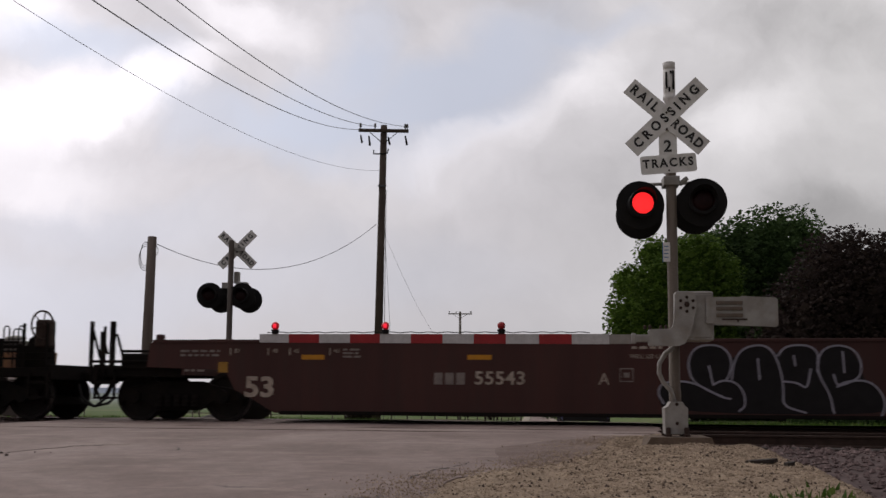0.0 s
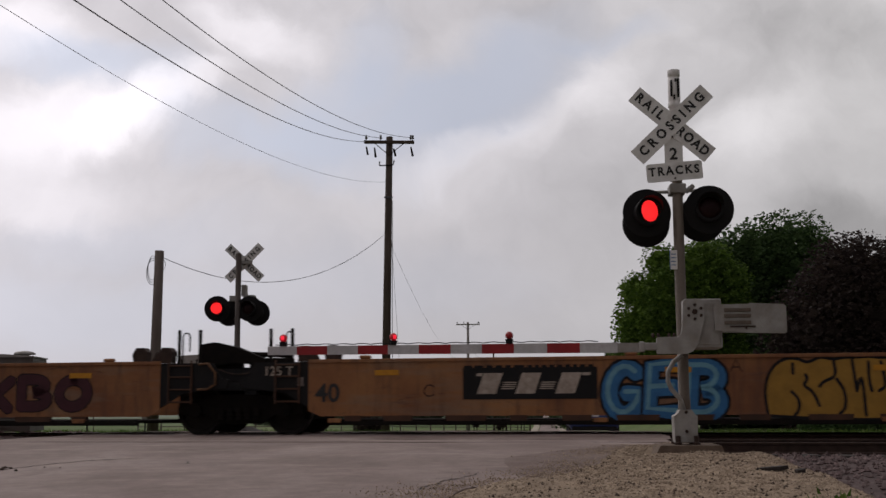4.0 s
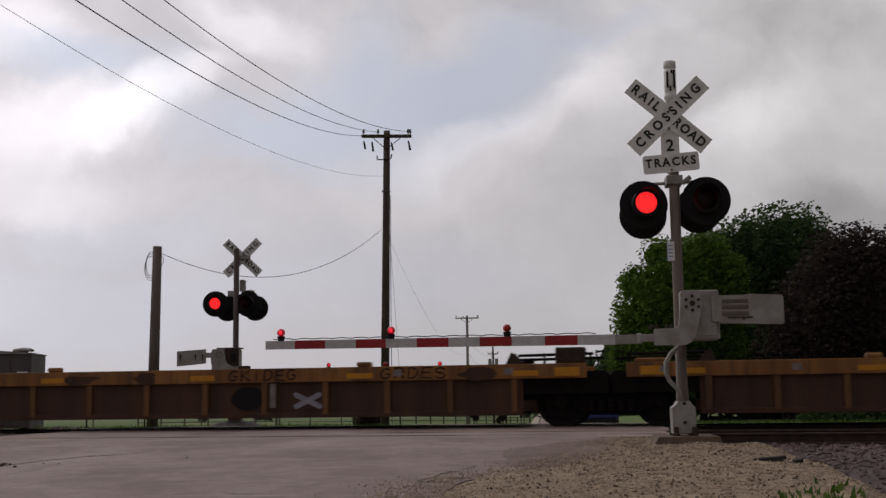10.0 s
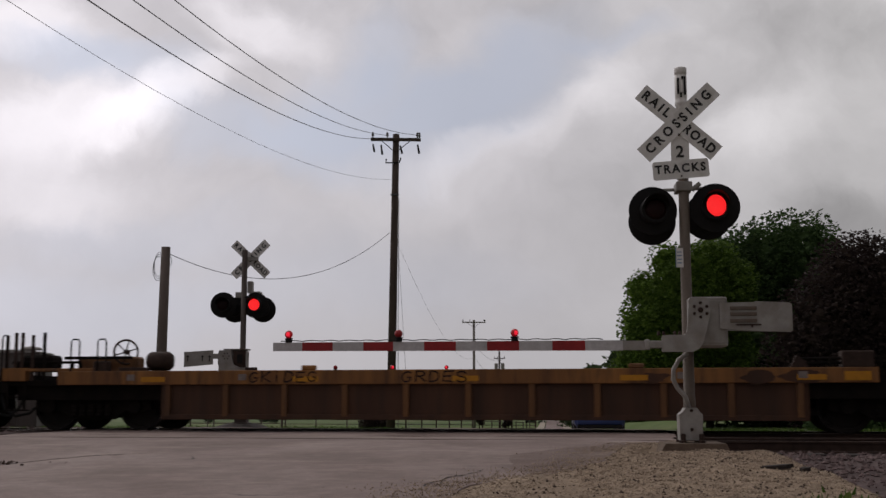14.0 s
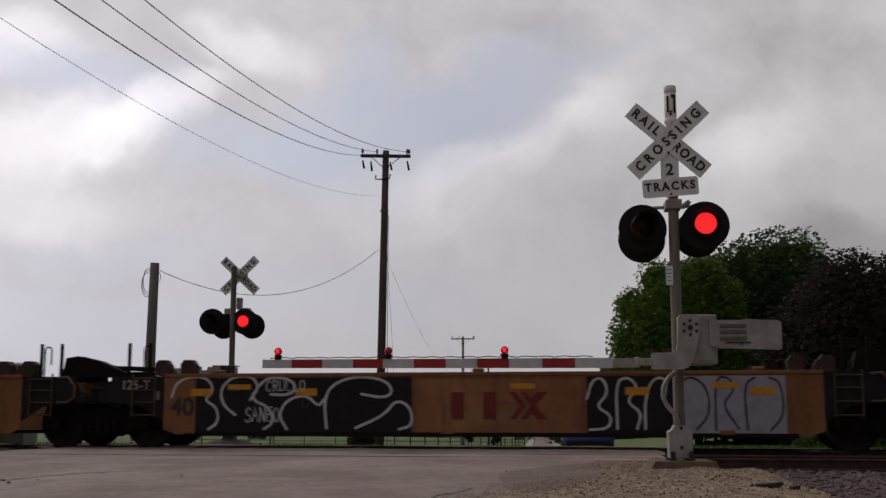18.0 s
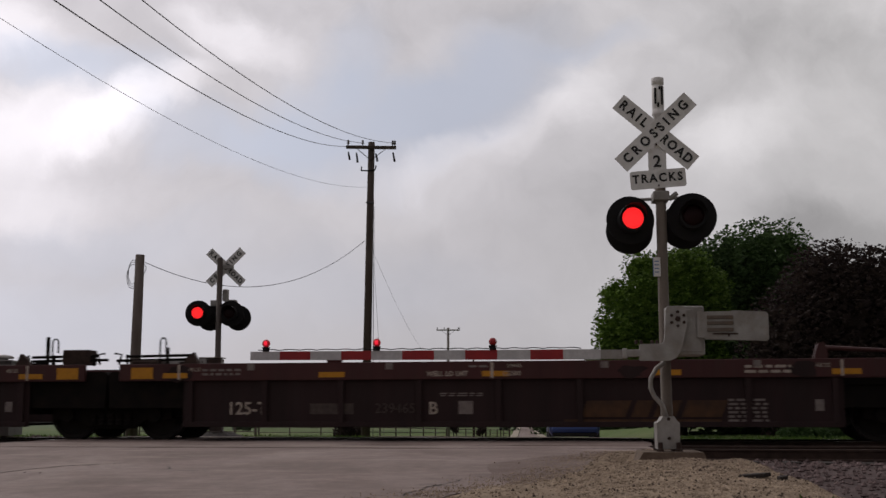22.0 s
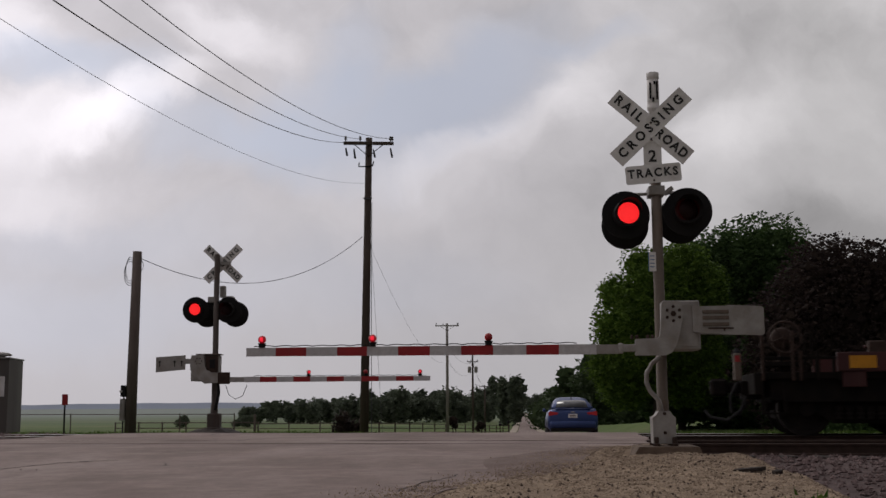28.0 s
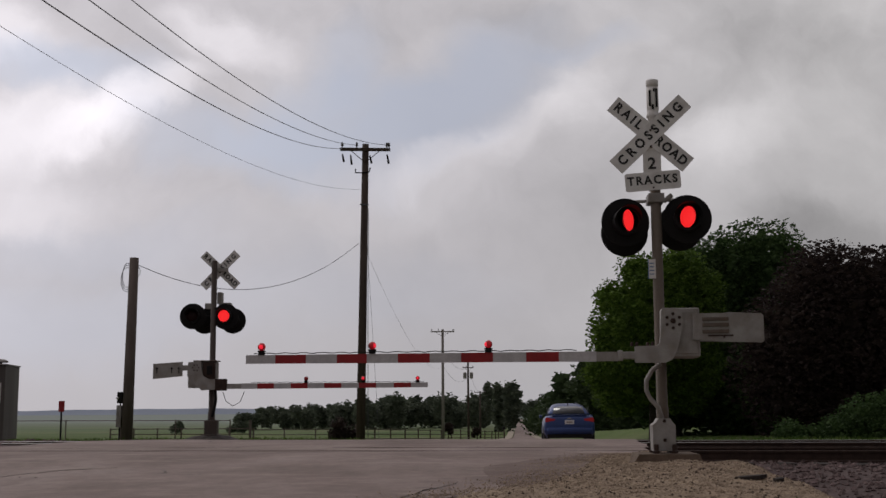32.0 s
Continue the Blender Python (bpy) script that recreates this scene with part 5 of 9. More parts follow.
hut()
mk = empty("marker_post", pose(-8.91, 28.0, -0.03), "short black post with a small red marker", "marker post")
part("post", tube(B(), (0, 0, -0.1), (0, 0, 0.72), 0.022, None, 8), M["black"], mk)
part("marker", boxb(-0.065, 0.065, -0.03, 0.03, 0.66, 0.92, 0.008), M["redarm"], mk, "small red marker box")


def rail_fence(x0, y0, x1, y1, n, h, rails, label, mat, r=0.03, name="fence"):
    z0 = lie((x0 + x1) / 2, (y0 + y1) / 2) - 0.1
    f = empty(name, pose(0, 0, 0), label, "fence", group="field fences")
    bm0 = tube(B(), (0, 0, -0.2), (0, 0, h + 0.05), r * 1.35, None, 7)
    me = bpy.data.meshes.new("post")
    bm0.to_mesh(me)
    bm0.free()
    me.materials.append(mat)
    for i in range(n + 1):
        k = i / n
        x, y = x0 + (x1 - x0) * k, y0 + (y1 - y0) * k
        o = new("post", me)
        o.parent = f
        o.matrix_basis = pose(x, y, lie(x, y) - 0.1)
    for q in rails:
        pts = []
        for i in range(n + 1):
            k = i / n
            x, y = x0 + (x1 - x0) * k, y0 + (y1 - y0) * k
            pts.append((x, y, lie(x, y) - 0.1 + h * q))
        part("rail", path_tube(B(), pts, r * 0.8, 6), mat, f)
    return f


rail_fence(-27.5, 100, -15.0, 98, 6, 1.25, (0.98, 0.62, 0.3), "grey pipe fence along the field", M["greywood"], 0.05)
rail_fence(-21.6, 60, -10.4, 60, 4, 1.25, (1.0,), "single sagging rail on thin grey posts", M["greywood"], 0.024)
rail_fence(-15.0, 98, -7.0, 96, 3, 1.2, (0.95, 0.6, 0.28), "grey pipe gate closing the field", M["greywood"], 0.04, "gate")
rail_fence(-6.2, 96, 10.5, 170, 14, 1.25, (0.95, 0.62, 0.3), "thin wire fence on wooden posts beside the road", M["wood"], 0.05)
for x, y, h, w in ((-15.2, 97.5, 1.9, 0.2), (-7.6, 96.5, 2.1, 0.45), (-6.3, 96.0, 1.5, 0.2)):
    z = lie(x, y) - 0.1
    p = ob_from("gate_post", boxb(-w / 2, w / 2, -w / 2, w / 2, -0.2, h, 0.03), M["greywood"])
    p.matrix_world = pose(x, y, z)
    tagged(p, "stout weathered wooden gate post at the field", "gate post", group="gate posts")


# ---------------------------------------------------------------- car
def car():
    c = empty("car", pose(4.80, 41.0, lie(4.8, 42) + 0.012, 0, 0, -4.06), "blue sedan seen from behind, brake lamps lit, stopped on the road", "car")
    L = 4.6

    def ring(bm, y, w, zb, zt, tuck, crown):
        pts = ((-w * 0.86, zb), (-w, zb + 0.18), (-w * 1.0, zb + (zt - zb) * 0.6), (-w * (1 - tuck), zt - 0.03), (-w * 0.55, zt + crown * 0.7), (0, zt + crown),
               (w * 0.55, zt + crown * 0.7), (w * (1 - tuck), zt - 0.03), (w * 1.0, zb + (zt - zb) * 0.6), (w, zb + 0.18), (w * 0.86, zb))
        return [bm.verts.new((x, y, z)) for x, z in pts]

    def loft(rings, bm):
        n = len(rings[0])
        for a, b in zip(rings, rings[1:]):
            for i in range(n):
                j = (i + 1) % n
                bm.faces.new((a[i], a[j], b[j], b[i]))
        bm.faces.new(rings[0])
        bm.faces.new(rings[-1][::-1])
        bmesh.ops.recalc_face_normals(bm, faces=bm.faces)
        return bm
    bm = B()
    body = [ring(bm, *s) for s in ((0.0, 0.80, 0.42, 0.86, 0.10, 0.02), (0.05, 0.86, 0.30, 0.98, 0.08, 0.02), (0.18, 0.89, 0.24, 1.03, 0.08, 0.02), (0.75, 0.90, 0.22, 1.0, 0.06, 0.02), (1.4, 0.90, 0.20, 0.95, 0.05, 0.01),
                                   (3.1, 0.90, 0.20, 0.93, 0.05, 0.01), (3.8, 0.88, 0.22, 0.88, 0.09, 0.02), (4.4, 0.82, 0.26, 0.76, 0.14, 0.02), (4.6, 0.68, 0.34, 0.62, 0.2, 0.01))]
    body_ob = part("body", loft(body, bm), M["blue"], c, "glossy blue bodywork", True)
    bm = B()
    loft([ring(bm, *s) for s in ((0.62, 0.74, 0.90, 1.0, 0.05, 0.0), (1.05, 0.70, 0.92, 1.30, 0.16, 0.03), (1.35, 0.68, 0.92, 1.40, 0.2, 0.035), (2.2, 0.68, 0.92, 1.42, 0.2, 0.035), (2.75, 0.70, 0.92, 1.34, 0.18, 0.03), (3.35, 0.74, 0.88, 0.93, 0.05, 0.0))], bm)
    part("roof", bm, M["blue"], c, "", True)
    bm = B()
    prism(bm, ((-0.60, 1.01), (0.60, 1.01), (0.50, 1.31), (0.3, 1.345), (-0.3, 1.345), (-0.50, 1.31)), "y", 0.0, 0.012)
    for v in bm.verts:
        v.co.y += 0.60 + (v.co.z - 0.99) * 1.28 - 0.03
    part("rear_window", bm, M["glass"], c, "raked dark rear window", True)
    for sx in (-1, 1):
        bm = B()
        prism(bm, ((0.95, 0.98), (1.4, 1.30), (2.6, 1.30), (3.1, 0.98)), "x", sx * 0.735 - 0.004, sx * 0.735 + 0.004)
        part("side_window", bm, M["glass"], c)
        bm = B()
        prism(bm, ((sx * 0.52, 0.85), (sx * 0.84, 0.79), (sx * 0.86, 0.90), (sx * 0.80, 0.95), (sx * 0.50, 0.90)), "y", -0.012, 0.09)
        part("tail_lamp", bm, M["tail"], c, "lit red tail lamp")
        part("wing_mirror", lathe(B(), ((0.02, -0.06), (0.06, -0.04), (0.065, 0.03), (0.02, 0.06)), "y", 10, (sx * 0.94, 3.0, 0.97)), M["blue"], c, "", True)
        for y in (0.85, 3.6):
            w = part("wheel", lathe(B(), ((0.2, -0.1), (0.30, -0.105), (0.325, -0.06), (0.325, 0.06), (0.30, 0.105), (0.2, 0.1)), "x", 22, (sx * 0.80, y, 0.325)), M["rubber"], c, "black tyre")
            part("rim", lathe(B(), ((0.02, -0.09), (0.2, -0.098), (0.2, 0.098), (0.02, 0.09)), "x", 16, (sx * 0.80, y, 0.325)), M["galv"], w)
    part("bumper", boxb(-0.80, 0.80, -0.05, 0.15, 0.36, 0.62, 0.05), M["blue"], c, "", True)
    part("bumper_skirt", boxb(-0.78, 0.78, -0.04, 0.12, 0.24, 0.37, 0.02), M["black"], c, "black lower bumper")
    plate = part("number_plate", boxb(-0.16, 0.16, -0.018, -0.004, 0.72, 0.86), M["white"], c, "pale number plate with a plain bar")
    part("plate_bar", boxb(-0.11, 0.11, -0.022, -0.0185, 0.77, 0.81), M["dim"], plate)
    part("badge", boxb(-0.07, 0.07, -0.012, 0.04, 0.90, 0.94, 0.01), M["galv"], c)
    part("boot_lip", boxb(-0.62, 0.62, 0.03, 0.15, 1.015, 1.045, 0.012), M["blue"], c, "", True)
    part("roof_fin", prism(B(), ((1.05, 1.36), (1.30, 1.44), (1.22, 1.50), (1.12, 1.40)), "x", -0.015, 0.015), M["black"], c, "small roof aerial fin")


car()


# ---------------------------------------------------------------- trees
def leaf_cloud(lobes, n, size, seed, shell=0.45, flat=0.6):
    """Folded leaf clumps spread over lobes, with gaps between them."""
    rng = random.Random(seed)
    verts, faces = [], []
    vols = [r[0] * r[1] * r[2] for _, r in lobes]
    tot = sum(vols)
    for (c, r), v in zip(lobes, vols):
        for _ in range(int(n * v / tot)):
            while True:
                d = Vector((rng.uniform(-1, 1), rng.uniform(-1, 1), rng.uniform(-1, 1)))
                if 0.05 < d.length < 1:
                    break
            d.normalize()
            bump = 1.0 + 0.15 * noise.noise(Vector(c) * 0.7 + d * 2.3) + 0.09 * noise.noise(Vector(c) + d * 6.0)
            k = (1 - shell * rng.random() ** 1.6) * bump
            p = Vector((c[0] + d.x * r[0] * k, c[1] + d.y * r[1] * k, c[2] + d.z * r[2] * k))
            a = rng.uniform(0, 6.28)
            u = Vector((math.cos(a), math.sin(a), rng.uniform(-flat, flat))).normalized()
            w = u.cross(Vector((rng.uniform(-1, 1), rng.uniform(-1, 1), rng.uniform(0.1, 1))).normalized())
            if w.length < 0.1:
                continue
            w.normalize()
            nrm = u.cross(w)
            s = size * rng.uniform(0.55, 1.35)
            i = len(verts)
            verts += [tuple(p - u * s), tuple(p + w * s * 0.55 + nrm * s * 0.25), tuple(p + u * s), tuple(p - w * s * 0.55 + nrm * s * 0.25)]
            faces += [(i, i + 1, i + 2), (i, i + 2, i + 3)]
    # darker filling of the inside, larger clumps
    for (c, r), v in zip(lobes, vols):
        for _ in range(int(n * 0.16 * v / tot)):
            d = Vector((rng.gauss(0, 1), rng.gauss(0, 1), rng.gauss(0, 1))).normalized() * rng.uniform(0.1, 0.74)
            p = Vector((c[0] + d.x * r[0], c[1] + d.y * r[1], c[2] + d.z * r[2]))
            a = rng.uniform(0, 6.28)
            u = Vector((math.cos(a), math.sin(a) * 0.4, rng.uniform(-0.6, 0.6))).normalized()
            w = u.cross(Vector((0.2 * rng.uniform(-1, 1), 1, rng.uniform(-0.3, 0.3)))).normalized()
            s = size * rng.uniform(1.6, 3.2)
            i = len(verts)
            verts += [tuple(p - u * s), tuple(p + w * s * 0.7), tuple(p + u * s), tuple(p - w * s * 0.7)]
            faces += [(i, i + 1, i + 2), (i, i + 2, i + 3)]
    return verts, faces


def tree(name, x, y, lobes, n, size, mat, label, trunk_h, trunk_r, seed, limbs=6):
    z = lerp_table(across(x, y), FALL) - 0.12
    t = empty(name, pose(x, y, z), label, "tree" if "bush" not in name else "bush", group="trees" if "bush" not in name else "bushes")
    rng = random.Random(seed)
    bm = B()
    if trunk_h:
        tube(bm, (0, 0, -0.3), (0.05, 0, trunk_h * 0.5), trunk_r * 1.25, trunk_r, 10)
        tube(bm, (0.05, 0, trunk_h * 0.5), (0.0, 0.1, trunk_h), trunk_r, trunk_r * 0.7, 10)
    for _ in range(limbs):
        c, r = rng.choice(lobes)
        e = Vector(c) + Vector((rng.uniform(-0.4, 0.4) * r[0], rng.uniform(-0.4, 0.4) * r[1], rng.uniform(-0.2, 0.5) * r[2]))
        b = Vector((0, 0, trunk_h * rng.uniform(0.6, 1.0)))
        m = b.lerp(e, 0.5) + Vector((0, 0, 0.3))
        tube(bm, b, m, trunk_r * 0.5 + 0.01, trunk_r * 0.3 + 0.008, 6)
        tube(bm, m, e, trunk_r * 0.3 + 0.008, 0.015, 6)
    part("trunk", bm, M["bark"], t, "dark trunk and limbs")
    v, f = leaf_cloud(lobes, n, size, seed)
    me = bpy.data.meshes.new("crown")
    me.from_pydata(v, [], f)
    me.materials.append(mat)
    o = new("crown", me)
    o.parent = t
    return t


tree("maple_tree", 10.4, 55, [((-0.2, 0, 5.3), (2.6, 2.6, 3.0)), ((-1.3, -0.5, 3.8), (1.9, 2.0, 2.4)), ((1.4, 0.3, 4.1), (2.1, 2.2, 2.8)), ((0.6, -0.3, 7.3), (1.8, 1.8, 1.9)), ((-1.7, -0.3, 2.7), (1.3, 1.5, 1.4)), ((1.9, 0.2, 6.2), (1.8, 2.0, 2.2)), ((1.5, 0.4, 8.2), (1.5, 1.5, 1.3)), ((-2.2, -0.4, 5.1), (1.0, 1.0, 0.9)), ((-1.8, 0, 6.9), (1.0, 0.9, 1.0)), ((-2.6, -0.2, 3.3), (0.9, 0.9, 0.8)), ((-0.6, 0.1, 8.4), (1.0, 0.9, 0.9)), ((2.7, 0.2, 7.4), (1.1, 1.1, 1.1))],
     48000, 0.09, M["maple"], "bright green maple with a full crown down to the lawn", 3.0, 0.22, 3)
tree("shade_tree", 18.0, 64, [((0.5, 0, 9.4), (2.2, 2.2, 3.1)), ((2.0, 0, 9.5), (1.35, 1.4, 2.75)), ((-1.4, 0, 9.2), (2.1, 2.2, 2.95)), ((-3.2, 0, 8.3), (2.1, 2.2, 3.2)), ((-4.4, 0, 5.4), (2.2, 2.6, 3.4)), ((2.2, 0, 6.0), (2.6, 2.8, 3.4)), ((3.0, 0, 3.5), (3.4, 3, 3.2)), ((-1.0, 0.3, 5.0), (3.0, 2.6, 3.6)), ((4.2, 0.5, 6.6), (1.6, 2.0, 2.0))],
     46000, 0.125, M["deepgreen"], "tall dark green shade tree with a rounded crown", 4.0, 0.35, 5)
tree("purple_tree", 18.2, 50, [((0, 0, 4.8), (4.0, 3.2, 4.0)), ((-2.8, -0.2, 3.6), (2.6, 2.6, 3.4)), ((3.4, 0, 4.6), (3.4, 3.0, 3.6)), ((-0.6, -0.4, 2.4), (3.4, 2.6, 2.4)), ((4.8, 0, 3.0), (2.8, 2.6, 3.0)), ((-1.2, 0, 6.9), (2.0, 2.2, 1.9)), ((1.6, 0, 6.7), (2.2, 2.2, 2.0))],
     44000, 0.105, M["purple"], "dense purple-leaved tree, almost black against the light", 2.5, 0.3, 7)
tree("purple_tree", 28.0, 52, [((0, 0, 4.8), (4.2, 3.4, 4.0)), ((-2.8, 0, 3.6), (3.0, 2.6, 3.6)), ((2.6, 0, 4.0), (3.4, 3.0, 3.8)), ((-0.6, 0, 7.0), (2.4, 2.4, 1.9))],
     12000, 0.2, M["purple"], "dark purple-leaved tree behind the tracks", 2.5, 0.3, 8)
tree("shade_tree", 12.6, 60, [((0, 0, 4.0), (3.2, 3, 3.4)), ((2.4, 0, 2.6), (3.0, 2.6, 2.8)), ((-1.6, 0, 3.6), (2.0, 2.4, 2.3)), ((4.2, 0, 1.8), (3.0, 2.4, 2.2))],
     12000, 0.2, M["deepgreen"], "dark green tree filling the gap between the larger ones", 2.0, 0.2, 9)
tree("bush", 16.6, 43.5, [((0, 0, 0.9), (1.5, 1.2, 1.1)), ((1.3, 0.2, 1.1), (1.4, 1.2, 1.2)), ((-1.2, 0, 0.5), (1.1, 1.0, 0.8)), ((2.7, 0.1, 0.9), (1.3, 1.1, 1.1))],
     7500, 0.085, M["deepgreen"], "green shrub at the tree's foot", 0.0, 0.05, 21, 5)
tree("bush", 13.2, 43.0, [((0, 0, 0.35), (0.7, 0.6, 0.7)), ((0.9, 0.1, 0.3), (0.5, 0.5, 0.55))], 1100, 0.08, M["deepgreen"], "small green shrub under the trees", 0.0, 0.04, 22, 3)
tree("bush", -3.75, 46.5, [((0, 0, 0.5), (0.4, 0.4, 0.75)), ((0.45, 0, 0.4), (0.3, 0.3, 0.6))], 700, 0.07, M["purple"], "dark brownish shrub at the foot of the pole", 0.0, 0.04, 23, 3)
tree("bush", 1.55, 116, [((0, 0, 1.45), (0.55, 0.5, 0.5)), ((0.2, 0, 1.1), (0.35, 0.3, 0.4))], 350, 0.11, M["purple"], "small round red-brown shrub on a bare stem", 1.1, 0.05, 24, 3)
tree("bush", 4.4, 116, [((0, 0, 1.1), (0.45, 0.4, 0.4)), ((-0.3, 0, 0.8), (0.3, 0.3, 0.35))], 260, 0.11, M["purple"], "low red-brown shrub beside the road fence", 0.8, 0.05, 25, 3)
for x, y, h in ((8.1, 150, 1.36), (9.8, 160, 1.75)):
    box_on_post = empty("mailbox", pose(x, y, lie(x, y) - 0.05), "small black mailbox on a post beside the country road", "mailbox", group="mailboxes")
    part("post", boxb(-0.06, 0.06, -0.06, 0.06, -0.2, h - 0.3), M["wood"], box_on_post)
    part("box", boxb(-0.17, 0.17, -0.28, 0.28, h - 0.3, h, 0.06), M["black"], box_on_post)


def woods(name, trees, seed, label, mat, size=0.6):
    """A row of far trees, too far off to count."""
    rng = random.Random(seed)
    V, F = [], []
    for x, y, h, w in trees:
        z = lie(x, y) - 0.3
        lobes = [((x + rng.uniform(-0.25, 0.25) * w, y, z + h * 0.58), (w * 0.42, w * 0.4, h * 0.42)), ((x + rng.uniform(-0.5, 0.5) * w, y, z + h * 0.38), (w * 0.46, w * 0.4, h * 0.38)), ((x + rng.uniform(-0.35, 0.35) * w, y, z + h * 0.78), (w * 0.26, w * 0.26, h * 0.24))]
        v, f = leaf_cloud(lobes, int(330 + 60 * w), size * (0.6 + h * 0.05), rng.random(), 0.6)
        k = len(V)
        V += v
        F += [tuple(i + k for i in q) for q in f]
    me = bpy.data.meshes.new(name)
    me.from_pydata(V, [], F)
    me.materials.append(mat)
    return tagged(new(name, me), label, "trees", kind="stuff")


rng = random.Random(42)
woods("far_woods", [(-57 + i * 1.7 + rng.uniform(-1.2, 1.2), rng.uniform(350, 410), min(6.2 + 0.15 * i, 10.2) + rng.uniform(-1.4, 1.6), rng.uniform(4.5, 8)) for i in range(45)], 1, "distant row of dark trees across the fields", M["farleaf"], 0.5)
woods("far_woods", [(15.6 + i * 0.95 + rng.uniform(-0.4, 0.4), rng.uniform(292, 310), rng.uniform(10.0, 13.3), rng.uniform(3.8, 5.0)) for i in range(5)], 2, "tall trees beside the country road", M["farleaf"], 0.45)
woods("roadside_woods", [(0.0735 * yy + 6.7 + rng.uniform(0, 2.0) + 0.012 * (300 - yy), yy, 9.0 + rng.uniform(-1.0, 1.4), rng.uniform(6, 8)) for yy in range(154, 310, 14)], 3, "dark grove beside the country road", M["midleaf"], 0.42)
woods("roadside_woods", [(0.0735 * yy + 13 + rng.uniform(0, 5), yy, 7.0 + rng.uniform(-1.0, 1.4), rng.uniform(6, 8)) for yy in range(134, 240, 14)], 8, "dark grove behind the lawn", M["midleaf"], 0.42)
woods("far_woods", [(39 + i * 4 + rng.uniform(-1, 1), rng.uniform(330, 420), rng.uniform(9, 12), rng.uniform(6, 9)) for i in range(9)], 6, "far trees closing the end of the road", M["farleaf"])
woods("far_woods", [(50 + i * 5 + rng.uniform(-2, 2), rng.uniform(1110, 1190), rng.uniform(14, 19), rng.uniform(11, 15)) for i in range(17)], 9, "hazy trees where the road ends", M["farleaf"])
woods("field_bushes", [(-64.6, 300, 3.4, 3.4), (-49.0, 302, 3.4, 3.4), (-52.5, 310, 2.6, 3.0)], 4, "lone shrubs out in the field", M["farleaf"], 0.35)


def hills():
    rng = random.Random(5)
    bm = B()
    prev = None
    for i in range(121):
        x = -2600 + i * 44
        h = -6 + 14 + 9 * noise.noise(Vector((x * 0.0016, 0.3, 0))) + 2.5 * noise.noise(Vector((x * 0.011, 1.3, 0)))
        a, b = bm.verts.new((x, 4200, -16)), bm.verts.new((x, 4320, h))
        c = bm.verts.new((x, 4460, -16))
        if prev:
            bm.faces.new((prev[0], a, b, prev[1]))
            bm.faces.new((prev[1], b, c, prev[2]))
        prev = (a, b, c)
    return tagged(ob_from("far_hills", bm, M["haze"]), "low hazy blue hills on the horizon", "hills", kind="structure")


hills()


def grass(name, n, place, h, seed, label):
    rng = random.Random(seed)
    V, F = [], []
    for _ in range(n):
        x, y, z = place(rng)
        a = rng.random() * 6.28
        s = h * rng.uniform(0.4, 1.3)
        w = 0.012 + 0.02 * rng.random()
        k = len(V)
        dx, dy = math.cos(a) * w, math.sin(a) * w
        lx, ly = rng.uniform(-0.5, 0.5) * s, rng.uniform(-0.5, 0.5) * s
        V += [(x - dx, y - dy, z), (x + dx, y + dy, z), (x + lx * 0.4 + dx * 0.6, y + ly * 0.4 + dy * 0.6, z + s * 0.6), (x + lx, y + ly, z + s)]
        F += [(k, k + 1, k + 2), (k, k + 2, k + 3)]
    me = bpy.data.meshes.new(name)
    me.from_pydata(V, [], F)
    me.materials.append(M["grass"])
    return tagged(new(name, me), label, "grass", kind="stuff")


def lawn(rng):
    y = rng.uniform(29.5, 44)
    x = rng.uniform(6.5, 17) * y / 32
    return (x, y, rough_lie(x, y))


def verge(rng):
    y = rng.uniform(29.5, 42)
    x = -rng.uniform(1.6, 13) * y / 34
    if x > ledge_at(y) - 0.2:
        x = ledge_at(y) - rng.random() * 2
    return (x, y, rough_lie(x, y))


grass("lawn_grass", 9000, lawn, 0.16, 31, "long green grass behind the tracks")
grass("verge_grass", 7000, verge, 0.16, 32, "rough green grass at the field edge")


def tuft(rng):
    cx, cy = rng.choice(((2.75, 8.9), (2.95, 9.1), (2.6, 8.6)))
    x, y = cx + rng.gauss(0, 0.16), cy + rng.gauss(0, 0.16)
    return (x, y, heap(x, y))


for x, y, w, d, a in ((3.02, 11.2, 0.30, 0.10, -28), (3.22, 11.0, 0.12, 0.06, 30)):
    o = ob_from("bark_piece", prism(B(), ((-w / 2, -d / 2), (w * 0.3, -d * 0.6), (w / 2, 0.0), (w * 0.2, d / 2), (-w * 0.4, d * 0.4)), "z", 0.0, 0.035), M["tie"])
    o.matrix_world = pose(x, y, heap(x, y) + 0.0, 4, -6, a)
    tagged(o, "dark splintered piece of wood on the gravel", "wood scrap", group="wood scraps")
grass("gravel_grass", 70, tuft, 0.06, 33, "thin grass growing through the gravel")


# ---------------------------------------------------------------- the train
def run_of(t):
    """Metres the train has gone after t seconds."""
    return 0.18 + 12.6596 * t + 0.012832 * t * t - 0.000456 * t ** 3


def train_pose(c, t):
    p = on_track(c + run_of(t))
    return pose(p.x, p.y, 0, 0, 0, -9.5)


def train_rows(c):
    return [(float(t), train_pose(c, t)) for t in range(0, 33, 2)]


YN = -1.50  # near side of the cars
WHEEL_ME = {}


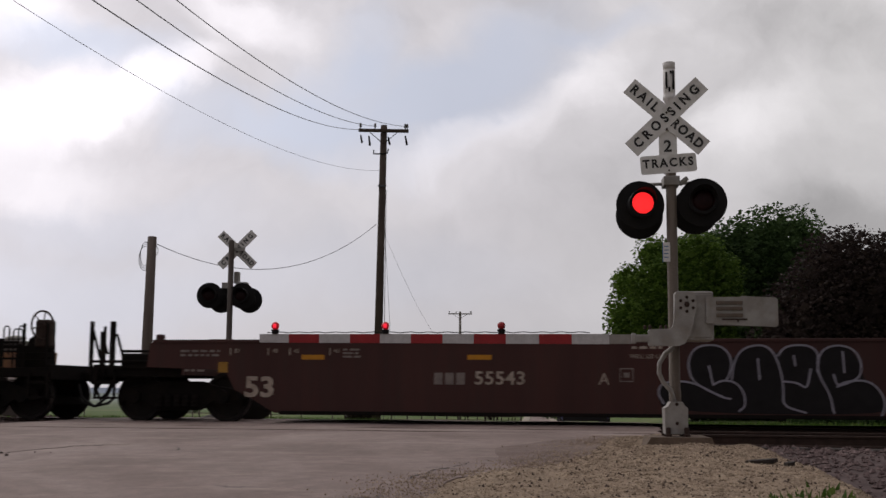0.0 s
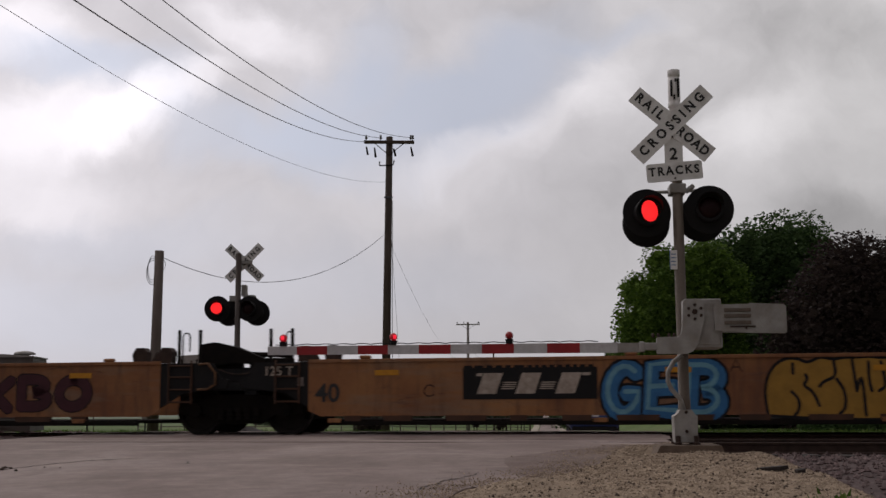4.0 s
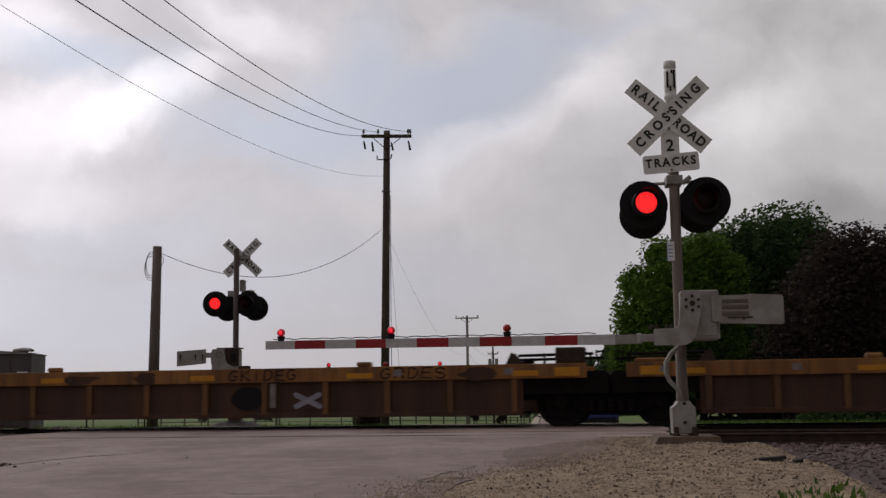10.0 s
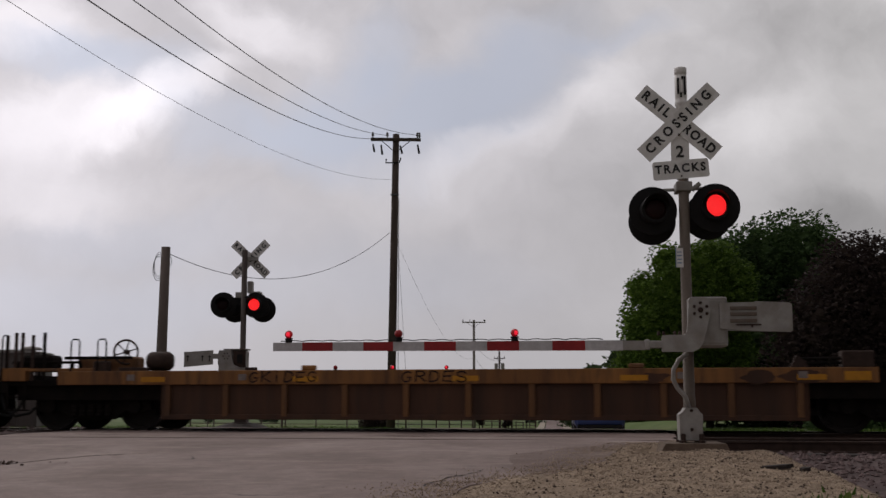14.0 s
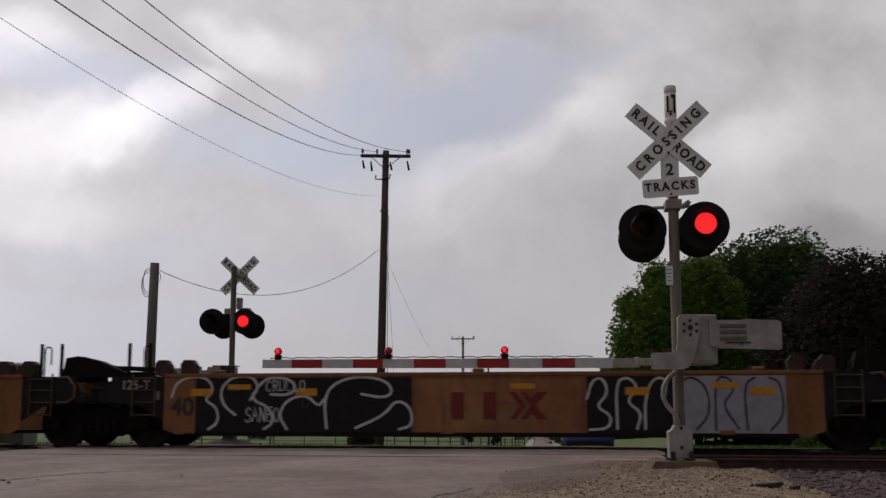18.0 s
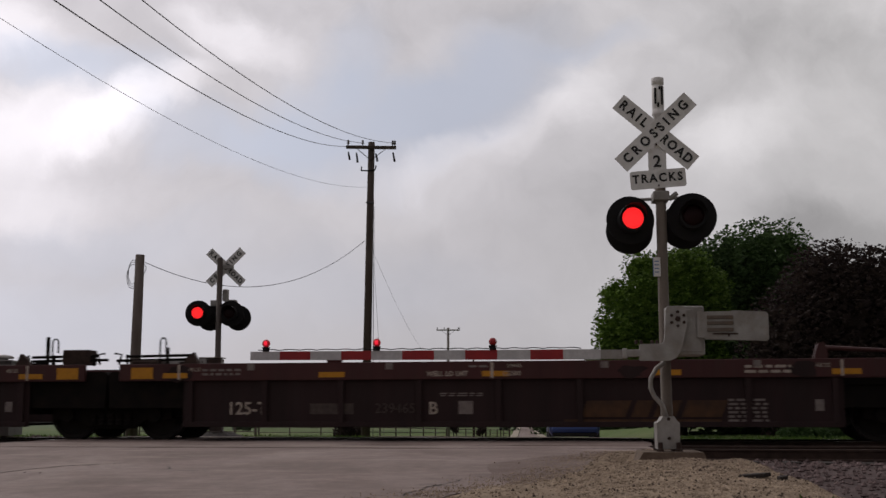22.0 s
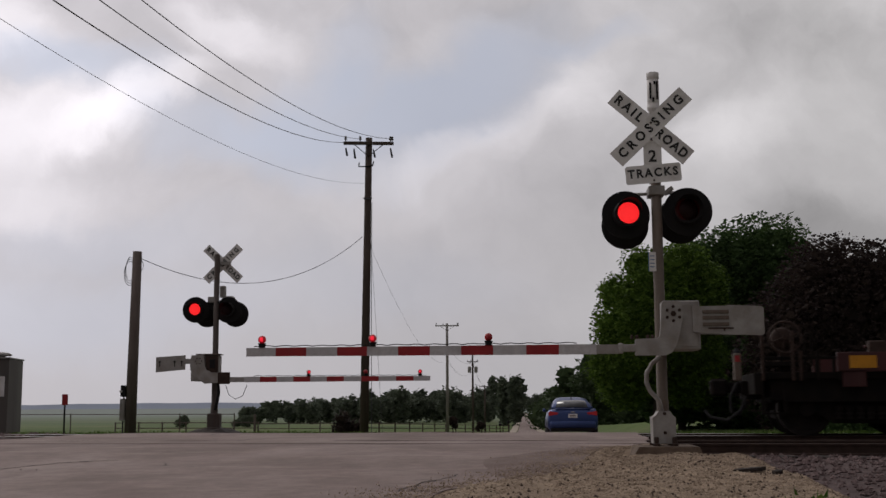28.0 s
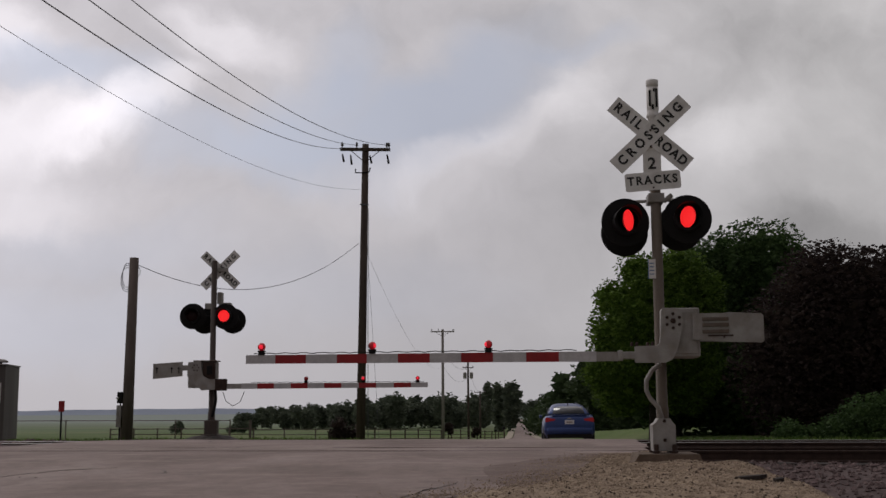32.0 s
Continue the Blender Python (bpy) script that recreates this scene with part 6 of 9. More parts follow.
def wheel_mesh():
    if "w" not in WHEEL_ME:
        bm = lathe(B(), ((0.06, -0.10), (0.13, -0.10), (0.14, -0.04), (0.38, -0.02), (0.40, -0.055), (0.475, -0.055), (0.48, 0.05), (0.51, 0.06), (0.51, 0.085), (0.36, 0.085), (0.13, 0.03), (0.06, 0.03)), "y", 30)
        me = bpy.data.meshes.new("wheel")
        for f in bm.faces:
            f.material_index = 1 if f.calc_center_median().xz.length > 0.43 and abs(f.calc_center_median().y) < 0.05 and f.calc_center_median().y > -0.05 else 0
        bm.to_mesh(me)
        bm.free()
        me.materials.append(M["wheel"])
        me.materials.append(M["tread"])
        WHEEL_ME["w"] = me
        # cast side frame of the truck
        bm = B()
        prism(bm, ((-1.25, 0.42), (-1.22, 0.62), (-0.75, 0.70), (-0.5, 0.78), (0.5, 0.78), (0.75, 0.70), (1.22, 0.62), (1.25, 0.42), (1.0, 0.36), (0.72, 0.40), (0.45, 0.22), (-0.45, 0.22), (-0.72, 0.40), (-1.0, 0.36)), "y", -1.12, -1.0)
        for x in (-0.36, -0.18, 0.0, 0.18, 0.36):
            lathe(bm, ((0.07, 0.28), (0.085, 0.30), (0.07, 0.34), (0.085, 0.38), (0.07, 0.42), (0.085, 0.46), (0.07, 0.52)), "z", 8, (x, -1.15, 0))
        for x in (-0.915, 0.915):
            lathe(bm, ((0.14, -1.20), (0.15, -1.12)), "y", 12, (x, 0, 0.48))
        me = bpy.data.meshes.new("side_frame")
        bm.to_mesh(me)
        bm.free()
        me.materials.append(M["grime"])
        WHEEL_ME["f"] = me
        bm = B()
        box(bm, -0.22, 0.22, -1.0, 1.0, 0.42, 0.72)
        for x in (-0.915, 0.915):
            tube(bm, (x, -1.0, 0.48), (x, 1.0, 0.48), 0.085)
        box(bm, -1.35, -1.25, -0.9, 0.9, 0.3, 0.45)
        box(bm, 1.25, 1.35, -0.9, 0.9, 0.3, 0.45)
        me = bpy.data.meshes.new("bolster")
        bm.to_mesh(me)
        bm.free()
        me.materials.append(M["grime"])
        WHEEL_ME["b"] = me
    return WHEEL_ME


def truck(u, x):
    w = wheel_mesh()
    b = new("truck", w["b"])
    b.parent = u
    b.matrix_basis = pose(x, 0, 0)
    b["label"] = "grimy black two-axle truck"
    for y in (0, 1):
        f = new("side_frame", w["f"])
        f.parent = b
        f.matrix_basis = pose(0, 0, 0, 0, 0, 180 * y)
    for wx in (-0.915, 0.915):
        for y in (-1, 1):
            o = new("wheel", w["w"])
            o.parent = b
            o.matrix_basis = pose(wx, y * 0.80, 0.482, 0, 0, 0 if y < 0 else 180)
    return b


def stencil(u, text, x, z, size, mat="stencil", y=None, **k):
    return words("stencil", text, size, M[mat], u, pose(x, (YN if y is None else y) - 0.008, z), **k)


def bars(u, x0, x1, z0, z1, mat="dim", rows=3, y=None, seed=0, name="small_print"):
    """Print too small to read: rows of short bars."""
    rng = random.Random(seed + int(x0 * 10))
    yy = YN if y is None else y
    bm = B()
    h = (z1 - z0) / rows
    for r in range(rows):
        x = x0
        while x < x1 - 0.02:
            w = rng.uniform(0.06, 0.2)
            box(bm, x, min(x + w, x1), yy - 0.007, yy - 0.003, z1 - (r + 0.75) * h, z1 - (r + 0.2) * h)
            x += w + 0.045
    return part(name, bm, M[mat], u, "lines of small print")


def patch(u, x0, x1, z0, z1, mat, y=None, name="paint_patch", label="", lift=0.004):
    yy = YN if y is None else y
    return part(name, boxb(x0, x1, yy - lift - 0.002, yy - lift + 0.0015, z0, z1), M[mat], u, label)


def ribbon(bm, pts, w, y, mi=0):
    """A flat brush stroke with round ends along (x, z) points."""
    pts = [Vector((p[0], p[1])) for p in pts]
    lft, rgt = [], []
    for i, p in enumerate(pts):
        d = (pts[min(i + 1, len(pts) - 1)] - pts[max(i - 1, 0)])
        d = d.normalized() if d.length > 1e-6 else Vector((1, 0))
        n = Vector((-d.y, d.x)) * w / 2
        lft.append(p + n)
        rgt.append(p - n)
    def cap(p, d):
        a0 = math.atan2(d.y, d.x)
        return [p + Vector((math.cos(a0 + t), math.sin(a0 + t))) * w / 2 for t in (radians(60), 0.0, radians(-60))]
    e = (pts[-1] - pts[-2]).normalized()
    s = (pts[0] - pts[1]).normalized()
    vl = [bm.verts.new((p.x, y, p.y)) for p in lft]
    vr = [bm.verts.new((p.x, y, p.y)) for p in rgt]
    for i in range(len(pts) - 1):
        bm.faces.new((vl[i], vl[i + 1], vr[i + 1], vr[i])).material_index = mi
    ce = [bm.verts.new((p.x, y, p.y)) for p in cap(pts[-1], e)]
    bm.faces.new([vl[-1], *ce, vr[-1]]).material_index = mi
    cs = [bm.verts.new((p.x, y, p.y)) for p in cap(pts[0], s)]
    bm.faces.new([vr[0], *cs, vl[0]]).material_index = mi


def arc(cx, cz, rx, rz, a0, a1, n=9):
    return [(cx + rx * math.cos(radians(a0 + (a1 - a0) * i / n)), cz + rz * math.sin(radians(a0 + (a1 - a0) * i / n))) for i in range(n + 1)]


STROKES = {
    "F": [[(0.15, 0.0), (0.12, 0.95)], [(0.12, 0.92), (0.9, 1.0)], [(0.14, 0.5), (0.7, 0.55)]],
    "U": [[(0.1, 1.0), (0.1, 0.4), *arc(0.5, 0.35, 0.38, 0.33, 180, 360), (0.9, 1.0)]],
    "N": [[(0.1, 0.0), (0.15, 1.0)], [(0.15, 1.0), (0.85, 0.0)], [(0.85, 0.0), (0.9, 1.0)]],
    "3": [[*arc(0.4, 0.73, 0.42, 0.27, 150, -80)], [*arc(0.42, 0.27, 0.46, 0.27, 80, -150)]],
    "E": [[(0.9, 1.0), (0.15, 0.95), (0.12, 0.05), (0.95, 0.0)], [(0.15, 0.5), (0.75, 0.52)]],
    "K": [[(0.15, 1.0), (0.15, 0.0)], [(0.9, 1.0), (0.2, 0.45), (1.0, 0.0)]],
    "S": [[*arc(0.5, 0.74, 0.38, 0.25, 20, 270)], [*arc(0.5, 0.25, 0.4, 0.25, 90, -160)]],
    "I": [[(0.5, 0.0), (0.45, 0.7)], [(0.45, 0.98), (0.46, 1.0)]],
    "O": [[*arc(0.5, 0.5, 0.42, 0.48, 90, 450, 16)]],
    "V": [[(0.05, 1.0), (0.45, 0.0), (0.9, 1.0)]],
    "X": [[(0.0, 1.0), (0.95, 0.0)], [(0.9, 1.0), (0.05, 0.0)]],
    "R": [[(0.12, 0.0), (0.12, 0.98)], [(0.12, 0.98), *arc(0.45, 0.74, 0.4, 0.24, 90, -90), (0.15, 0.5)], [(0.4, 0.48), (0.95, 0.0)]],
    "2": [[*arc(0.45, 0.72, 0.4, 0.27, 170, -30), (0.1, 0.02), (0.95, 0.02)]],
    "L": [[(0.12, 1.0), (0.12, 0.06), (0.9, 0.02)]],
    "P": [[(0.15, 0.0), (0.15, 1.0), *arc(0.5, 0.75, 0.4, 0.25, 90, -90), (0.15, 0.5)]],
    "W": [[(0.0, 1.0), (0.25, 0.0), (0.5, 0.7), (0.75, 0.0), (1.0, 1.0)]],
    "C": [[*arc(0.5, 0.5, 0.42, 0.5, 40, 320, 12)]],
    "B": [[(0.12, 0.0), (0.12, 1.0)], [(0.12, 0.98), *arc(0.45, 0.75, 0.38, 0.23, 90, -90), *arc(0.48, 0.26, 0.42, 0.25, 90, -90), (0.12, 0.02)]],
    "D": [[(0.12, 0.0), (0.12, 1.0), *arc(0.35, 0.5, 0.55, 0.5, 90, -90), (0.12, 0.0)]],
    "A": [[(0.0, 0.0), (0.45, 1.0), (0.95, 0.0)], [(0.2, 0.38), (0.75, 0.38)]],
    "T": [[(0.0, 0.97), (1.0, 1.0)], [(0.5, 0.98), (0.5, 0.0)]],
    "G": [[*arc(0.5, 0.5, 0.42, 0.48, 50, 330, 12), (0.9, 0.45), (0.55, 0.45)]],
    "H": [[(0.12, 0), (0.12, 1)], [(0.88, 0), (0.88, 1)], [(0.12, 0.5), (0.88, 0.52)]],
    "Z": [[(0.05, 0.97), (0.9, 1.0), (0.08, 0.02), (0.95, 0.0)]],
}


def sprayed(u, text, x0, x1, z0, z1, fill, outline, w=0.16, rim=0.05, lean=0.0, y=None, label="", glow=None, overlap=1.0, seed=1, shade=None):
    """Painted letters in thick strokes: an outer rim, an outline and a fill, one on the other."""
    yy = YN if y is None else y
    rng = random.Random(seed)
    step = (x1 - x0) / len(text)
    lw = step * overlap
    groups = []
    for i, ch in enumerate(text):
        if ch not in STROKES:
            continue
        dz, tilt = rng.uniform(-0.04, 0.04) * (z1 - z0), rng.uniform(-0.08, 0.08) + lean
        groups.append([[(x0 + i * step + px * lw * 0.86 + 0.07 * step + tilt * (pz - 0.5) * (z1 - z0), z0 + w / 2 + dz + pz * (z1 - z0 - w)) for px, pz in s] for s in STROKES[ch]])
    mats = [M[fill], M[outline], M[glow or outline], M[shade or fill]]
    made = None
    for k, g in enumerate(groups):
        bm = B()
        lift = 0.004 + 0.0011 * k
        for n, s in enumerate(g):
            if glow:
                ribbon(bm, s, w + 4 * rim, yy - 0.003 - 0.00005 * (k * 3 + n), 2)
            if rim:
                ribbon(bm, s, w + 2 * rim, yy - lift - 0.00004 * n, 1)
            ribbon(bm, s, w, yy - lift - 0.0004 - 0.00004 * n, 0)
            if shade:
                ribbon(bm, [(a - w * 0.12, b + w * 0.12) for a, b in s], w * 0.3, yy - lift - 0.0008 - 0.00004 * n, 3)
        face_near(bm)
        made = part("graffiti_letter", bm, mats, u, label or "spray-painted letter")
    return made


def face_near(bm):
    for f in bm.faces:
        f.normal_update()
        if f.normal.y > 0:
            f.normal_flip()


def cut_letters(u, letters, box_, fill, rim, width, label, y=None, lift=0.006, edge=None, bold=0.03):
    """Letters as closed outlines in a unit square: a wide pale rim under each, then the fill with a thin edge."""
    yy = YN if y is None else y
    x0, x1, z0, z1 = box_
    for k, loops in enumerate(letters):
        bm = B()
        for n, pts in enumerate(loops):
            line = [(x0 + p * (x1 - x0), z0 + q * (z1 - z0)) for p, q in pts]
            ring = line
            ribbon(bm, [*ring, ring[0], ring[1]], width, yy - lift - 0.0002 * k, 1)
            bm.faces.new([bm.verts.new((a, yy - lift - 0.0021 - 0.0002 * k, b)) for a, b in ring])
            if edge:
                ribbon(bm, [*ring, ring[0], ring[1]], bold, yy - lift - 0.0023 - 0.0002 * k, 2)
        face_near(bm)
        part("graffiti_letter", bm, [M[fill], M[rim], M[edge or fill]], u, label)


def bubbles(u, text, x0, x1, z0, z1, fill, line, lw=0.035, y=None, label="", back=None, inner=0.6, seed=1, patchy=None):
    """Fat rounded letters that lean on one another, each with its outline."""
    w = (x1 - x0) / len(text) * (0.34 + 0.16 * (1 - inner))
    return sprayed(u, text, x0 - w * 0.1, x1 + w * 0.1, z0, z1, fill, line, w, lw, 0.05, y, label, back, 1.12, seed, patchy)


def soften(pts, n=2):
    """Rounds the corners of a drawn line."""
    for _ in range(n):
        out = [pts[0]]
        for (a, b), (c, d) in zip(pts, pts[1:]):
            out += [(a * 0.75 + c * 0.25, b * 0.75 + d * 0.25), (a * 0.25 + c * 0.75, b * 0.25 + d * 0.75)]
        pts = out + [pts[-1]]
    return pts


def brushed(u, strokes, box_, w, mat, label, y=None, lift=0.006, fills=(), fill=None, fill2=None, rounds=2):
    """Freehand strokes given in a unit square that fills box_ = (x0, x1, z0, z1); fills are closed shapes under them."""
    yy = YN if y is None else y
    x0, x1, z0, z1 = box_
    at = lambda p: (x0 + p[0] * (x1 - x0), z0 + p[1] * (z1 - z0))
    bm = B()
    for k, f in enumerate(fills):
        pts = soften([at(p) for p in (*f, f[0])], rounds)[:-1]
        bm.faces.new([bm.verts.new((a, yy - lift + 0.002 - 0.0001 * k, b)) for a, b in pts]).material_index = 1 + k % 2
    for k, s in enumerate(strokes):
        ribbon(bm, soften([at(p) for p in s], rounds), w, yy - lift - 0.0001 * k, 0)
    for f in bm.faces:
        f.normal_update()
        if f.normal.y > 0:
            f.normal_flip()
    return part("graffiti", bm, [M[mat], M[fill or mat], M[fill2 or fill or mat]], u, label)


def blob(u, x, z, rx, rz, mat, lift=0.003, y=None, name="paint_patch", n=18, wob=0.12, seed=0):
    yy = YN if y is None else y
    bm = B()
    pts = [(x + rx * (1 + wob * noise.noise(Vector((math.cos(a) * 1.4, math.sin(a) * 1.4, seed)))) * math.cos(a), z + rz * (1 + wob * noise.noise(Vector((math.cos(a) * 1.4, math.sin(a) * 1.4, seed + 5)))) * math.sin(a)) for a in (2 * math.pi * i / n for i in range(n))]
    vs = [bm.verts.new((px, yy - lift, pz)) for px, pz in pts]
    f = bm.faces.new(vs)
    f.normal_update()
    if f.normal.y > 0:
        f.normal_flip()
    return part(name, bm, M[mat], u, "painted patch")


def slab_mark(u, x0, x1, z0, z1, mat, plate=None, lean=0.0, y=None):
    """The owner's mark as three plain blocks."""
    yy = YN if y is None else y
    if plate:
        pad = 0.10
        patch(u, x0 - 0.2, x1 + 0.18, z0 - pad, z1 + pad, plate, y, "mark_plate", "dark plate behind the owner's mark")
    w, h = x1 - x0, z1 - z0
    bm = B()

    def quad(*p):
        prism(bm, [(x0 + a * w + lean * (b - 0.5) * h, z0 + b * h) for a, b in p], "y", yy - 0.012, yy - 0.008)
    if plate:
        for a in (0.06, 0.40, 0.75):
            quad((a, 0.0), (a + 0.17, 0.0), (a + 0.17, 1.0), (a, 1.0))
        for k in range(4):
            for a in (0.26, 0.60):
                quad((a, 0.22 + 0.1 * k), (a + 0.12, 0.22 + 0.1 * k), (a + 0.12, 0.27 + 0.1 * k), (a, 0.27 + 0.1 * k))
        quad((0.0, 0.86), (0.05, 0.86), (0.05, 1.0), (0.0, 1.0))
        quad((0.93, 0.86), (1.0, 0.86), (1.0, 1.0), (0.93, 1.0))
    else:
        for a in (0.10, 0.40):
            quad((a, 0.0), (a + 0.12, 0.0), (a + 0.12, 1.0), (a, 1.0))
        for a in (0.64, 0.74):
            quad((a, 0.0), (a + 0.06, 0.0), (a + 0.16, 0.5), (a + 0.06, 1.0), (a, 1.0), (a + 0.10, 0.5))
        quad((0.88, 0.5), (1.0, 1.0), (0.90, 1.0), (0.83, 0.72))
        quad((0.88, 0.5), (0.83, 0.28), (0.90, 0.0), (1.0, 0.0))
    return part("owner_mark", bm, M[mat], u, "owner's mark in plain blocks")


def handrail(u, x, z0, z1, w=0.28, y=YN + 0.02):
    bm = B()
    path_tube(bm, [(x, y, z0), (x, y, z1 - 0.05), (x + 0.03, y, z1), (x + w - 0.03, y, z1), (x + w, y, z1 - 0.05), (x + w, y, z0 + 0.25)], 0.016, 6)
    return part("grab_rail", bm, M["grime"], u, "thin bent grab rail")


def post(u, x, z0, z1, t=0.06, mat="grime", y=YN + 0.05):
    return part("stanchion", boxb(x - t / 2, x + t / 2, y, y + t, z0, z1, 0.005), M[mat], u, "upright steel stanchion")


def brake_wheel(u, x, z, r=0.32, y=-1.2, turn=0.0, case=True):
    """turn: how far the wheel faces along the train, in degrees."""
    bm = B()
    ct, st = math.cos(radians(turn)), math.sin(radians(turn))
    path_tube(bm, [(x + r * math.cos(a) * ct, y + r * math.cos(a) * st, z + r * math.sin(a)) for a in (2 * math.pi * i / 20 for i in range(21))], 0.022, 6)
    lathe(bm, ((0.05, y - 0.03), (0.05, y + 0.1)), "y", 8, (x, 0, z))
    for k in range(6):
        a = 2 * math.pi * k / 6 + 0.3
        tube(bm, (x, y, z), (x + r * math.cos(a) * ct, y + r * math.cos(a) * st, z + r * math.sin(a)), 0.014, None, 5)
    part("brake_wheel", bm, M["rust"], u, "spoked hand brake wheel")
    if case:
        part("brake_box", boxb(x - 0.2, x + 0.12, y + 0.05, y + 0.35, z - 0.45, z + 0.12, 0.04), M["rust"], u, "brown hand brake gear case")


def cylinder_tank(u, x0, x1, z, r, mat, y=-1.1):
    bm = B()
    lathe(bm, ((0.03, x0 - 0.06), (r * 0.8, x0 - 0.03), (r, x0 + 0.03), (r, x1 - 0.03), (r * 0.8, x1 + 0.03), (0.03, x1 + 0.06)), "x", 16, (0, y, z))
    return part("air_reservoir", bm, M[mat], u, "round brake air tank", True)


def coupler(u, xe, sg):
    bm = B()
    box(bm, min(xe, xe + sg * 0.45), max(xe, xe + sg * 0.45), -0.12, 0.12, 0.78, 0.98, 0.02)
    box(bm, min(xe + sg * 0.40, xe + sg * 0.72), max(xe + sg * 0.40, xe + sg * 0.72), -0.22, 0.16, 0.72, 1.05, 0.05)
    part("coupler", bm, M["grime"], u, "heavy grimy knuckle coupler")
    bm = B()
    path_tube(bm, [(xe + sg * 0.1, -0.4, 0.72), (xe + sg * 0.2, -0.42, 0.45), (xe + sg * 0.45, -0.4, 0.27), (xe + sg * 0.75, -0.36, 0.33), (xe + sg * 0.85, -0.3, 0.45)], 0.03, 8)
    part("air_hose", bm, M["rubber"], u, "hanging black air hose")


def free_end(u, xt, sg, top, rich=True):
    """Outer end of a car beyond its body: platform, steps, rails, coupler. xt: truck centre, sg: outward."""
    a, b = sorted((xt - sg * 0.2, xt + sg * 1.62))
    part("end_platform", boxb(a, b, -1.35, 1.35, 0.86, 1.04, 0.01), M["grime"], u, "flat grimy end platform")
    a, b = sorted((xt + sg * 1.56, xt + sg * 1.66))
    part("end_sill", boxb(a, b, -1.42, 1.42, 0.80, 1.10, 0.01), M["grime"], u)
    bm = B()
    for z in (0.45, 0.75):
        a, b = sorted((xt + sg * 1.2, xt + sg * 1.62))
        box(bm, a, b, -1.46, -1.22, z - 0.02, z + 0.02)
    for x in (1.2, 1.6):
        box(bm, xt + sg * x - 0.02, xt + sg * x + 0.02, -1.46, -1.40, 0.43, 0.95)
    part("step", bm, M["grime"], u, "bent steel steps")
    coupler(u, xt + sg * 1.64, sg)
    if rich:
        for x, h in ((0.55, 1.62), (1.05, 1.92), (1.55, 1.92)):
            post(u, xt + sg * x, 1.04, h, 0.05)
        handrail(u, xt + sg * 0.85, 1.04, 1.80, 0.2 * sg)
        bm = B()
        for z in (1.2, 1.34):
            a, b = sorted((xt + sg * 0.1, xt + sg * 1.6))
            box(bm, a, b, -1.35, -1.28, z, z + 0.04)
        part("cross_rail", bm, M["grime"], u)
    else:
        post(u, xt + sg * 1.5, 1.04, 1.75, 0.05)


def joint_end(u, xt, sg, top, mat="black", text="125 T", tsize=0.24, yellow=True):
    """Inner end over a shared truck: black plates up to the gap. sg: towards the joint."""
    def X(v):
        return xt + sg * v
    bm = B()
    prism(bm, [(X(p), z) for p, z in ((-1.50, 0.52), (-1.05, 0.80), (-0.62, 0.86), (-0.16, 0.90), (-0.10, 1.06), (-0.26, 1.10), (-0.42, top - 0.03), (-1.50, top - 0.03))], "y", YN + 0.01, YN + 0.06)
    plate = part("end_plate", bm, M[mat], u, "black end plate above the shared truck")
    bm = B()
    a, b = sorted((X(-1.5), X(-0.12)))
    box(bm, a, b, YN + 0.07, -YN - 0.07, 0.86, 1.02)
    box(bm, a, b, -0.5, 0.5, 0.62, 0.9)
    part("end_deck", bm, M[mat], u)
    bm = B()
    a, b = sorted((X(-1.5), X(-0.42)))
    box(bm, a, b, -YN - 0.06, -YN - 0.01, 0.86, top - 0.03)
    part("end_plate", bm, M[mat], u)
    bm = B()
    for z in (0.64, 0.88, 1.12, 1.34):
        tube(bm, (X(-1.32), YN - 0.02, z), (X(-0.85), YN - 0.02, z), 0.018, None, 5)
    for v in (-1.32, -0.85):
        path_tube(bm, [(X(v), YN - 0.02, 0.60), (X(v), YN - 0.02, top + 0.02)], 0.02, 5)
    part("ladder", bm, M["lowpan"], u, "brown side ladder with square rungs")
    if sg > 0:
        bm = path_tube(B(), [(X(-0.70), YN - 0.03, top - 0.06), (X(-0.52), YN - 0.03, top - 0.04), (X(-0.36), YN - 0.03, top - 0.22), (X(-0.36), YN - 0.03, 0.98), (X(-0.52), YN - 0.03, 0.88), (X(-0.72), YN - 0.03, 0.88)], 0.024, 7)
        part("brake_pipe", bm, M["lowpost"], u, "bent tan brake pipe", True)
        bm = path_tube(B(), [(X(-0.42 + 0.14 * k), YN + 0.3, top - 0.14 - 0.012 * (9 - (k - 3) ** 2)) for k in range(7)], 0.016, 5)
        part("chain", bm, M["rust"], u, "slack safety chain across the gap")
    return plate


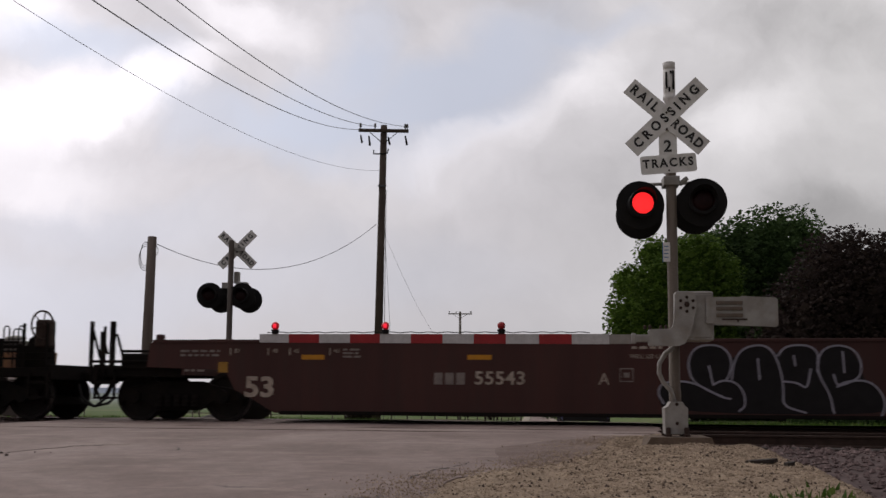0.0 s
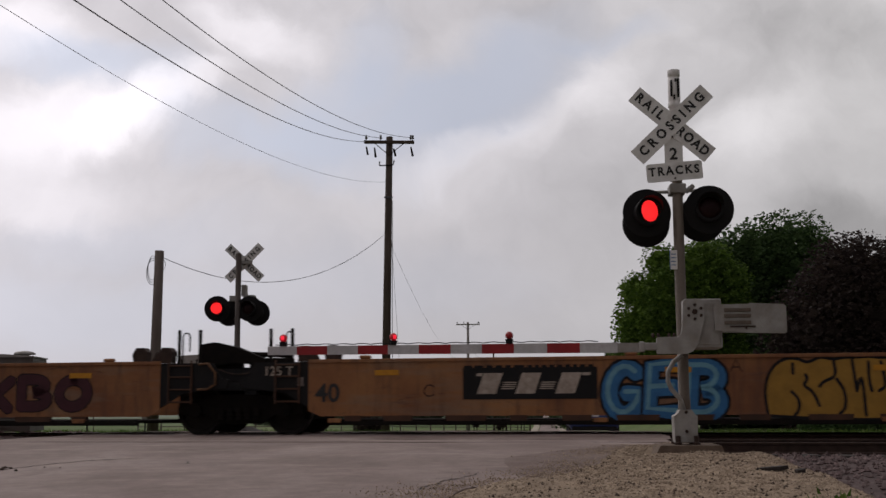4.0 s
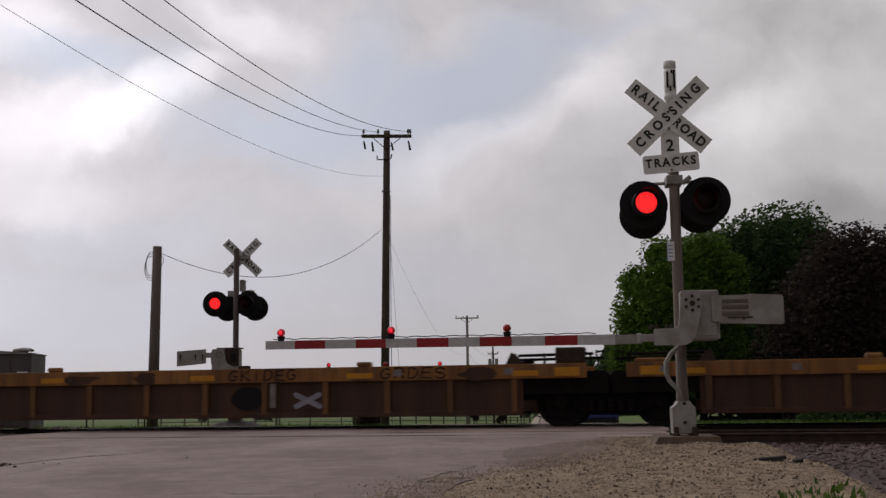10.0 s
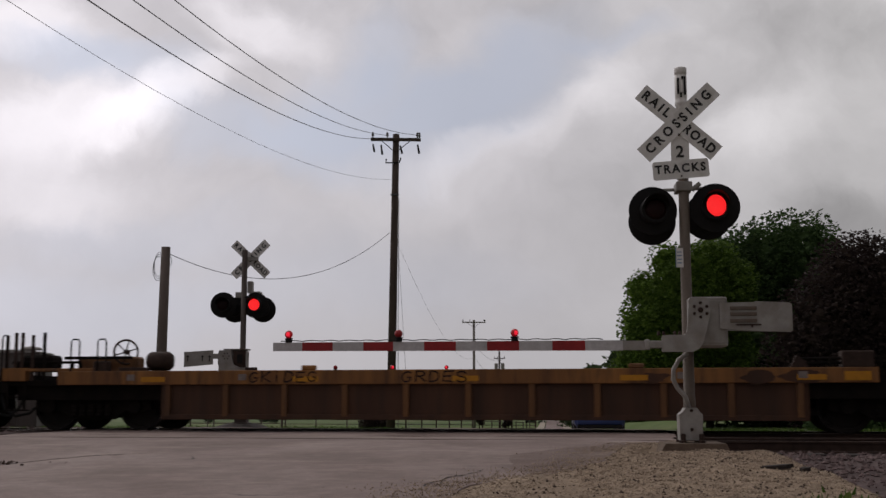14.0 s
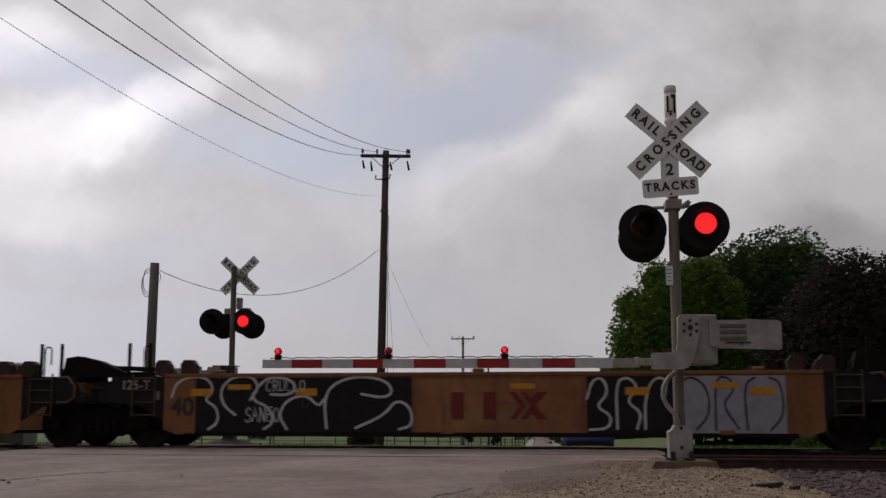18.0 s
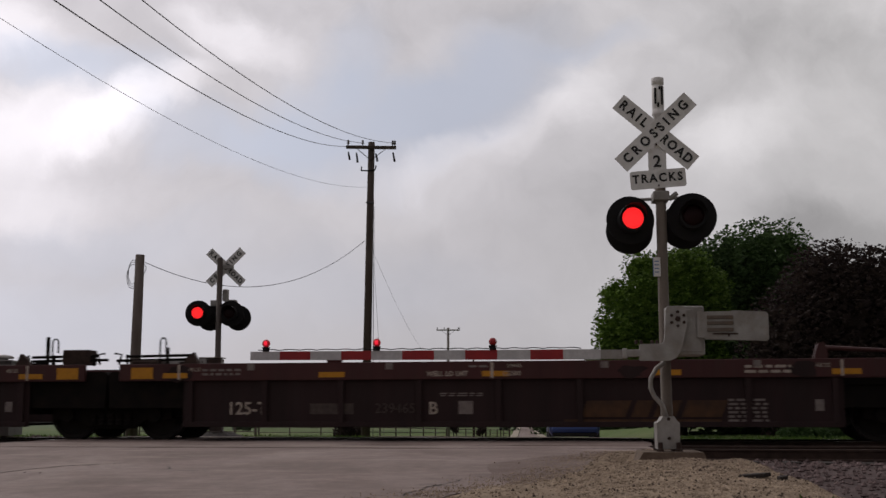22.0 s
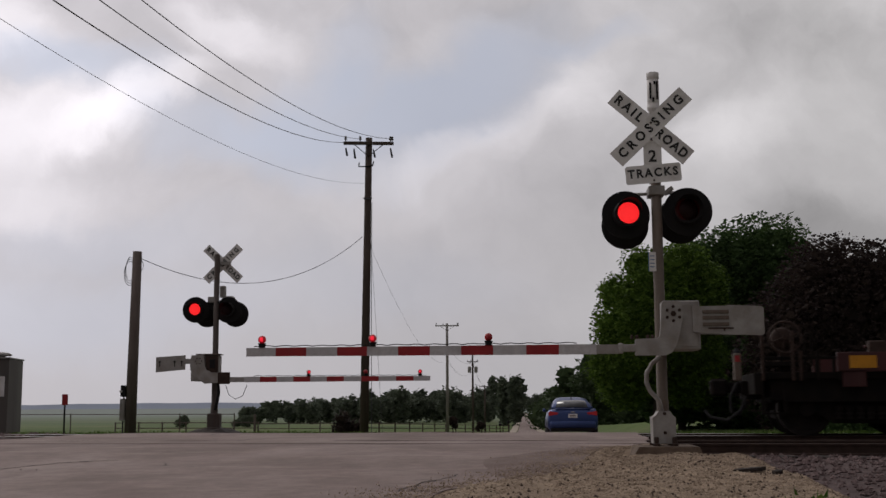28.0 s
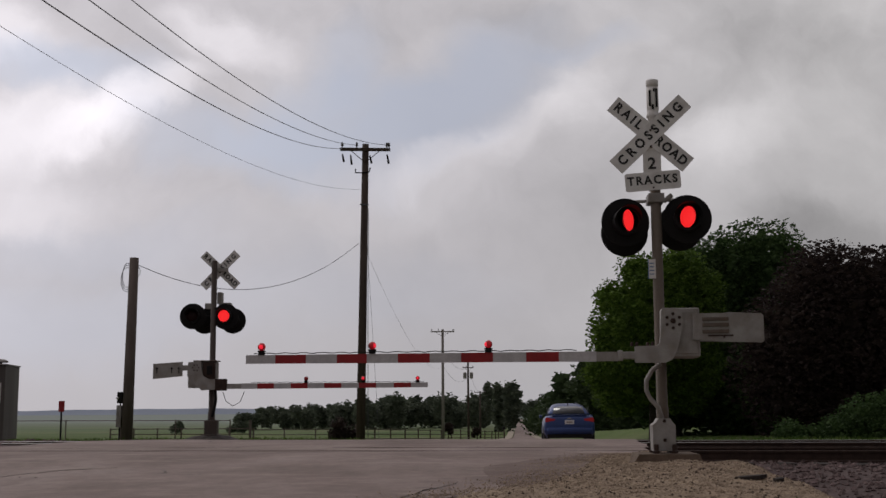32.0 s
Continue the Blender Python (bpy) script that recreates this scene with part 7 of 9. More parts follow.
def joint_top(u, xt, sg, top, seed):
    """Rails and boxes standing over a shared truck."""
    rng = random.Random(seed)
    for v, h in ((-1.15, 0.62), (-0.72, 0.62)):
        post(u, xt + sg * v, top - 0.05, top + h, 0.055)
    handrail(u, xt + sg * (-1.05), top - 0.05, top + 0.55, 0.14)
    part("guide_block", prism(B(), ((xt + sg * -1.7, top), (xt + sg * -1.45, top), (xt + sg * -1.48, top + 0.12), (xt + sg * -1.6, top + 0.2)), "y", YN + 0.02, YN + 0.14), M["rust"], u, "container guide block")
    if sg > 0:
        part("lever_arm", prism(B(), [(xt + p, top + q) for p, q in ((-0.95, -0.10), (-0.85, 0.36), (-0.60, 0.40), (-0.15, 0.30), (0.45, 0.06), (0.45, -0.06), (-0.2, -0.02))], "y", -1.0, -0.7), M["grime"], u, "dark tapered brake lever over the joint")
    for v in (-1.95, -1.42):
        part("corner_bracket", prism(B(), [(xt + sg * (v + p), top + q) for p, q in ((-0.13, -0.02), (0.13, -0.02), (0.15, 0.20), (0.08, 0.28), (-0.08, 0.28), (-0.16, 0.16))], "y", YN + 0.03, YN + 0.26), M["rust"], u, "chunky brown corner bracket")
    bm = B()
    a, b = sorted((xt + sg * -0.95, xt + sg * -0.1))
    box(bm, a, b, -0.9, -0.6, top - 0.12, top + 0.08, 0.02)
    tube(bm, (a, -0.75, top + 0.16), (b, -0.75, top + 0.13), 0.05)
    part("brake_rigging", bm, M["grime"], u, "brake pipes and rods")


def unit_empty(c, label):
    u = empty("well_car", train_pose(c, 0), label, "freight wagon", group="container well cars")
    MOVERS.append((u, train_rows(c)))
    return u


def smooth_unit(cl, cr, lfree, rfree, mat, label, top=1.42, bot=0.22, text="125-T"):
    """A smooth-sided well between the trucks at cl and cr."""
    c = (cl + cr) / 2
    u = unit_empty(c, label)
    xl, xr = cl - c, cr - c
    a = xl + (-0.2 if lfree else 1.5)
    b = xr - (-0.2 if rfree else 1.5)
    strip_z = bot + (0.14 if mat == "ttx" else 0.0)
    lo = [(xl + 1.55, bot), (xr - 1.55, bot)]
    pts = []
    if lfree:
        pts += [(a, 0.98), (xl + 1.0, 0.98), (xl + 1.25, 0.80), (xl + 1.7, 0.42), (xl + 1.9, strip_z)]
    else:
        pts += [(a, strip_z + 0.1), (xl + 1.75, strip_z)]
    if rfree:
        pts += [(xr - 1.9, strip_z), (xr - 1.7, 0.42), (xr - 1.25, 0.80), (xr - 1.0, 0.98), (b, 0.98)]
    else:
        pts += [(xr - 1.75, strip_z), (b, strip_z + 0.1)]
    pts += [(b, top), (a, top)]
    for y0, y1 in ((YN, YN + 0.03), (-YN - 0.03, -YN)):
        part("side_panel", prism(B(), pts, "y", y0, y1), M[mat], u, "long smooth side sheet")
    for y0, y1 in ((YN - 0.025, YN + 0.09), (-YN - 0.09, -YN + 0.025)):
        part("top_chord", boxb(a, b, y0, y1, top - 0.055, top + 0.012, 0.006), M[mat], u)
        part("bottom_sill", boxb(xl + 1.95, xr - 1.95, y0, y1, bot - 0.03, bot + 0.05, 0.006), M["grime"], u, "grimy lower sill")
    part("floor", boxb(xl + 1.7, xr - 1.7, YN + 0.55, -YN - 0.55, bot + 0.02, bot + 0.07), M["grime"], u)
    for x in (a + 0.1, b - 0.16):
        part("bulkhead", boxb(x, x + 0.06, YN + 0.04, -YN - 0.04, 0.9, top - 0.06), M[mat], u)
    if mat == "ttx":
        k, x = 0, xl + 2.2
        while x < xr - 2.6:
            w = 0.34 + 0.22 * (k % 3)
            part("drain_lug", prism(B(), ((x, strip_z + 0.01), (x + w, strip_z + 0.01), (x + w - 0.03, bot + 0.03), (x + 0.03, bot + 0.03)), "y", YN - 0.02, YN + 0.05), M["lowpan"], u)
            x += w + 0.42 + 0.2 * (k % 2)
            k += 1
    n = 3
    for i in range(n):
        x = xl + 2.6 + i * (xr - xl - 5.2) / (n - 1)
        part("guide_block", boxb(x - 0.11, x + 0.11, YN + 0.0, YN + 0.12, top + 0.012, top + 0.08, 0.02), M[mat], u, "container guide block on the top edge")
        bm = B()
        box(bm, x - 0.7, x - 0.45, YN - 0.045, YN + 0.02, bot + 0.02, bot + 0.10, 0.008)
        part("drain_lug", bm, M[mat], u)
    for x in (a + 1.3, b - 1.9, (a + b) / 2 + 0.6):
        patch(u, x, x + 0.46, top - 0.30, top - 0.20, "reflect", None, "reflector", "yellow reflective strip", 0.012)
    for fr, xt, sg in ((lfree, xl, -1), (rfree, xr, 1)):
        if fr:
            free_end(u, xt, sg, top)
            t0 = xt + (-0.55 if sg > 0 else 0.95)
            cylinder_tank(u, t0, t0 + 0.6, top + 0.24, 0.22, "rust")
            bm = B()
            prism(bm, ((t0 + 0.12, top), (t0 + 0.22, top), (t0 + 0.18, top + 0.3), (t0 + 0.10, top + 0.3)), "y", -1.36, -1.3)
            part("tank_strap", bm, M[mat], u)
            wx = xt + ((1.26 if mat == "ttx" else 1.12) if sg > 0 else -0.15)
            brake_wheel(u, wx, 1.90 if mat == "ttx" and sg > 0 else 1.82, 0.29, -1.1, 72)
            bm = B()
            prism(bm, ((wx - 0.62, 1.05), (wx + 0.05, 1.05), (wx + 0.02, 1.6), (wx - 0.08, 2.0), (wx - 0.16, 2.0), (wx - 0.2, 1.72), (wx - 0.34, 1.62), (wx - 0.36, 1.5), (wx - 0.62, 1.42)), "y", -1.0, -0.6)
            part("brake_stand", bm, M["grime"], u, "dark brake stand behind the wheel")
            for px_ in (wx - 0.62, wx - 0.3):
                handrail(u, px_, 1.04, 1.86, 0.12)
            bm = B()
            p, q = sorted((xt - sg * 1.6, xt + sg * 0.9))
            tube(bm, (p, -1.2, top + 0.07), (q, -1.2, top + 0.05), 0.045, None, 6)
            tube(bm, (p + 0.3, -1.0, top + 0.16), (q - 0.2, -1.0, top + 0.14), 0.03, None, 6)
            part("brake_rod", bm, M["grime"], u, "long brake rod on the deck")
            part("guide_block", prism(B(), ((xt - sg * 2.35, top), (xt - sg * 2.1, top), (xt - sg * 2.14, top + 0.26), (xt - sg * 2.22, top + 0.28)), "y", YN + 0.03, YN + 0.2), M["grime"], u, "corner guide")
            part("guide_block", prism(B(), ((xt - sg * 1.5, top), (xt - sg * 1.25, top), (xt - sg * 1.28, top + 0.28), (xt - sg * 1.38, top + 0.3)), "y", YN + 0.03, YN + 0.2), M["grime"], u, "corner guide")
            patch(u, *sorted((xt - sg * 0.75, xt - sg * 1.1)), 1.08, 1.28, "dim", None, "notice", "small framed notice", 0.006)
            cf = part("end_fairing", prism(B(), ((xt - sg * 0.4, 0.98), (xt + sg * 0.35, 1.02), (xt + sg * 0.25, 1.22), (xt - sg * 0.4, top - 0.02)), "y", YN + 0.05, YN + 0.1), M["grime"], u)
        else:
            pl = joint_end(u, xt, sg, top)
            joint_top(u, xt, sg, top, int(abs(c)))
            if sg < 0:
                words("stencil", text, 0.25, M["stencil"], pl, pose(xt + 0.90, YN + 0.0, 1.21), bold=0.004)
                part("notice", boxb(xt + 1.28, xt + 1.40, YN + 0.003, YN + 0.009, 0.93, 1.10), M["dim"], pl, "small yellowed notice")
                stencil(u, "40", xt + 1.88, 0.78, 0.48, "ink", bold=0.01)
    truck(u, xl)
    if rfree:
        truck(u, xr)
    return u, c


def low_end(u, xt, sg, smat, top, wheel=True, wheel_at=1.22):
    """Outer end of a sill car: black end frame, railing, hand brake, stanchions, coupler."""
    X = lambda v: xt + sg * v
    low = smat == "lowyel"
    last = wheel_at < 0   # the outer end with the brake gear over the truck

    def bar(name, v0, v1, y0, y1, z0, z1, mat, label="", bevel=0.008):
        p, q = sorted((X(v0), X(v1)))
        return part(name, boxb(p, q, y0, y1, z0, z1, bevel), M[mat], u, label)
    pz = 1.0 if low else 1.13
    bar("end_frame", -1.62, 1.55, -1.30, 1.30, 0.60, pz - 0.1, "grime", "black frame over the truck")
    bar("end_platform", -1.6, 1.75, -1.38, 1.38, pz - 0.12, pz, "grime", "grimy end platform")
    bar("end_sill", 1.70, 1.84, -1.44, 1.44, 0.74, 1.12, "grime")
    bar("draft_sill", 1.5, 1.95, -0.3, 0.3, 0.66, 1.0, "grime")
    if low and sg < 0:
        bar("end_beam", 1.30, 1.86, -1.47, -1.2, 0.98, 1.24, smat, "rusty yellow end beam")
        bar("side_rail", -0.2, 1.3, -1.46, -1.38, 1.17, 1.23, smat)
    elif not low:
        v = -0.2 if sg > 0 else 0.22
        bar("reflector", v - 0.48, v - 0.02, YN - 0.008, YN - 0.004, 1.19, 1.41, "reflect", "broad yellow reflective panel", 0.0)
        bar("end_sheet", v - 0.3, v + 0.1, -1.47, -1.40, 0.86, 1.14, smat, "lower brown end sheet")
    coupler(u, X(1.8), sg)
    # step ladder
    bm = B()
    for z in (0.40, 0.66):
        p, q = sorted((X(1.3), X(1.72)))
        box(bm, p, q, -1.44, -1.24, z - 0.015, z + 0.015)
    for v in (1.32, 1.70):
        box(bm, X(v) - 0.018, X(v) + 0.018, -1.44, -1.40, 0.39, 0.95)
    part("step", bm, M["grime"], u, "bent steel steps")
    # low railing along the deck
    v0, v1 = (-1.2, 1.7) if low and sg > 0 else (0.25, 1.75)
    zr = top + 0.16 if low else 1.36
    bar("deck_rail", v0, v1, -1.22, -1.17, zr, zr + 0.055, "grime", "long brake rod over the deck", 0.01)
    bar("deck_rail", v0 + 0.8, v1, -1.1, -1.02, zr - 0.12, zr - 0.06, "grime")
    k, v = 0, v0
    while v < v1:
        bm = B()
        box(bm, X(v) - 0.022, X(v) + 0.022, -1.22, -1.17, 0.98, zr + 0.01)
        part("baluster", bm, M["grime"], u)
        v += 0.17 + 0.13 * (k % 3)
        k += 1
    bar("guide_block", -0.45, -0.15, -1.46, -1.25, top - 0.2, top + 0.20, "rust", "rusty corner guide", 0.02)
    # hand brake
    facing = sg > 0 or not low
    wx = X((0.47 if low else 0.32) if sg > 0 else wheel_at if low else 1.25)
    wz = 1.70 if low else 1.92 if sg > 0 else 1.76
    if not wheel:
        part("deck_box", boxb(X(-1.1), X(-0.4), -1.35, -0.85, top - 0.05, top + 0.14, 0.02), M[smat], u, "yellow equipment box on the deck")
        part("guide_block", prism(B(), ((X(0.9), 1.0), (X(1.35), 1.0), (X(1.35), 1.2), (X(0.98), 1.22)), "y", -1.46, -1.2), M[smat], u, "corner guide")
    elif facing:
        brake_wheel(u, wx, wz, 0.285, -1.25, 0.0, False)
    else:
        brake_wheel(u, wx, 1.56 if last else 1.68, 0.24 if last else 0.27, -1.1, 40 if last else 72, False)
    gx = wx + (0.06 if sg > 0 else 0.20 if low else -0.03)
    if last:
        bar("gear_case", 0.40, 1.0 - 1.9, -1.06, -0.7, top - 0.02, top + 0.30, "lowpost", "brown brake gear case on the deck", 0.04)
        bar("deck_cover", 0.90, 1.55, -1.2, -0.7, top, top + 0.34, "grime", "dark equipment cover on the deck", 0.05)
        bar("deck_rail", -0.9, 0.55, -1.32, -1.26, top + 0.24, top + 0.30, "grime", "brake rod over the deck")
        for v in (0.32, -0.25):
            handrail(u, X(v), 1.1, 1.80, 0.18)
    elif wheel:
        lathe(bm := B(), ((0.03, -1.16), (0.17, -1.15), (0.20, -1.10), (0.20, -0.95), (0.1, -0.9)), "y", 18, (gx, 0, wz - 0.01))
        part("gear_case", bm, M["rust"], u, "round rusty brake gear case", True)
        part("brake_stand", prism(B(), ((gx - 0.13, 0.98), (gx + 0.2, 0.98), (gx + 0.2, wz), (gx + 0.1, wz + 0.12), (gx - 0.05, wz - 0.2)), "y", -1.06, -0.98), M["rust"], u, "brown hand brake stand")
    if sg > 0:
        handrail(u, X(0.50), 1.0, 1.96, 0.16)
        handrail(u, X(1.27), 1.0, 2.02, 0.19)
        post(u, X(1.69), 0.98, 1.76, 0.05)
        post(u, X(2.1 - 0.38), 0.98, 1.70, 0.05, y=0.6)
        handrail(u, X(1.55), 1.0, 1.76, 0.10, y=0.9)
    else:
        for v, h in ((1.74, 1.9), (1.55, 1.95), (1.41, 1.95), (1.18, 1.9), (0.93, 1.95)) if last else ((1.86, 2.2), (1.76, 2.24), (0.86, 1.95), (0.40, 1.95)) if low else ((1.68, 1.86), (1.15, 1.86), (1.02, 1.5), (0.72, 1.5), (0.36, 1.5)):
            post(u, X(v), 0.98, h, 0.055, "rust" if v > 1 else "grime")
        if low:
            handrail(u, X(1.82 if last else 1.95), 0.98, 1.9 if last else 2.15, 0.10)
        else:
            handrail(u, X(0.95), 0.98, 1.80, 0.12)
            bar("deck_box", 1.0, 1.65, -1.3, -0.9, 1.24, 1.32, "grime")
    if low:
        if last:
            cylinder_tank(u, xt + 1.2, xt + 1.62, top + 0.2, 0.19, "rust")
        for v in () if last else (-1.5, -1.95):
            part("guide_block", prism(B(), ((X(v), top), (X(v - 0.36), top), (X(v - 0.30), top + 0.1), (X(v - 0.12), top + 0.24), (X(v - 0.06), top + 0.22)), "y", YN + 0.03, YN + 0.2), M[smat], u, "corner guide")
        bar("lock_lever", -1.3, -0.7, YN + 0.05, YN + 0.2, top, top + 0.07, "rust", "lever on the sill")
    else:
        bm = B()
        tube(bm, (X(-1.95), -1.25, top + 0.20), (X(-0.1), -1.25, top + 0.10), 0.05, 0.03, 8)
        part("brake_rod", bm, M["bnsf"], u, "long tapered brake rod")
        part("guide_block", prism(B(), ((X(-2.1), top), (X(-1.85), top), (X(-1.86), top + 0.18), (X(-1.92), top + 0.30), (X(-2.02), top + 0.27)), "y", YN + 0.03, YN + 0.2), M["bnsf"], u, "corner guide")


def sill_unit(cl, cr, lfree, rfree, smat, pmat, label, top, chord, bot, posts, pm2=None, rwheel=True, lwheel=1.22):
    """A well with a deep top sill and posts along its recessed side."""
    c = (cl + cr) / 2
    u = unit_empty(c, label)
    xl, xr = cl - c, cr - c
    low = smat == "lowyel"
    a = xl + ((-0.58 if low else -0.4) if lfree else 0.30)
    b = xr - ((-1.15 if low else 0.2) if rfree else 0.42)
    for y0, y1 in ((YN, YN + 0.09), (-YN - 0.09, -YN)):
        part("top_sill", boxb(a, b, y0, y1, chord, top, 0.008), M[smat], u, "deep top sill with scraped paint")
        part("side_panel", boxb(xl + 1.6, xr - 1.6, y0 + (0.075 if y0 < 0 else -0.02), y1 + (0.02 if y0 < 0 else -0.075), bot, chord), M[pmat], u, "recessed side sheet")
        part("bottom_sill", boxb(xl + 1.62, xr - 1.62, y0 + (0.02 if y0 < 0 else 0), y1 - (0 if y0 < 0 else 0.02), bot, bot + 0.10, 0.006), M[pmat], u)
    for i in range(posts):
        x = xl + 1.75 + (xr - xl - 3.5) * i / (posts - 1)
        bm = B()
        box(bm, x - 0.055, x + 0.055, YN + 0.012, YN + 0.08, bot + 0.06, chord - 0.002, 0.006)
        part("side_post", bm, M[pm2 or pmat], u)
    part("floor", boxb(xl + 1.7, xr - 1.7, YN + 0.1, -YN - 0.1, bot + 0.02, bot + 0.07), M["grime"], u)
    for x in (xl + 1.6, xr - 1.66):
        part("bulkhead", boxb(x, x + 0.06, YN + 0.1, -YN - 0.1, 0.5, top - 0.06), M["grime"], u)
    for x in (xl + 4.6, xr - 4.6):
        part("guide_block", boxb(x - 0.14, x + 0.14, YN + 0.0, YN + 0.14, top, top + 0.09, 0.02), M[smat], u, "container guide block")
    rng = random.Random(int(abs(c)))
    for k in range(5):
        x = xl + 1.2 + k * (xr - xl - 3.0) / 4
        patch(u, x, x + 0.5, chord + 0.05, chord + 0.15, "reflect", None, "reflector", "yellow reflective strip", 0.006)
    for k in range(3):
        x, w = rng.uniform(xl + 1, xr - 1), rng.uniform(0.15, 0.4)
        blob(u, x, (chord + top) / 2 - 0.03, w, (top - chord) * 0.4, pmat, 0.003, name="scorched_paint", wob=0.7, seed=k)
    for fr, xt, sg in ((lfree, xl, -1), (rfree, xr, 1)):
        if fr:
            low_end(u, xt, sg, smat, top, rwheel or sg < 0, lwheel)
        else:
            p, q = sorted((xt - sg * 0.55, xt - sg * 1.0))
            patch(u, p, q, chord + 0.04, top - 0.07, "reflect", None, "reflector", "broad yellow reflective panel", 0.0065)
            bm = B()
            prism(bm, ((xt - sg * 1.6, 0.62), (xt - sg * 0.05, 0.62), (xt - sg * 0.02, top - 0.2), (xt - sg * 0.08, top - 0.14), (xt - sg * 1.6, top - 0.14)), "y", -1.35, 1.35)
            part("end_deck", bm, M["grime"], u)
            bm = B()
            p, q = sorted((xt - sg * 1.0, xt - sg * 0.45))
            box(bm, p, q, -1.3, -0.9, top, top + (0.30 if sg > 0 else 0.08), 0.02)
            part("brake_gear", bm, M["lowyel"] if smat == "lowyel" and sg < 0 else M["rust"], u, "brake gear case on the deck")
            bm = B()
            for z, x1 in ((0.08, -0.1), (0.16, -0.3), (0.02, -1.4)):
                p, q = sorted((xt - sg * 1.7, xt + sg * x1))
                tube(bm, (p, -1.2, top + z), (q, -1.15, top + z + 0.02), 0.028, None, 6)
            for v in (-1.75, -1.2, -0.35):
                tube(bm, (xt + sg * v, -1.25, top - 0.02), (xt + sg * v, -1.25, top + 0.2), 0.025, None, 6)
            path_tube(bm, [(xt + sg * -0.2, -1.3, top), (xt + sg * -0.25, -1.3, top + 0.2), (xt + sg * -0.1, -1.3, top + 0.22)], 0.02, 6)
            part("brake_rigging", bm, M["grime"], u, "brake pipes and rods")
            if smat == "bnsf":
                post(u, xt - sg * 1.25, top - 0.02, top + (0.55 if sg > 0 else 0.32), 0.06)
                handrail(u, xt - sg * 1.12, top - 0.02, top + 0.5, 0.12)
            part("guide_block", prism(B(), ((xt - sg * 1.9, top), (xt - sg * 1.6, top), (xt - sg * 1.66, top + 0.12), (xt - sg * 1.8, top + 0.22)), "y", YN + 0.02, YN + 0.14), M["rust"], u, "container guide block")
    truck(u, xl)
    if rfree:
        truck(u, xr)
    return u, c


# --- first wagon: dark brown, only its rear part and side pass
def brown_wagon():
    cl, cr = -5.38, 14.2
    c = (cl + cr) / 2
    u = unit_empty(c, "dark oxide-brown smooth-sided container well car with white graffiti")
    xl, xr = cl - c, cr - c
    top, bot = 1.57, 0.19
    pts = [(xl - 0.5, 1.05), (xl + 1.1, 1.0), (xl + 1.3, 0.62), (xl + 1.7, 0.42), (xl + 2.1, bot), (xr - 2.1, bot), (xr - 1.7, 0.42), (xr - 1.3, 0.62), (xr - 1.1, 1.0), (xr + 0.5, 1.05), (xr + 0.45, top - 0.05), (xr, top), (xl, top), (xl - 0.45, top - 0.05)]
    for y0, y1 in ((YN, YN + 0.03), (-YN - 0.03, -YN)):
        part("side_panel", prism(B(), pts, "y", y0, y1), M["fec"], u, "long smooth brown side sheet")
        part("top_chord", boxb(xl - 0.4, xr + 0.4, y0 - 0.02, y1 + 0.02, top - 0.05, top + 0.012, 0.006), M["fec"], u)
        part("bottom_sill", boxb(xl + 2.2, xr - 2.2, y0 - 0.02, y1 + 0.02, bot - 0.03, bot + 0.04, 0.006), M["grime"], u)
    part("floor", boxb(xl + 1.9, xr - 1.9, YN + 0.04, -YN - 0.04, bot + 0.02, bot + 0.08), M["grime"], u)
    for x in (xl + 0.2, xr - 0.26):
        part("bulkhead", boxb(x, x + 0.06, YN + 0.04, -YN - 0.04, 0.9, top - 0.1), M["fec"], u)
    free_end(u, xl, -1, top, False)
    free_end(u, xr, 1, top)
    for v, h, w in ((-1.72, 1.95, 0.07), (-1.44, 1.85, 0.05), (-1.28, 1.95, 0.09)):
        post(u, xl + v, 0.9, h, w)
    for x0, z0, x1, z1 in ((-1.68, 1.76, -1.48, 1.12), (-1.18, 1.70, -1.02, 1.22), (-1.05, 1.36, -0.5, 1.36), (-1.70, 1.16, -0.5, 1.16), (-1.44, 1.55, -1.36, 1.30)):
        part("brace", tube(B(), (xl + x0, YN + 0.06, z0), (xl + x1, YN + 0.06, z1), 0.028, None, 6), M["grime"], u)
    part("end_cover", boxb(xl - 1.1, xl - 0.3, YN + 0.08, -0.6, 1.0, 1.32, 0.04), M["grime"], u, "dark equipment cover on the end platform")
    part("brake_hose", path_tube(B(), [(xl - 1.5, YN + 0.2, 0.85), (xl - 1.62, YN + 0.15, 0.6), (xl - 1.52, YN + 0.15, 0.42), (xl - 1.4, YN + 0.2, 0.55), (xl - 1.3, YN + 0.2, 0.8)], 0.035, 6), M["grime"], u, "hanging brake hose")
    part("guide_block", boxb(xl - 0.35, xl - 0.22, YN + 0.02, YN + 0.2, top, top + 0.12, 0.02), M["fec"], u)
    truck(u, xl)
    truck(u, xr)
    d = -c
    stencil(u, "53", -3.58 + d, 0.66, 0.53, "stencil", bold=0.016, width=1.17)
    stencil(u, "55543", 1.045 + d, 0.85, 0.34, "stencil", bold=0.006, spacing=1.08, width=1.06)
    for k in range(3):
        patch(u, -0.19 + 0.21 * k + d, -0.03 + 0.21 * k + d, 0.74, 0.96, "dim", None, "owner_mark", "owner's mark as plain blocks", 0.007)
    stencil(u, "A", 2.95 + d, 0.84, 0.30, "stencil")
    tp = part("test_plate", boxb(3.23 + d, 3.48 + d, YN - 0.006, YN - 0.003, 0.80, 1.05), M["dim"], u, "square test notice with a thin frame")
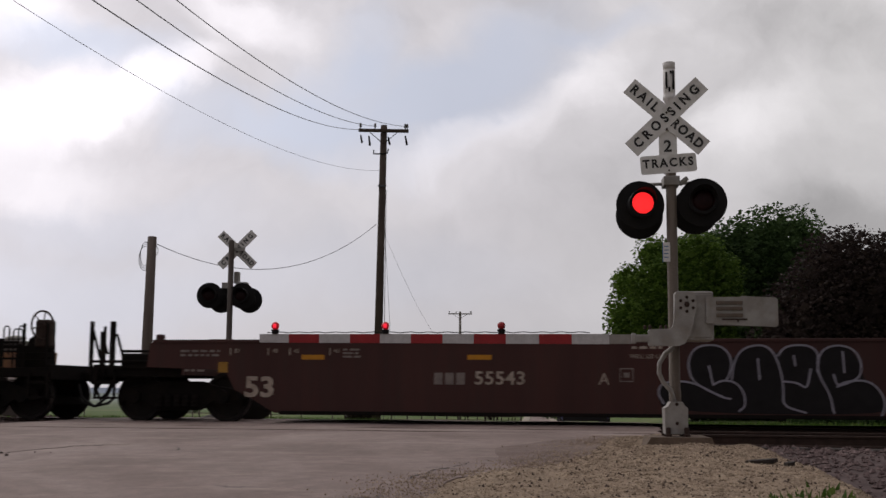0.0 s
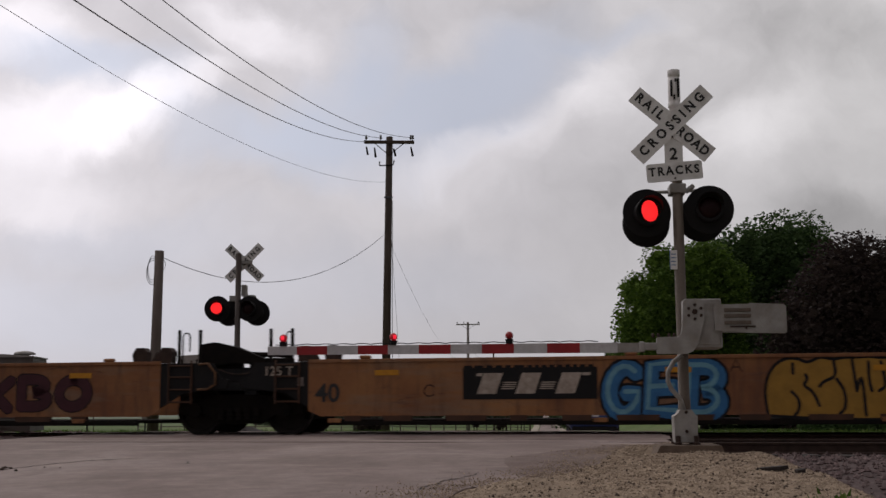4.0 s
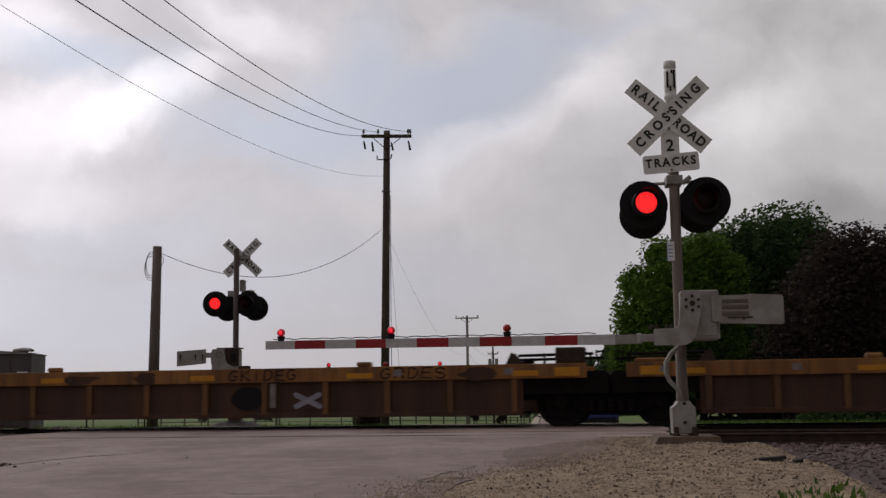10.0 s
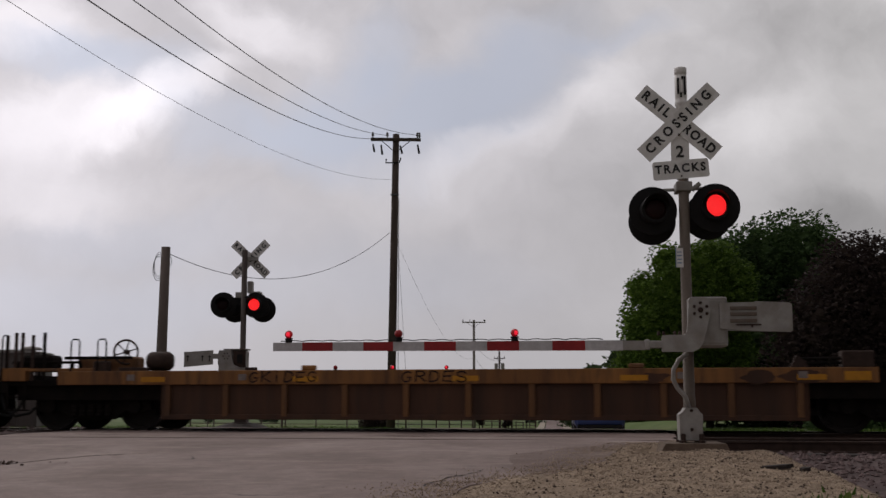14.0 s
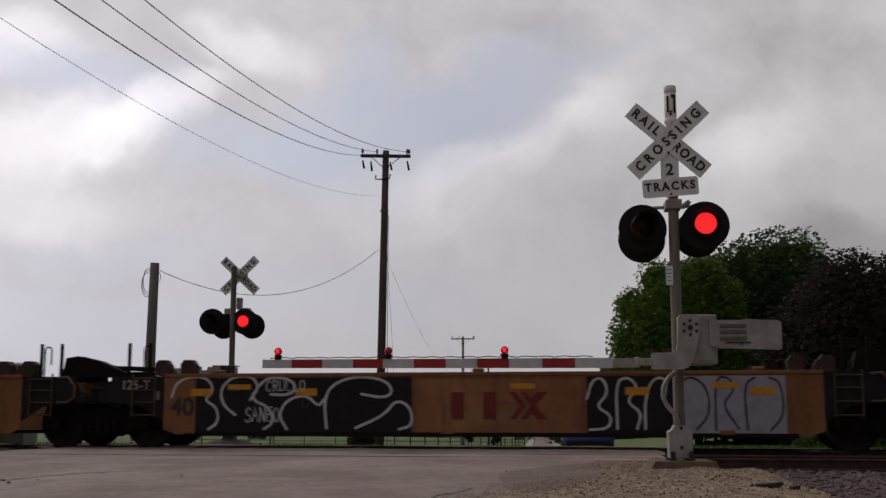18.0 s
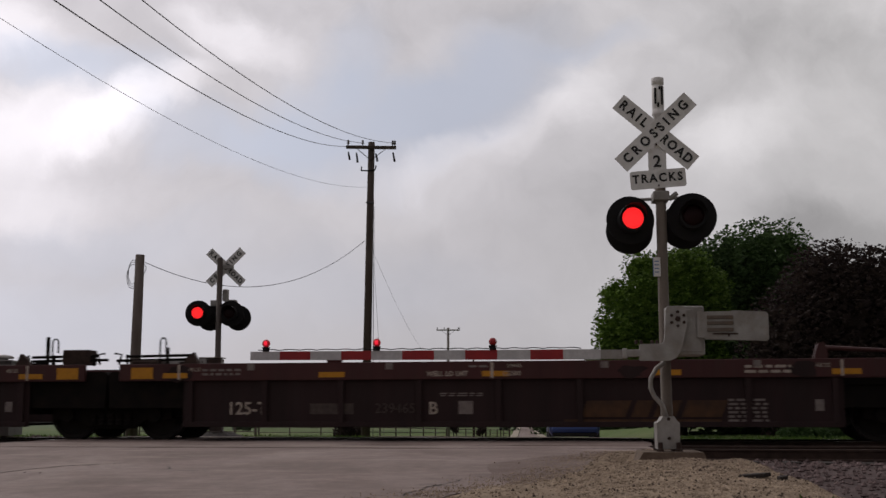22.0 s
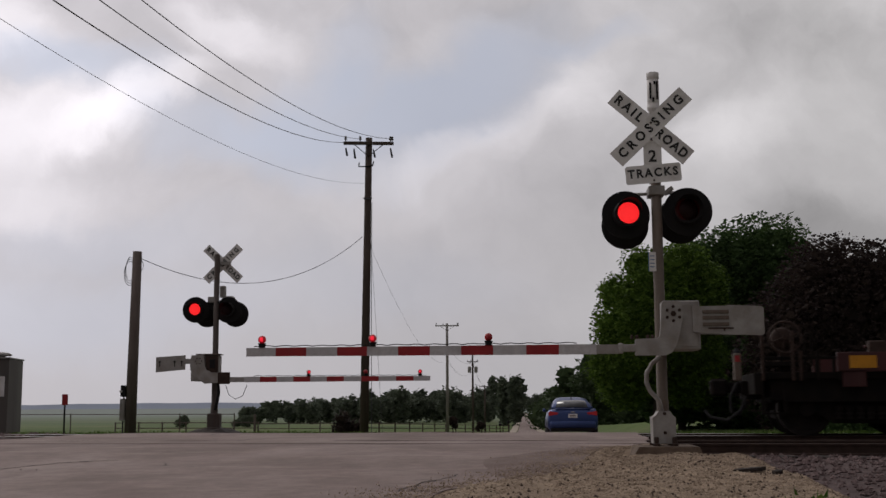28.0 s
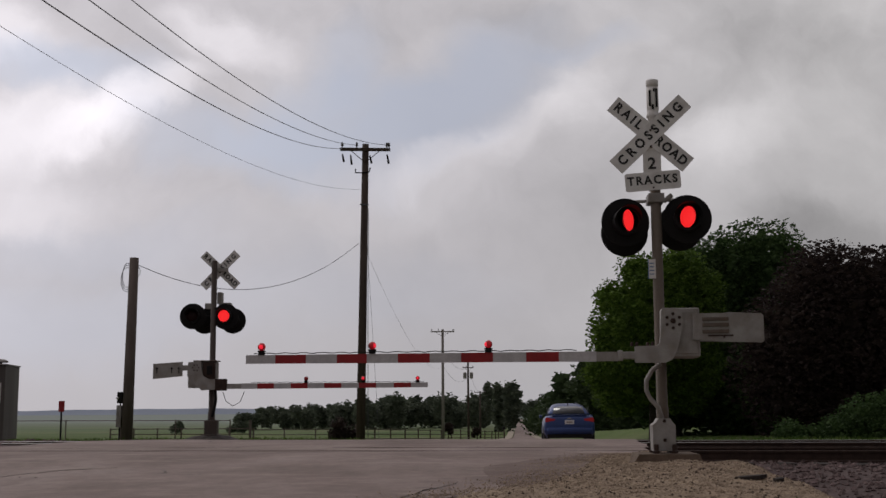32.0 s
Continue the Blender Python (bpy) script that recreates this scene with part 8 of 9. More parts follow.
    part("notice_field", boxb(3.25 + d, 3.46 + d, YN - 0.008, YN - 0.0065, 0.82, 1.03), M["fec"], tp)
    part("notice_print", boxb(3.30 + d, 3.41 + d, YN - 0.010, YN - 0.0085, 0.88, 0.97), M["dim"], tp)
    for x, tx in ((-4.07, "53"), (-3.31, "48"), (-2.88, "45"), (-2.09, "40")):
        patch(u, x + d - 0.12, x + d - 0.10, 1.28, 1.42, "stencil", None, "gauge_mark", "", 0.007)
        stencil(u, tx, x + d + 0.02, 1.36, 0.11, "stencil")
    bars(u, -5.2 + d, -4.4 + d, 1.24, 1.40, "dim", 2, None, 3)
    bars(u, -1.95 + d, -1.6 + d, 1.22, 1.42, "dim", 3, None, 4)
    bars(u, -5.1 + d, -4.7 + d, 0.95, 1.02, "dim", 1, None, 5)
    bars(u, 3.45 + d, 4.0 + d, 1.38, 1.46, "stencil", 1, None, 6)
    stencil(u, "WELL LD LMT", 3.75 + d, 1.26, 0.11, "stencil")
    patch(u, -4.42 + d, -4.23 + d, 0.95, 1.15, "spray_gold", None, "notice", "small yellow square", 0.007)
    for x in (-2.76, 0.44):
        patch(u, x + d, x + 0.45 + d, 1.20, 1.29, "reflect", None, "reflector", "yellow reflective strip", 0.007)
    brushed(u, (((0.295, 0.246), (0.235, 0.319), (0.161, 0.464), (0.143, 0.667), (0.152, 0.841), (0.189, 0.971), (0.272, 0.986), (0.318, 0.899), (0.336, 0.754), (0.327, 0.565), (0.309, 0.478)),
     ((0.032, 0.145), (0.005, 0.29), (0.023, 0.435), (0.106, 0.47), (0.18, 0.429), (0.29, 0.232), (0.327, 0.217)),
     ((0.252, 0.412), (0.29, 0.478), (0.346, 0.464), (0.387, 0.319), (0.392, 0.116), (0.364, 0.043)),
     ((0.235, 0.681), (0.252, 0.42)),
     ((0.336, 0.493), (0.341, 0.696), (0.373, 0.899), (0.429, 0.98), (0.493, 0.971), (0.53, 0.812), (0.553, 0.551), (0.558, 0.319), (0.553, 0.116), (0.65, 0.029)),
     ((0.45, 0.783), (0.456, 0.493)),
     ((0.537, 0.826), (0.567, 0.957), (0.631, 0.986), (0.687, 0.957), (0.714, 0.841), (0.705, 0.609)),
     ((0.562, 0.464), (0.622, 0.449), (0.659, 0.348), (0.677, 0.638)),
     ((0.606, 0.826), (0.611, 0.69)),
     ((0.77, 0.029), (0.756, 0.29), (0.71, 0.551), (0.705, 0.754), (0.733, 0.928), (0.797, 0.986), (0.862, 0.928), (0.894, 0.754), (0.889, 0.551), (0.853, 0.47), (0.788, 0.391), (0.774, 0.565)),
     ((0.788, 0.391), (0.816, 0.464), (0.908, 0.493), (0.963, 0.377), (0.991, 0.174), (0.972, 0)),
     ((0.816, 0.884), (0.82, 0.594)),),
     (3.88 + d, 7.85 + d, 0.24, 1.49), 0.034, "spray_grey", "big dark bubble letters with thin pale outlines", None, 0.006, (((0.005, 0.261), (0.032, 0.449), (0.106, 0.47), (0.166, 0.464), (0.143, 0.696), (0.18, 0.962), (0.29, 0.98), (0.338, 0.754), (0.373, 0.904), (0.465, 0.986), (0.53, 0.841), (0.567, 0.957), (0.659, 0.991), (0.716, 0.835), (0.751, 0.957), (0.834, 0.98), (0.897, 0.725), (0.894, 0.499), (0.963, 0.391), (0.995, 0.145), (0.977, 0), (0.032, 0.014)),), "spray_black")


brown_wagon()

ORANGE = "yellow-orange articulated container well car with graffiti, rust and faded print"
J = [-9.6, -24.80, -39.95, -55.1, -70.27, -85.36]
U = [smooth_unit(J[i + 1], J[i], i == 4, i == 0, "ttx", ORANGE, text="125 T") for i in range(5)]
u, c = U[0]
for x, z, rx, rz, m, s in ((-23.0, 0.72, 0.35, 0.3, "spray_sky", 1), (-22.0, 1.1, 0.3, 0.25, "spray_sky", 2), (-22.9, 1.2, 0.35, 0.2, "spray_green", 3), (-20.4, 0.5, 0.3, 0.22, "spray_green", 4), (-19.2, 1.05, 0.3, 0.18, "spray_sky", 5),
                           (-18.2, 1.2, 0.35, 0.2, "spray_cream", 6), (-17.4, 0.95, 0.32, 0.24, "spray_sky", 7), (-15.9, 0.55, 0.28, 0.3, "spray_green", 8), (-15.2, 0.42, 0.25, 0.14, "spray_sky", 9), (-14.6, 1.25, 0.3, 0.14, "spray_cream", 10),
                           (-21.0, 0.5, 0.4, 0.2, "spray_sky", 11), (-16.4, 1.25, 0.3, 0.14, "spray_sky", 12)):
    blob(u, x - c, z, rx, rz, m, 0.003 + 0.0001 * s, seed=s)
for x, z, rx, rz, k in ((-22.0, 0.85, 0.5, 0.5, 21), (-21.0, 0.85, 0.8, 0.52, 22), (-19.6, 0.85, 0.9, 0.52, 23), (-18.3, 0.85, 0.8, 0.5, 24), (-17.2, 0.85, 0.7, 0.5, 25)):
    blob(u, x - c, z, rx, rz, "spray_white", 0.0044 + 0.00001 * k, seed=k, wob=0.35)
def fat_letter(u, k, loops):
    cut_letters(u, (loops,), (-22.74 - c, -15.97 - c, 0.28, 1.42), "spray_black", "spray_white", 0.20, "huge black letter with a white rim", None, 0.0058 + 0.0002 * k, "spray_black", 0.08)


fat_letter(u, 0, (((0.047, 0.800), (0.127, 0.927), (0.134, 0.727), (0.087, 0.636), (0.092, 0.500), (0.130, 0.564), (0.139, 0.318), (0.108, 0.273), (0.119, 0.091), (0.071, 0.045)),))
fat_letter(u, 1, (((0.158, 0.909), (0.209, 0.891), (0.195, 0.455), (0.209, 0.382), (0.225, 0.473), (0.234, 0.909), (0.280, 0.891), (0.272, 0.409), (0.237, 0.091), (0.206, 0.045), (0.171, 0.136), (0.146, 0.545)),))
fat_letter(u, 2, (((0.280, 0.864), (0.324, 0.936), (0.380, 0.364), (0.364, 0.909), (0.399, 0.955), (0.432, 0.182), (0.392, 0.091), (0.335, 0.591), (0.354, 0.091), (0.309, 0.018)),))
fat_letter(u, 3, (((0.459, 0.891), (0.570, 0.955), (0.593, 0.773), (0.582, 0.564), (0.614, 0.409), (0.620, 0.227), (0.593, 0.091), (0.538, 0.027), (0.483, 0.091), (0.451, 0.227), (0.498, 0.273), (0.538, 0.200), (0.562, 0.291), (0.546, 0.436), (0.506, 0.455), (0.503, 0.564), (0.538, 0.618), (0.546, 0.727), (0.522, 0.773), (0.467, 0.682)),))
fat_letter(u, 4, (((0.630, 0.891), (0.720, 0.982), (0.736, 0.773), (0.680, 0.682), (0.688, 0.573), (0.752, 0.636), (0.772, 0.409), (0.704, 0.345), (0.715, 0.245), (0.791, 0.382), (0.810, 0.227), (0.688, 0.027), (0.665, 0.455)),))
fat_letter(u, 5, (((0.815, 0.864), (0.859, 0.936), (0.870, 0.591), (0.926, 0.891), (0.957, 0.682), (0.899, 0.455), (0.973, 0.182), (1.005, 0.136), (0.965, 0.018), (0.886, 0.073), (0.862, 0.318), (0.851, 0.045), (0.815, 0.045), (0.831, 0.455)),))
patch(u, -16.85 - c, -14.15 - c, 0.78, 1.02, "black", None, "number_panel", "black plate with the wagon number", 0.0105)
stencil(u, "751036", -14.80 - c, 0.90, 0.30, "stencil", YN - 0.012, shear=0.25, spacing=1.15, bold=0.004, width=1.1)
for k in range(4):
    patch(u, -16.78 + 0.25 * k - c, -16.62 + 0.25 * k - c, 0.80, 1.0, "dim", YN - 0.010, "owner_mark", "owner's mark as plain blocks")
def slim_letter(u, k, *loops):
    cut_letters(u, (loops,), (-14.08 - c, -10.8 - c, 0.26, 1.38), "spray_black", "spray_grey", 0.085, "large black letter with a pale rim", None, 0.0058 + 0.0002 * k, "spray_black", 0.035)


slim_letter(u, 0, ((0.05, 0.935), (0.235, 0.981), (0.242, 0.822), (0.134, 0.766), (0.128, 0.673), (0.201, 0.579), (0.218, 0.28), (0.134, 0.047), (0.027, 0.093), (0.101, 0.234), (0.107, 0.374), (0.034, 0.467), (0.01, 0.748)))
slim_letter(u, 1, ((0.268, 0.654), (0.319, 0.701), (0.285, 0.14), (0.228, 0.093)), ((0.262, 0.888), (0.329, 0.916), (0.319, 0.766), (0.268, 0.766)))
slim_letter(u, 2, ((0.352, 0.888), (0.403, 0.935), (0.487, 0.467), (0.477, 0.916), (0.537, 0.935), (0.554, 0.14), (0.487, 0.093), (0.403, 0.514), (0.386, 0.075), (0.319, 0.075)))
slim_letter(u, 3, ((0.564, 0.916), (0.631, 0.935), (0.624, 0.654), (0.688, 0.935), (0.745, 0.86), (0.671, 0.514), (0.745, 0.14), (0.688, 0.019), (0.621, 0.327), (0.611, 0.047), (0.547, 0.075)))
slim_letter(u, 4, ((0.755, 0.841), (0.805, 0.953), (0.856, 0.841), (0.862, 0.28), (0.822, 0.075), (0.765, 0.075), (0.721, 0.28), (0.732, 0.654)))
slim_letter(u, 5, ((0.872, 0.935), (0.99, 0.972), (0.98, 0.766), (0.913, 0.729), (0.913, 0.607), (0.966, 0.626), (0.966, 0.467), (0.913, 0.439), (0.913, 0.299), (0.99, 0.327), (0.973, 0.047), (0.856, 0.019), (0.839, 0.561)))
patch(u, -10.05 - c, -9.49 - c, 1.04, 1.27, "reflect", None, "reflector", "broad yellow reflective panel", 0.007)
patch(u, -10.62 - c, -10.2 - c, 1.10, 1.30, "dim", None, "notice", "framed notice")

u, c = U[1]
slab_mark(u, -31.69 - c, -29.52 - c, 0.75, 1.15, "stencil", "black", 0.35)
brushed(u, (((0.000, 0.992), (0.191, 1.000), (0.528, 0.992), (0.865, 0.992), (0.921, 0.526), (1.000, 0.385), (0.978, 0.061), (0.663, 0.000), (0.079, 0.020), (0.011, 0.385), (0.000, 0.992)), ((0.202, 0.972), (0.258, 0.668), (0.247, 0.486), (0.124, 0.364), (0.112, 0.263), (0.213, 0.243), (0.247, 0.344)), ((0.528, 0.951), (0.551, 0.547), (0.663, 0.263), (0.618, 0.020)), ((0.708, 0.972), (0.674, 0.526), (0.708, 0.020)), ((0.258, 0.486), (0.382, 0.405), (0.551, 0.506)), ((0.382, 0.405), (0.393, 0.020)), ((0.730, 0.486), (0.978, 0.486)), ((0.124, 0.830), (0.157, 0.668))), (-29.28 - c, -27.22 - c, 0.30, 1.41), 0.045, "spray_black", "dull red bubble letters with black outlines", None, 0.007, (((0.000, 0.992), (0.191, 1.000), (0.528, 0.992), (0.865, 0.992), (0.921, 0.526), (1.000, 0.385), (0.978, 0.061), (0.663, 0.000), (0.079, 0.020), (0.011, 0.385)),), "spray_red")
sprayed(u, "TCE", -27.2 - c, -26.35 - c, 0.82, 1.02, "spray_black", "spray_black", 0.018, 0.0, 0.1, None, "thin black scrawl", None, 1.1, 7)
sprayed(u, "GUO", -27.3 - c, -26.75 - c, 1.08, 1.27, "spray_black", "spray_black", 0.018, 0.0, 0.1, None, "thin black scrawl", None, 1.1, 8)
brushed(u, (((0.149, 0), (0.058, 0.339), (0, 0.492), (0.006, 0.644), (0.052, 0.763), (0.058, 0.949), (0.13, 1), (0.175, 0.932), (0.234, 1), (0.292, 0.932), (0.305, 0.864), (0.377, 0.993), (0.461, 0.898), (0.519, 0.993), (0.61, 0.983), (0.662, 0.881), (0.701, 0.983), (0.792, 0.983), (0.857, 0.915), (0.831, 0.492), (0.896, 0.593), (0.974, 0.525), (1, 0.322), (1, 0), (0.149, 0)),
    ((0.175, 0.932), (0.179, 0.525), (0.188, 0.254)),
    ((0.045, 0.627), (0.058, 0.373)),
    ((0.292, 0.932), (0.309, 0.763), (0.279, 0.627), (0.331, 0.458), (0.318, 0.22), (0.286, 0.017)),
    ((0.461, 0.898), (0.481, 0.729), (0.461, 0.61), (0.409, 0.508)),
    ((0.409, 0.508), (0.468, 0.593), (0.532, 0.508), (0.565, 0.288), (0.526, 0.017)),
    ((0.383, 0.373), (0.468, 0.22), (0.468, 0.085), (0.435, 0)),
    ((0.61, 0.983), (0.662, 0.831), (0.662, 0.695)),
    ((0.571, 0.797), (0.571, 0.508)),
    ((0.571, 0.508), (0.649, 0.678), (0.727, 0.593), (0.773, 0.356), (0.74, 0.017)),
    ((0.571, 0.407), (0.636, 0.407), (0.662, 0.22)),
    ((0.669, 0.881), (0.669, 0.695)),
    ((0.857, 0.915), (0.825, 0.458), (0.831, 0.22)),
    ((0.071, 0.417), (0.182, 0.407)),
    ((0.071, 0.373), (0.208, 0.322)),
    ((0.097, 0.227), (0.182, 0.227)),),
    (-37.89 - c, -35.23 - c, 0.26, 1.38), 0.036, "spray_black", "pale lilac bubble letters with black outlines", None, 0.007, (((0.149, 0), (0.058, 0.339), (0, 0.492), (0.006, 0.644), (0.052, 0.763), (0.058, 0.949), (0.13, 1), (0.175, 0.932), (0.234, 1), (0.292, 0.932), (0.305, 0.864), (0.377, 0.993), (0.461, 0.898), (0.519, 0.993), (0.61, 0.983), (0.662, 0.881), (0.701, 0.983), (0.792, 0.983), (0.857, 0.915), (0.831, 0.492), (0.896, 0.593), (0.974, 0.525), (1, 0.322), (1, 0)),), "spray_lilac")
stencil(u, "E", -34.84 - c, 0.92, 0.26, "ink")
patch(u, -33.7 - c, -33.1 - c, 1.10, 1.18, "spray_blue", None, "paint_patch", "small blue daub")
bars(u, -33.9 - c, -32.4 - c, 0.85, 1.05, "lowyel", 3, None, 9)
bars(u, -32.3 - c, -31.9 - c, 1.2, 1.3, "ink", 1, None, 10)

u, c = U[2]
brushed(u, (((0.017, 0.075), (0, 0.415), (0.023, 0.755), (0.092, 0.962), (0.173, 0.981), (0.225, 0.887), (0.289, 1), (0.358, 0.943), (0.405, 0.981), (0.474, 0.981), (0.543, 0.989), (0.601, 0.962), (0.682, 1), (0.763, 0.906), (0.844, 0.981), (0.936, 0.943), (0.988, 0.604), (1, 0.226), (0.948, 0.057), (0.543, 0), (0.197, 0.038), (0.017, 0.075)),
    ((0.15, 0.887), (0.15, 0.736)),
    ((0.139, 0.453), (0.179, 0.321), (0.173, 0.151), (0.15, 0.075)),
    ((0.214, 0.717), (0.225, 0.642), (0.197, 0.547), (0.249, 0.453), (0.277, 0.226)),
    ((0.358, 0.943), (0.37, 0.679), (0.301, 0.604), (0.283, 0.528)),
    ((0.37, 0.642), (0.41, 0.453), (0.41, 0.189), (0.37, 0.075)),
    ((0.451, 0.943), (0.468, 0.453)),
    ((0.468, 0.453), (0.497, 0.755), (0.509, 0.075)),
    ((0.532, 0.906), (0.532, 0.604), (0.543, 0.453)),
    ((0.595, 0.906), (0.618, 0.528), (0.578, 0.453)),
    ((0.624, 0.491), (0.659, 0.226), (0.647, 0.075)),
    ((0.763, 0.868), (0.775, 0.679), (0.728, 0.566), (0.676, 0.415)),
    ((0.734, 0.547), (0.798, 0.453), (0.815, 0.113)),),
    (-45.21 - c, -41.86 - c, 0.26, 1.38), 0.055, "spray_black", "dull gold bubble letters with black outlines", None, 0.007, (((0.017, 0.075), (0, 0.415), (0.023, 0.755), (0.092, 0.962), (0.173, 0.981), (0.225, 0.887), (0.289, 1), (0.358, 0.943), (0.405, 0.981), (0.474, 0.981), (0.543, 0.989), (0.601, 0.962), (0.682, 1), (0.763, 0.906), (0.844, 0.981), (0.936, 0.943), (0.988, 0.604), (1, 0.226), (0.948, 0.057), (0.543, 0), (0.197, 0.038)),), "spray_gold")
bubbles(u, "GEB", -48.0 - c, -45.95 - c, 0.22, 1.38, "spray_blue", "spray_black", 0.05, None, "bright blue bubble letters with black outlines", None, 0.45, 11, "spray_sky")
slab_mark(u, -50.42 - c, -48.32 - c, 0.76, 1.14, "stencil", "black", 0.35)
sprayed(u, "C", -51.4 - c, -51.1 - c, 0.72, 0.95, "spray_black", "spray_black", 0.02, 0.0, 0.0, None, "thin black scrawl")
sprayed(u, "AM", -45.8 - c, -45.3 - c, 1.12, 1.36, "spray_black", "spray_black", 0.02, 0.0, 0.0, None, "thin black scrawl")
bars(u, -50.6 - c, -48.2 - c, 1.22, 1.3, "spray_black", 1, None, 11)

u, c = U[3]
sh = B()
prism(sh, [(p - c, z) for p, z in ((-66.78, 1.30), (-66.4, 1.24), (-66.0, 1.32), (-65.95, 0.75), (-66.35, 0.30), (-66.75, 0.75))], "y", YN - 0.006, YN - 0.003)
shield = part("graffiti", sh, M["spray_green"], u, "shield painted in blue, green and yellow")
sh = B()
prism(sh, [(p - c, z) for p, z in ((-66.7, 1.22), (-66.4, 1.16), (-66.08, 1.24), (-66.03, 0.8), (-66.35, 0.5), (-66.68, 0.8))], "y", YN - 0.009, YN - 0.0065)
part("graffiti", sh, M["spray_blue"], u, "blue field of the painted shield")
blob(u, -66.3 - c, 1.0, 0.2, 0.14, "spray_gold", 0.0105, seed=3)
slab_mark(u, -65.55 - c, -63.37 - c, 0.70, 1.12, "stencil", "black", 0.35)
sprayed(u, "PNYC", -63.1 - c, -62.2 - c, 0.75, 1.0, "spray_black", "spray_black", 0.02, 0.0, 0.1, None, "thin black scrawl")
bars(u, -68.3 - c, -67.4 - c, 1.05, 1.25, "spray_black", 2, None, 14)
sprayed(u, "XBO", -60.5 - c, -58.0 - c, 0.45, 1.2, "spray_maroon", "spray_black", 0.2, 0.02, 0.05, None, "dull maroon letters")

u, c = U[4]
brushed(u, (((0.006, 1), (0.188, 0.505), (0.327, 0.122), (0.37, -0.017)),
    ((0.255, 0.801), (0.182, 0.47), (0.091, 0.052)),
    ((0.273, 0.331), (0.261, 0.749), (0.291, 0.941), (0.364, 0.993), (0.424, 0.923), (0.442, 0.679), (0.461, 0.174)),
    ((0.392, 0.826), (0.418, 0)),
    ((0.442, 0.923), (0.485, 0.976), (0.521, 0.871), (0.519, 0.679), (0.497, 0.575), (0.533, 0.366), (0.533, 0)),
    ((0.497, 0.575), (0.558, 0.627), (0.618, 0.592), (0.655, 0.47)),
    ((0.521, 0.871), (0.582, 0.958), (0.655, 0.923), (0.715, 0.749), (0.727, 0.505), (0.721, 0.366)),
    ((0.588, 0.314), (0.739, 0.303), (0.758, 0.017), (0.994, 0.01), (0.976, 0.366), (0.945, 0.418), (0.915, 0.436)),
    ((0.679, 0.871), (0.752, 0.976), (0.836, 0.923), (0.897, 0.714), (0.912, 0.505)),
    ((0.77, 0.314), (0.897, 0.296), (0.885, 0.139), (0.8, 0.157), (0.79, 0.296)),
    ((0.779, 0.819), (0.785, 0.557)),
    ((0.806, 0.819), (0.81, 0.54)),
    ((0.158, 0.916), (0.166, 0.749)),
    ((0.182, 0.889), (0.188, 0.732)),),
    (-75.81 - c, -72.98 - c, 0.26, 1.40), 0.03, "spray_grey", "violet block letters with thin white outlines", None, 0.007, (((0, 1), (0.23, 1.007), (0.436, 1), (0.703, 0.965), (0.848, 0.958), (0.915, 0.679), (0.919, 0.436), (0.984, 0.401), (1, 0.01), (0.533, 0), (0.085, 0), (0.182, 0.47)),), "spray_purple")
brushed(u, (((0.007, 0.076), (0.027, 0.286), (0.094, 0.401), (0.174, 0.344), (0.208, 0.229)),
    ((0.047, 0.401), (0.013, 0.611), (0.027, 0.859), (0.081, 0.985), (0.161, 0.985), (0.208, 0.859), (0.217, 0.573)),
    ((0.107, 0.534), (0.188, 0.573), (0.255, 0.477), (0.295, 0.267), (0.306, 0.038)),
    ((0.208, 0.916), (0.309, 0.985), (0.403, 0.954), (0.423, 0.935)),
    ((0.322, 0.916), (0.333, 0.458), (0.349, 0.324)),
    ((0.483, 0), (0.463, 0.229), (0.403, 0.573), (0.409, 0.84), (0.456, 0.973), (0.517, 0.935), (0.55, 0.687), (0.604, 0.42), (0.685, 0.248), (0.709, 0.095)),
    ((0.577, 0.153), (0.537, 0.344), (0.497, 0.515), (0.463, 0.477)),
    ((0.55, 0.916), (0.631, 0.962), (0.698, 0.859), (0.718, 0.649), (0.752, 0.134)),
    ((0.698, 0.897), (0.765, 0.935), (0.805, 0.84), (0.832, 0.458), (0.832, 0.115)),
    ((0.752, 0.687), (0.926, 0.63)),
    ((0.819, 0.916), (0.899, 0.897), (0.946, 0.687), (0.946, 0.458), (1, 0.191)),
    ((0.839, 0.382), (0.872, 0.458), (0.94, 0.439), (0.973, 0.267)),
    ((0.054, 0.84), (0.121, 0.725)),
    ((0.174, 0.744), (0.228, 0.878)),
    ((0.047, 0.363), (0.067, 0.191), (0.087, 0.344)),
    ((0.161, 0.344), (0.174, 0.172), (0.195, 0.286)),),
    (-83.42 - c, -80.52 - c, 0.26, 1.40), 0.034, "spray_grey", "maroon bubble letters with pale outlines and small faces", None, 0.007, (((0, 0.019), (0.007, 0.305), (0.04, 0.42), (0.011, 0.687), (0.054, 0.973), (0.174, 1), (0.51, 1), (0.846, 0.985), (0.94, 0.802), (0.953, 0.458), (1, 0.191), (0.993, 0.019)),), "spray_maroon")
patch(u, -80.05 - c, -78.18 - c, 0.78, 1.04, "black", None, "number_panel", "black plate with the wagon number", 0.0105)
stencil(u, "751036", -79.10 - c, 0.91, 0.34, "stencil", YN - 0.012, spacing=1.12, bold=0.006, shear=0.2)
sprayed(u, "NON", -80.6 - c, -80.0 - c, 1.05, 1.28, "spray_grey", "spray_grey", 0.022, 0.0, 0.1, None, "thin pale scrawl")
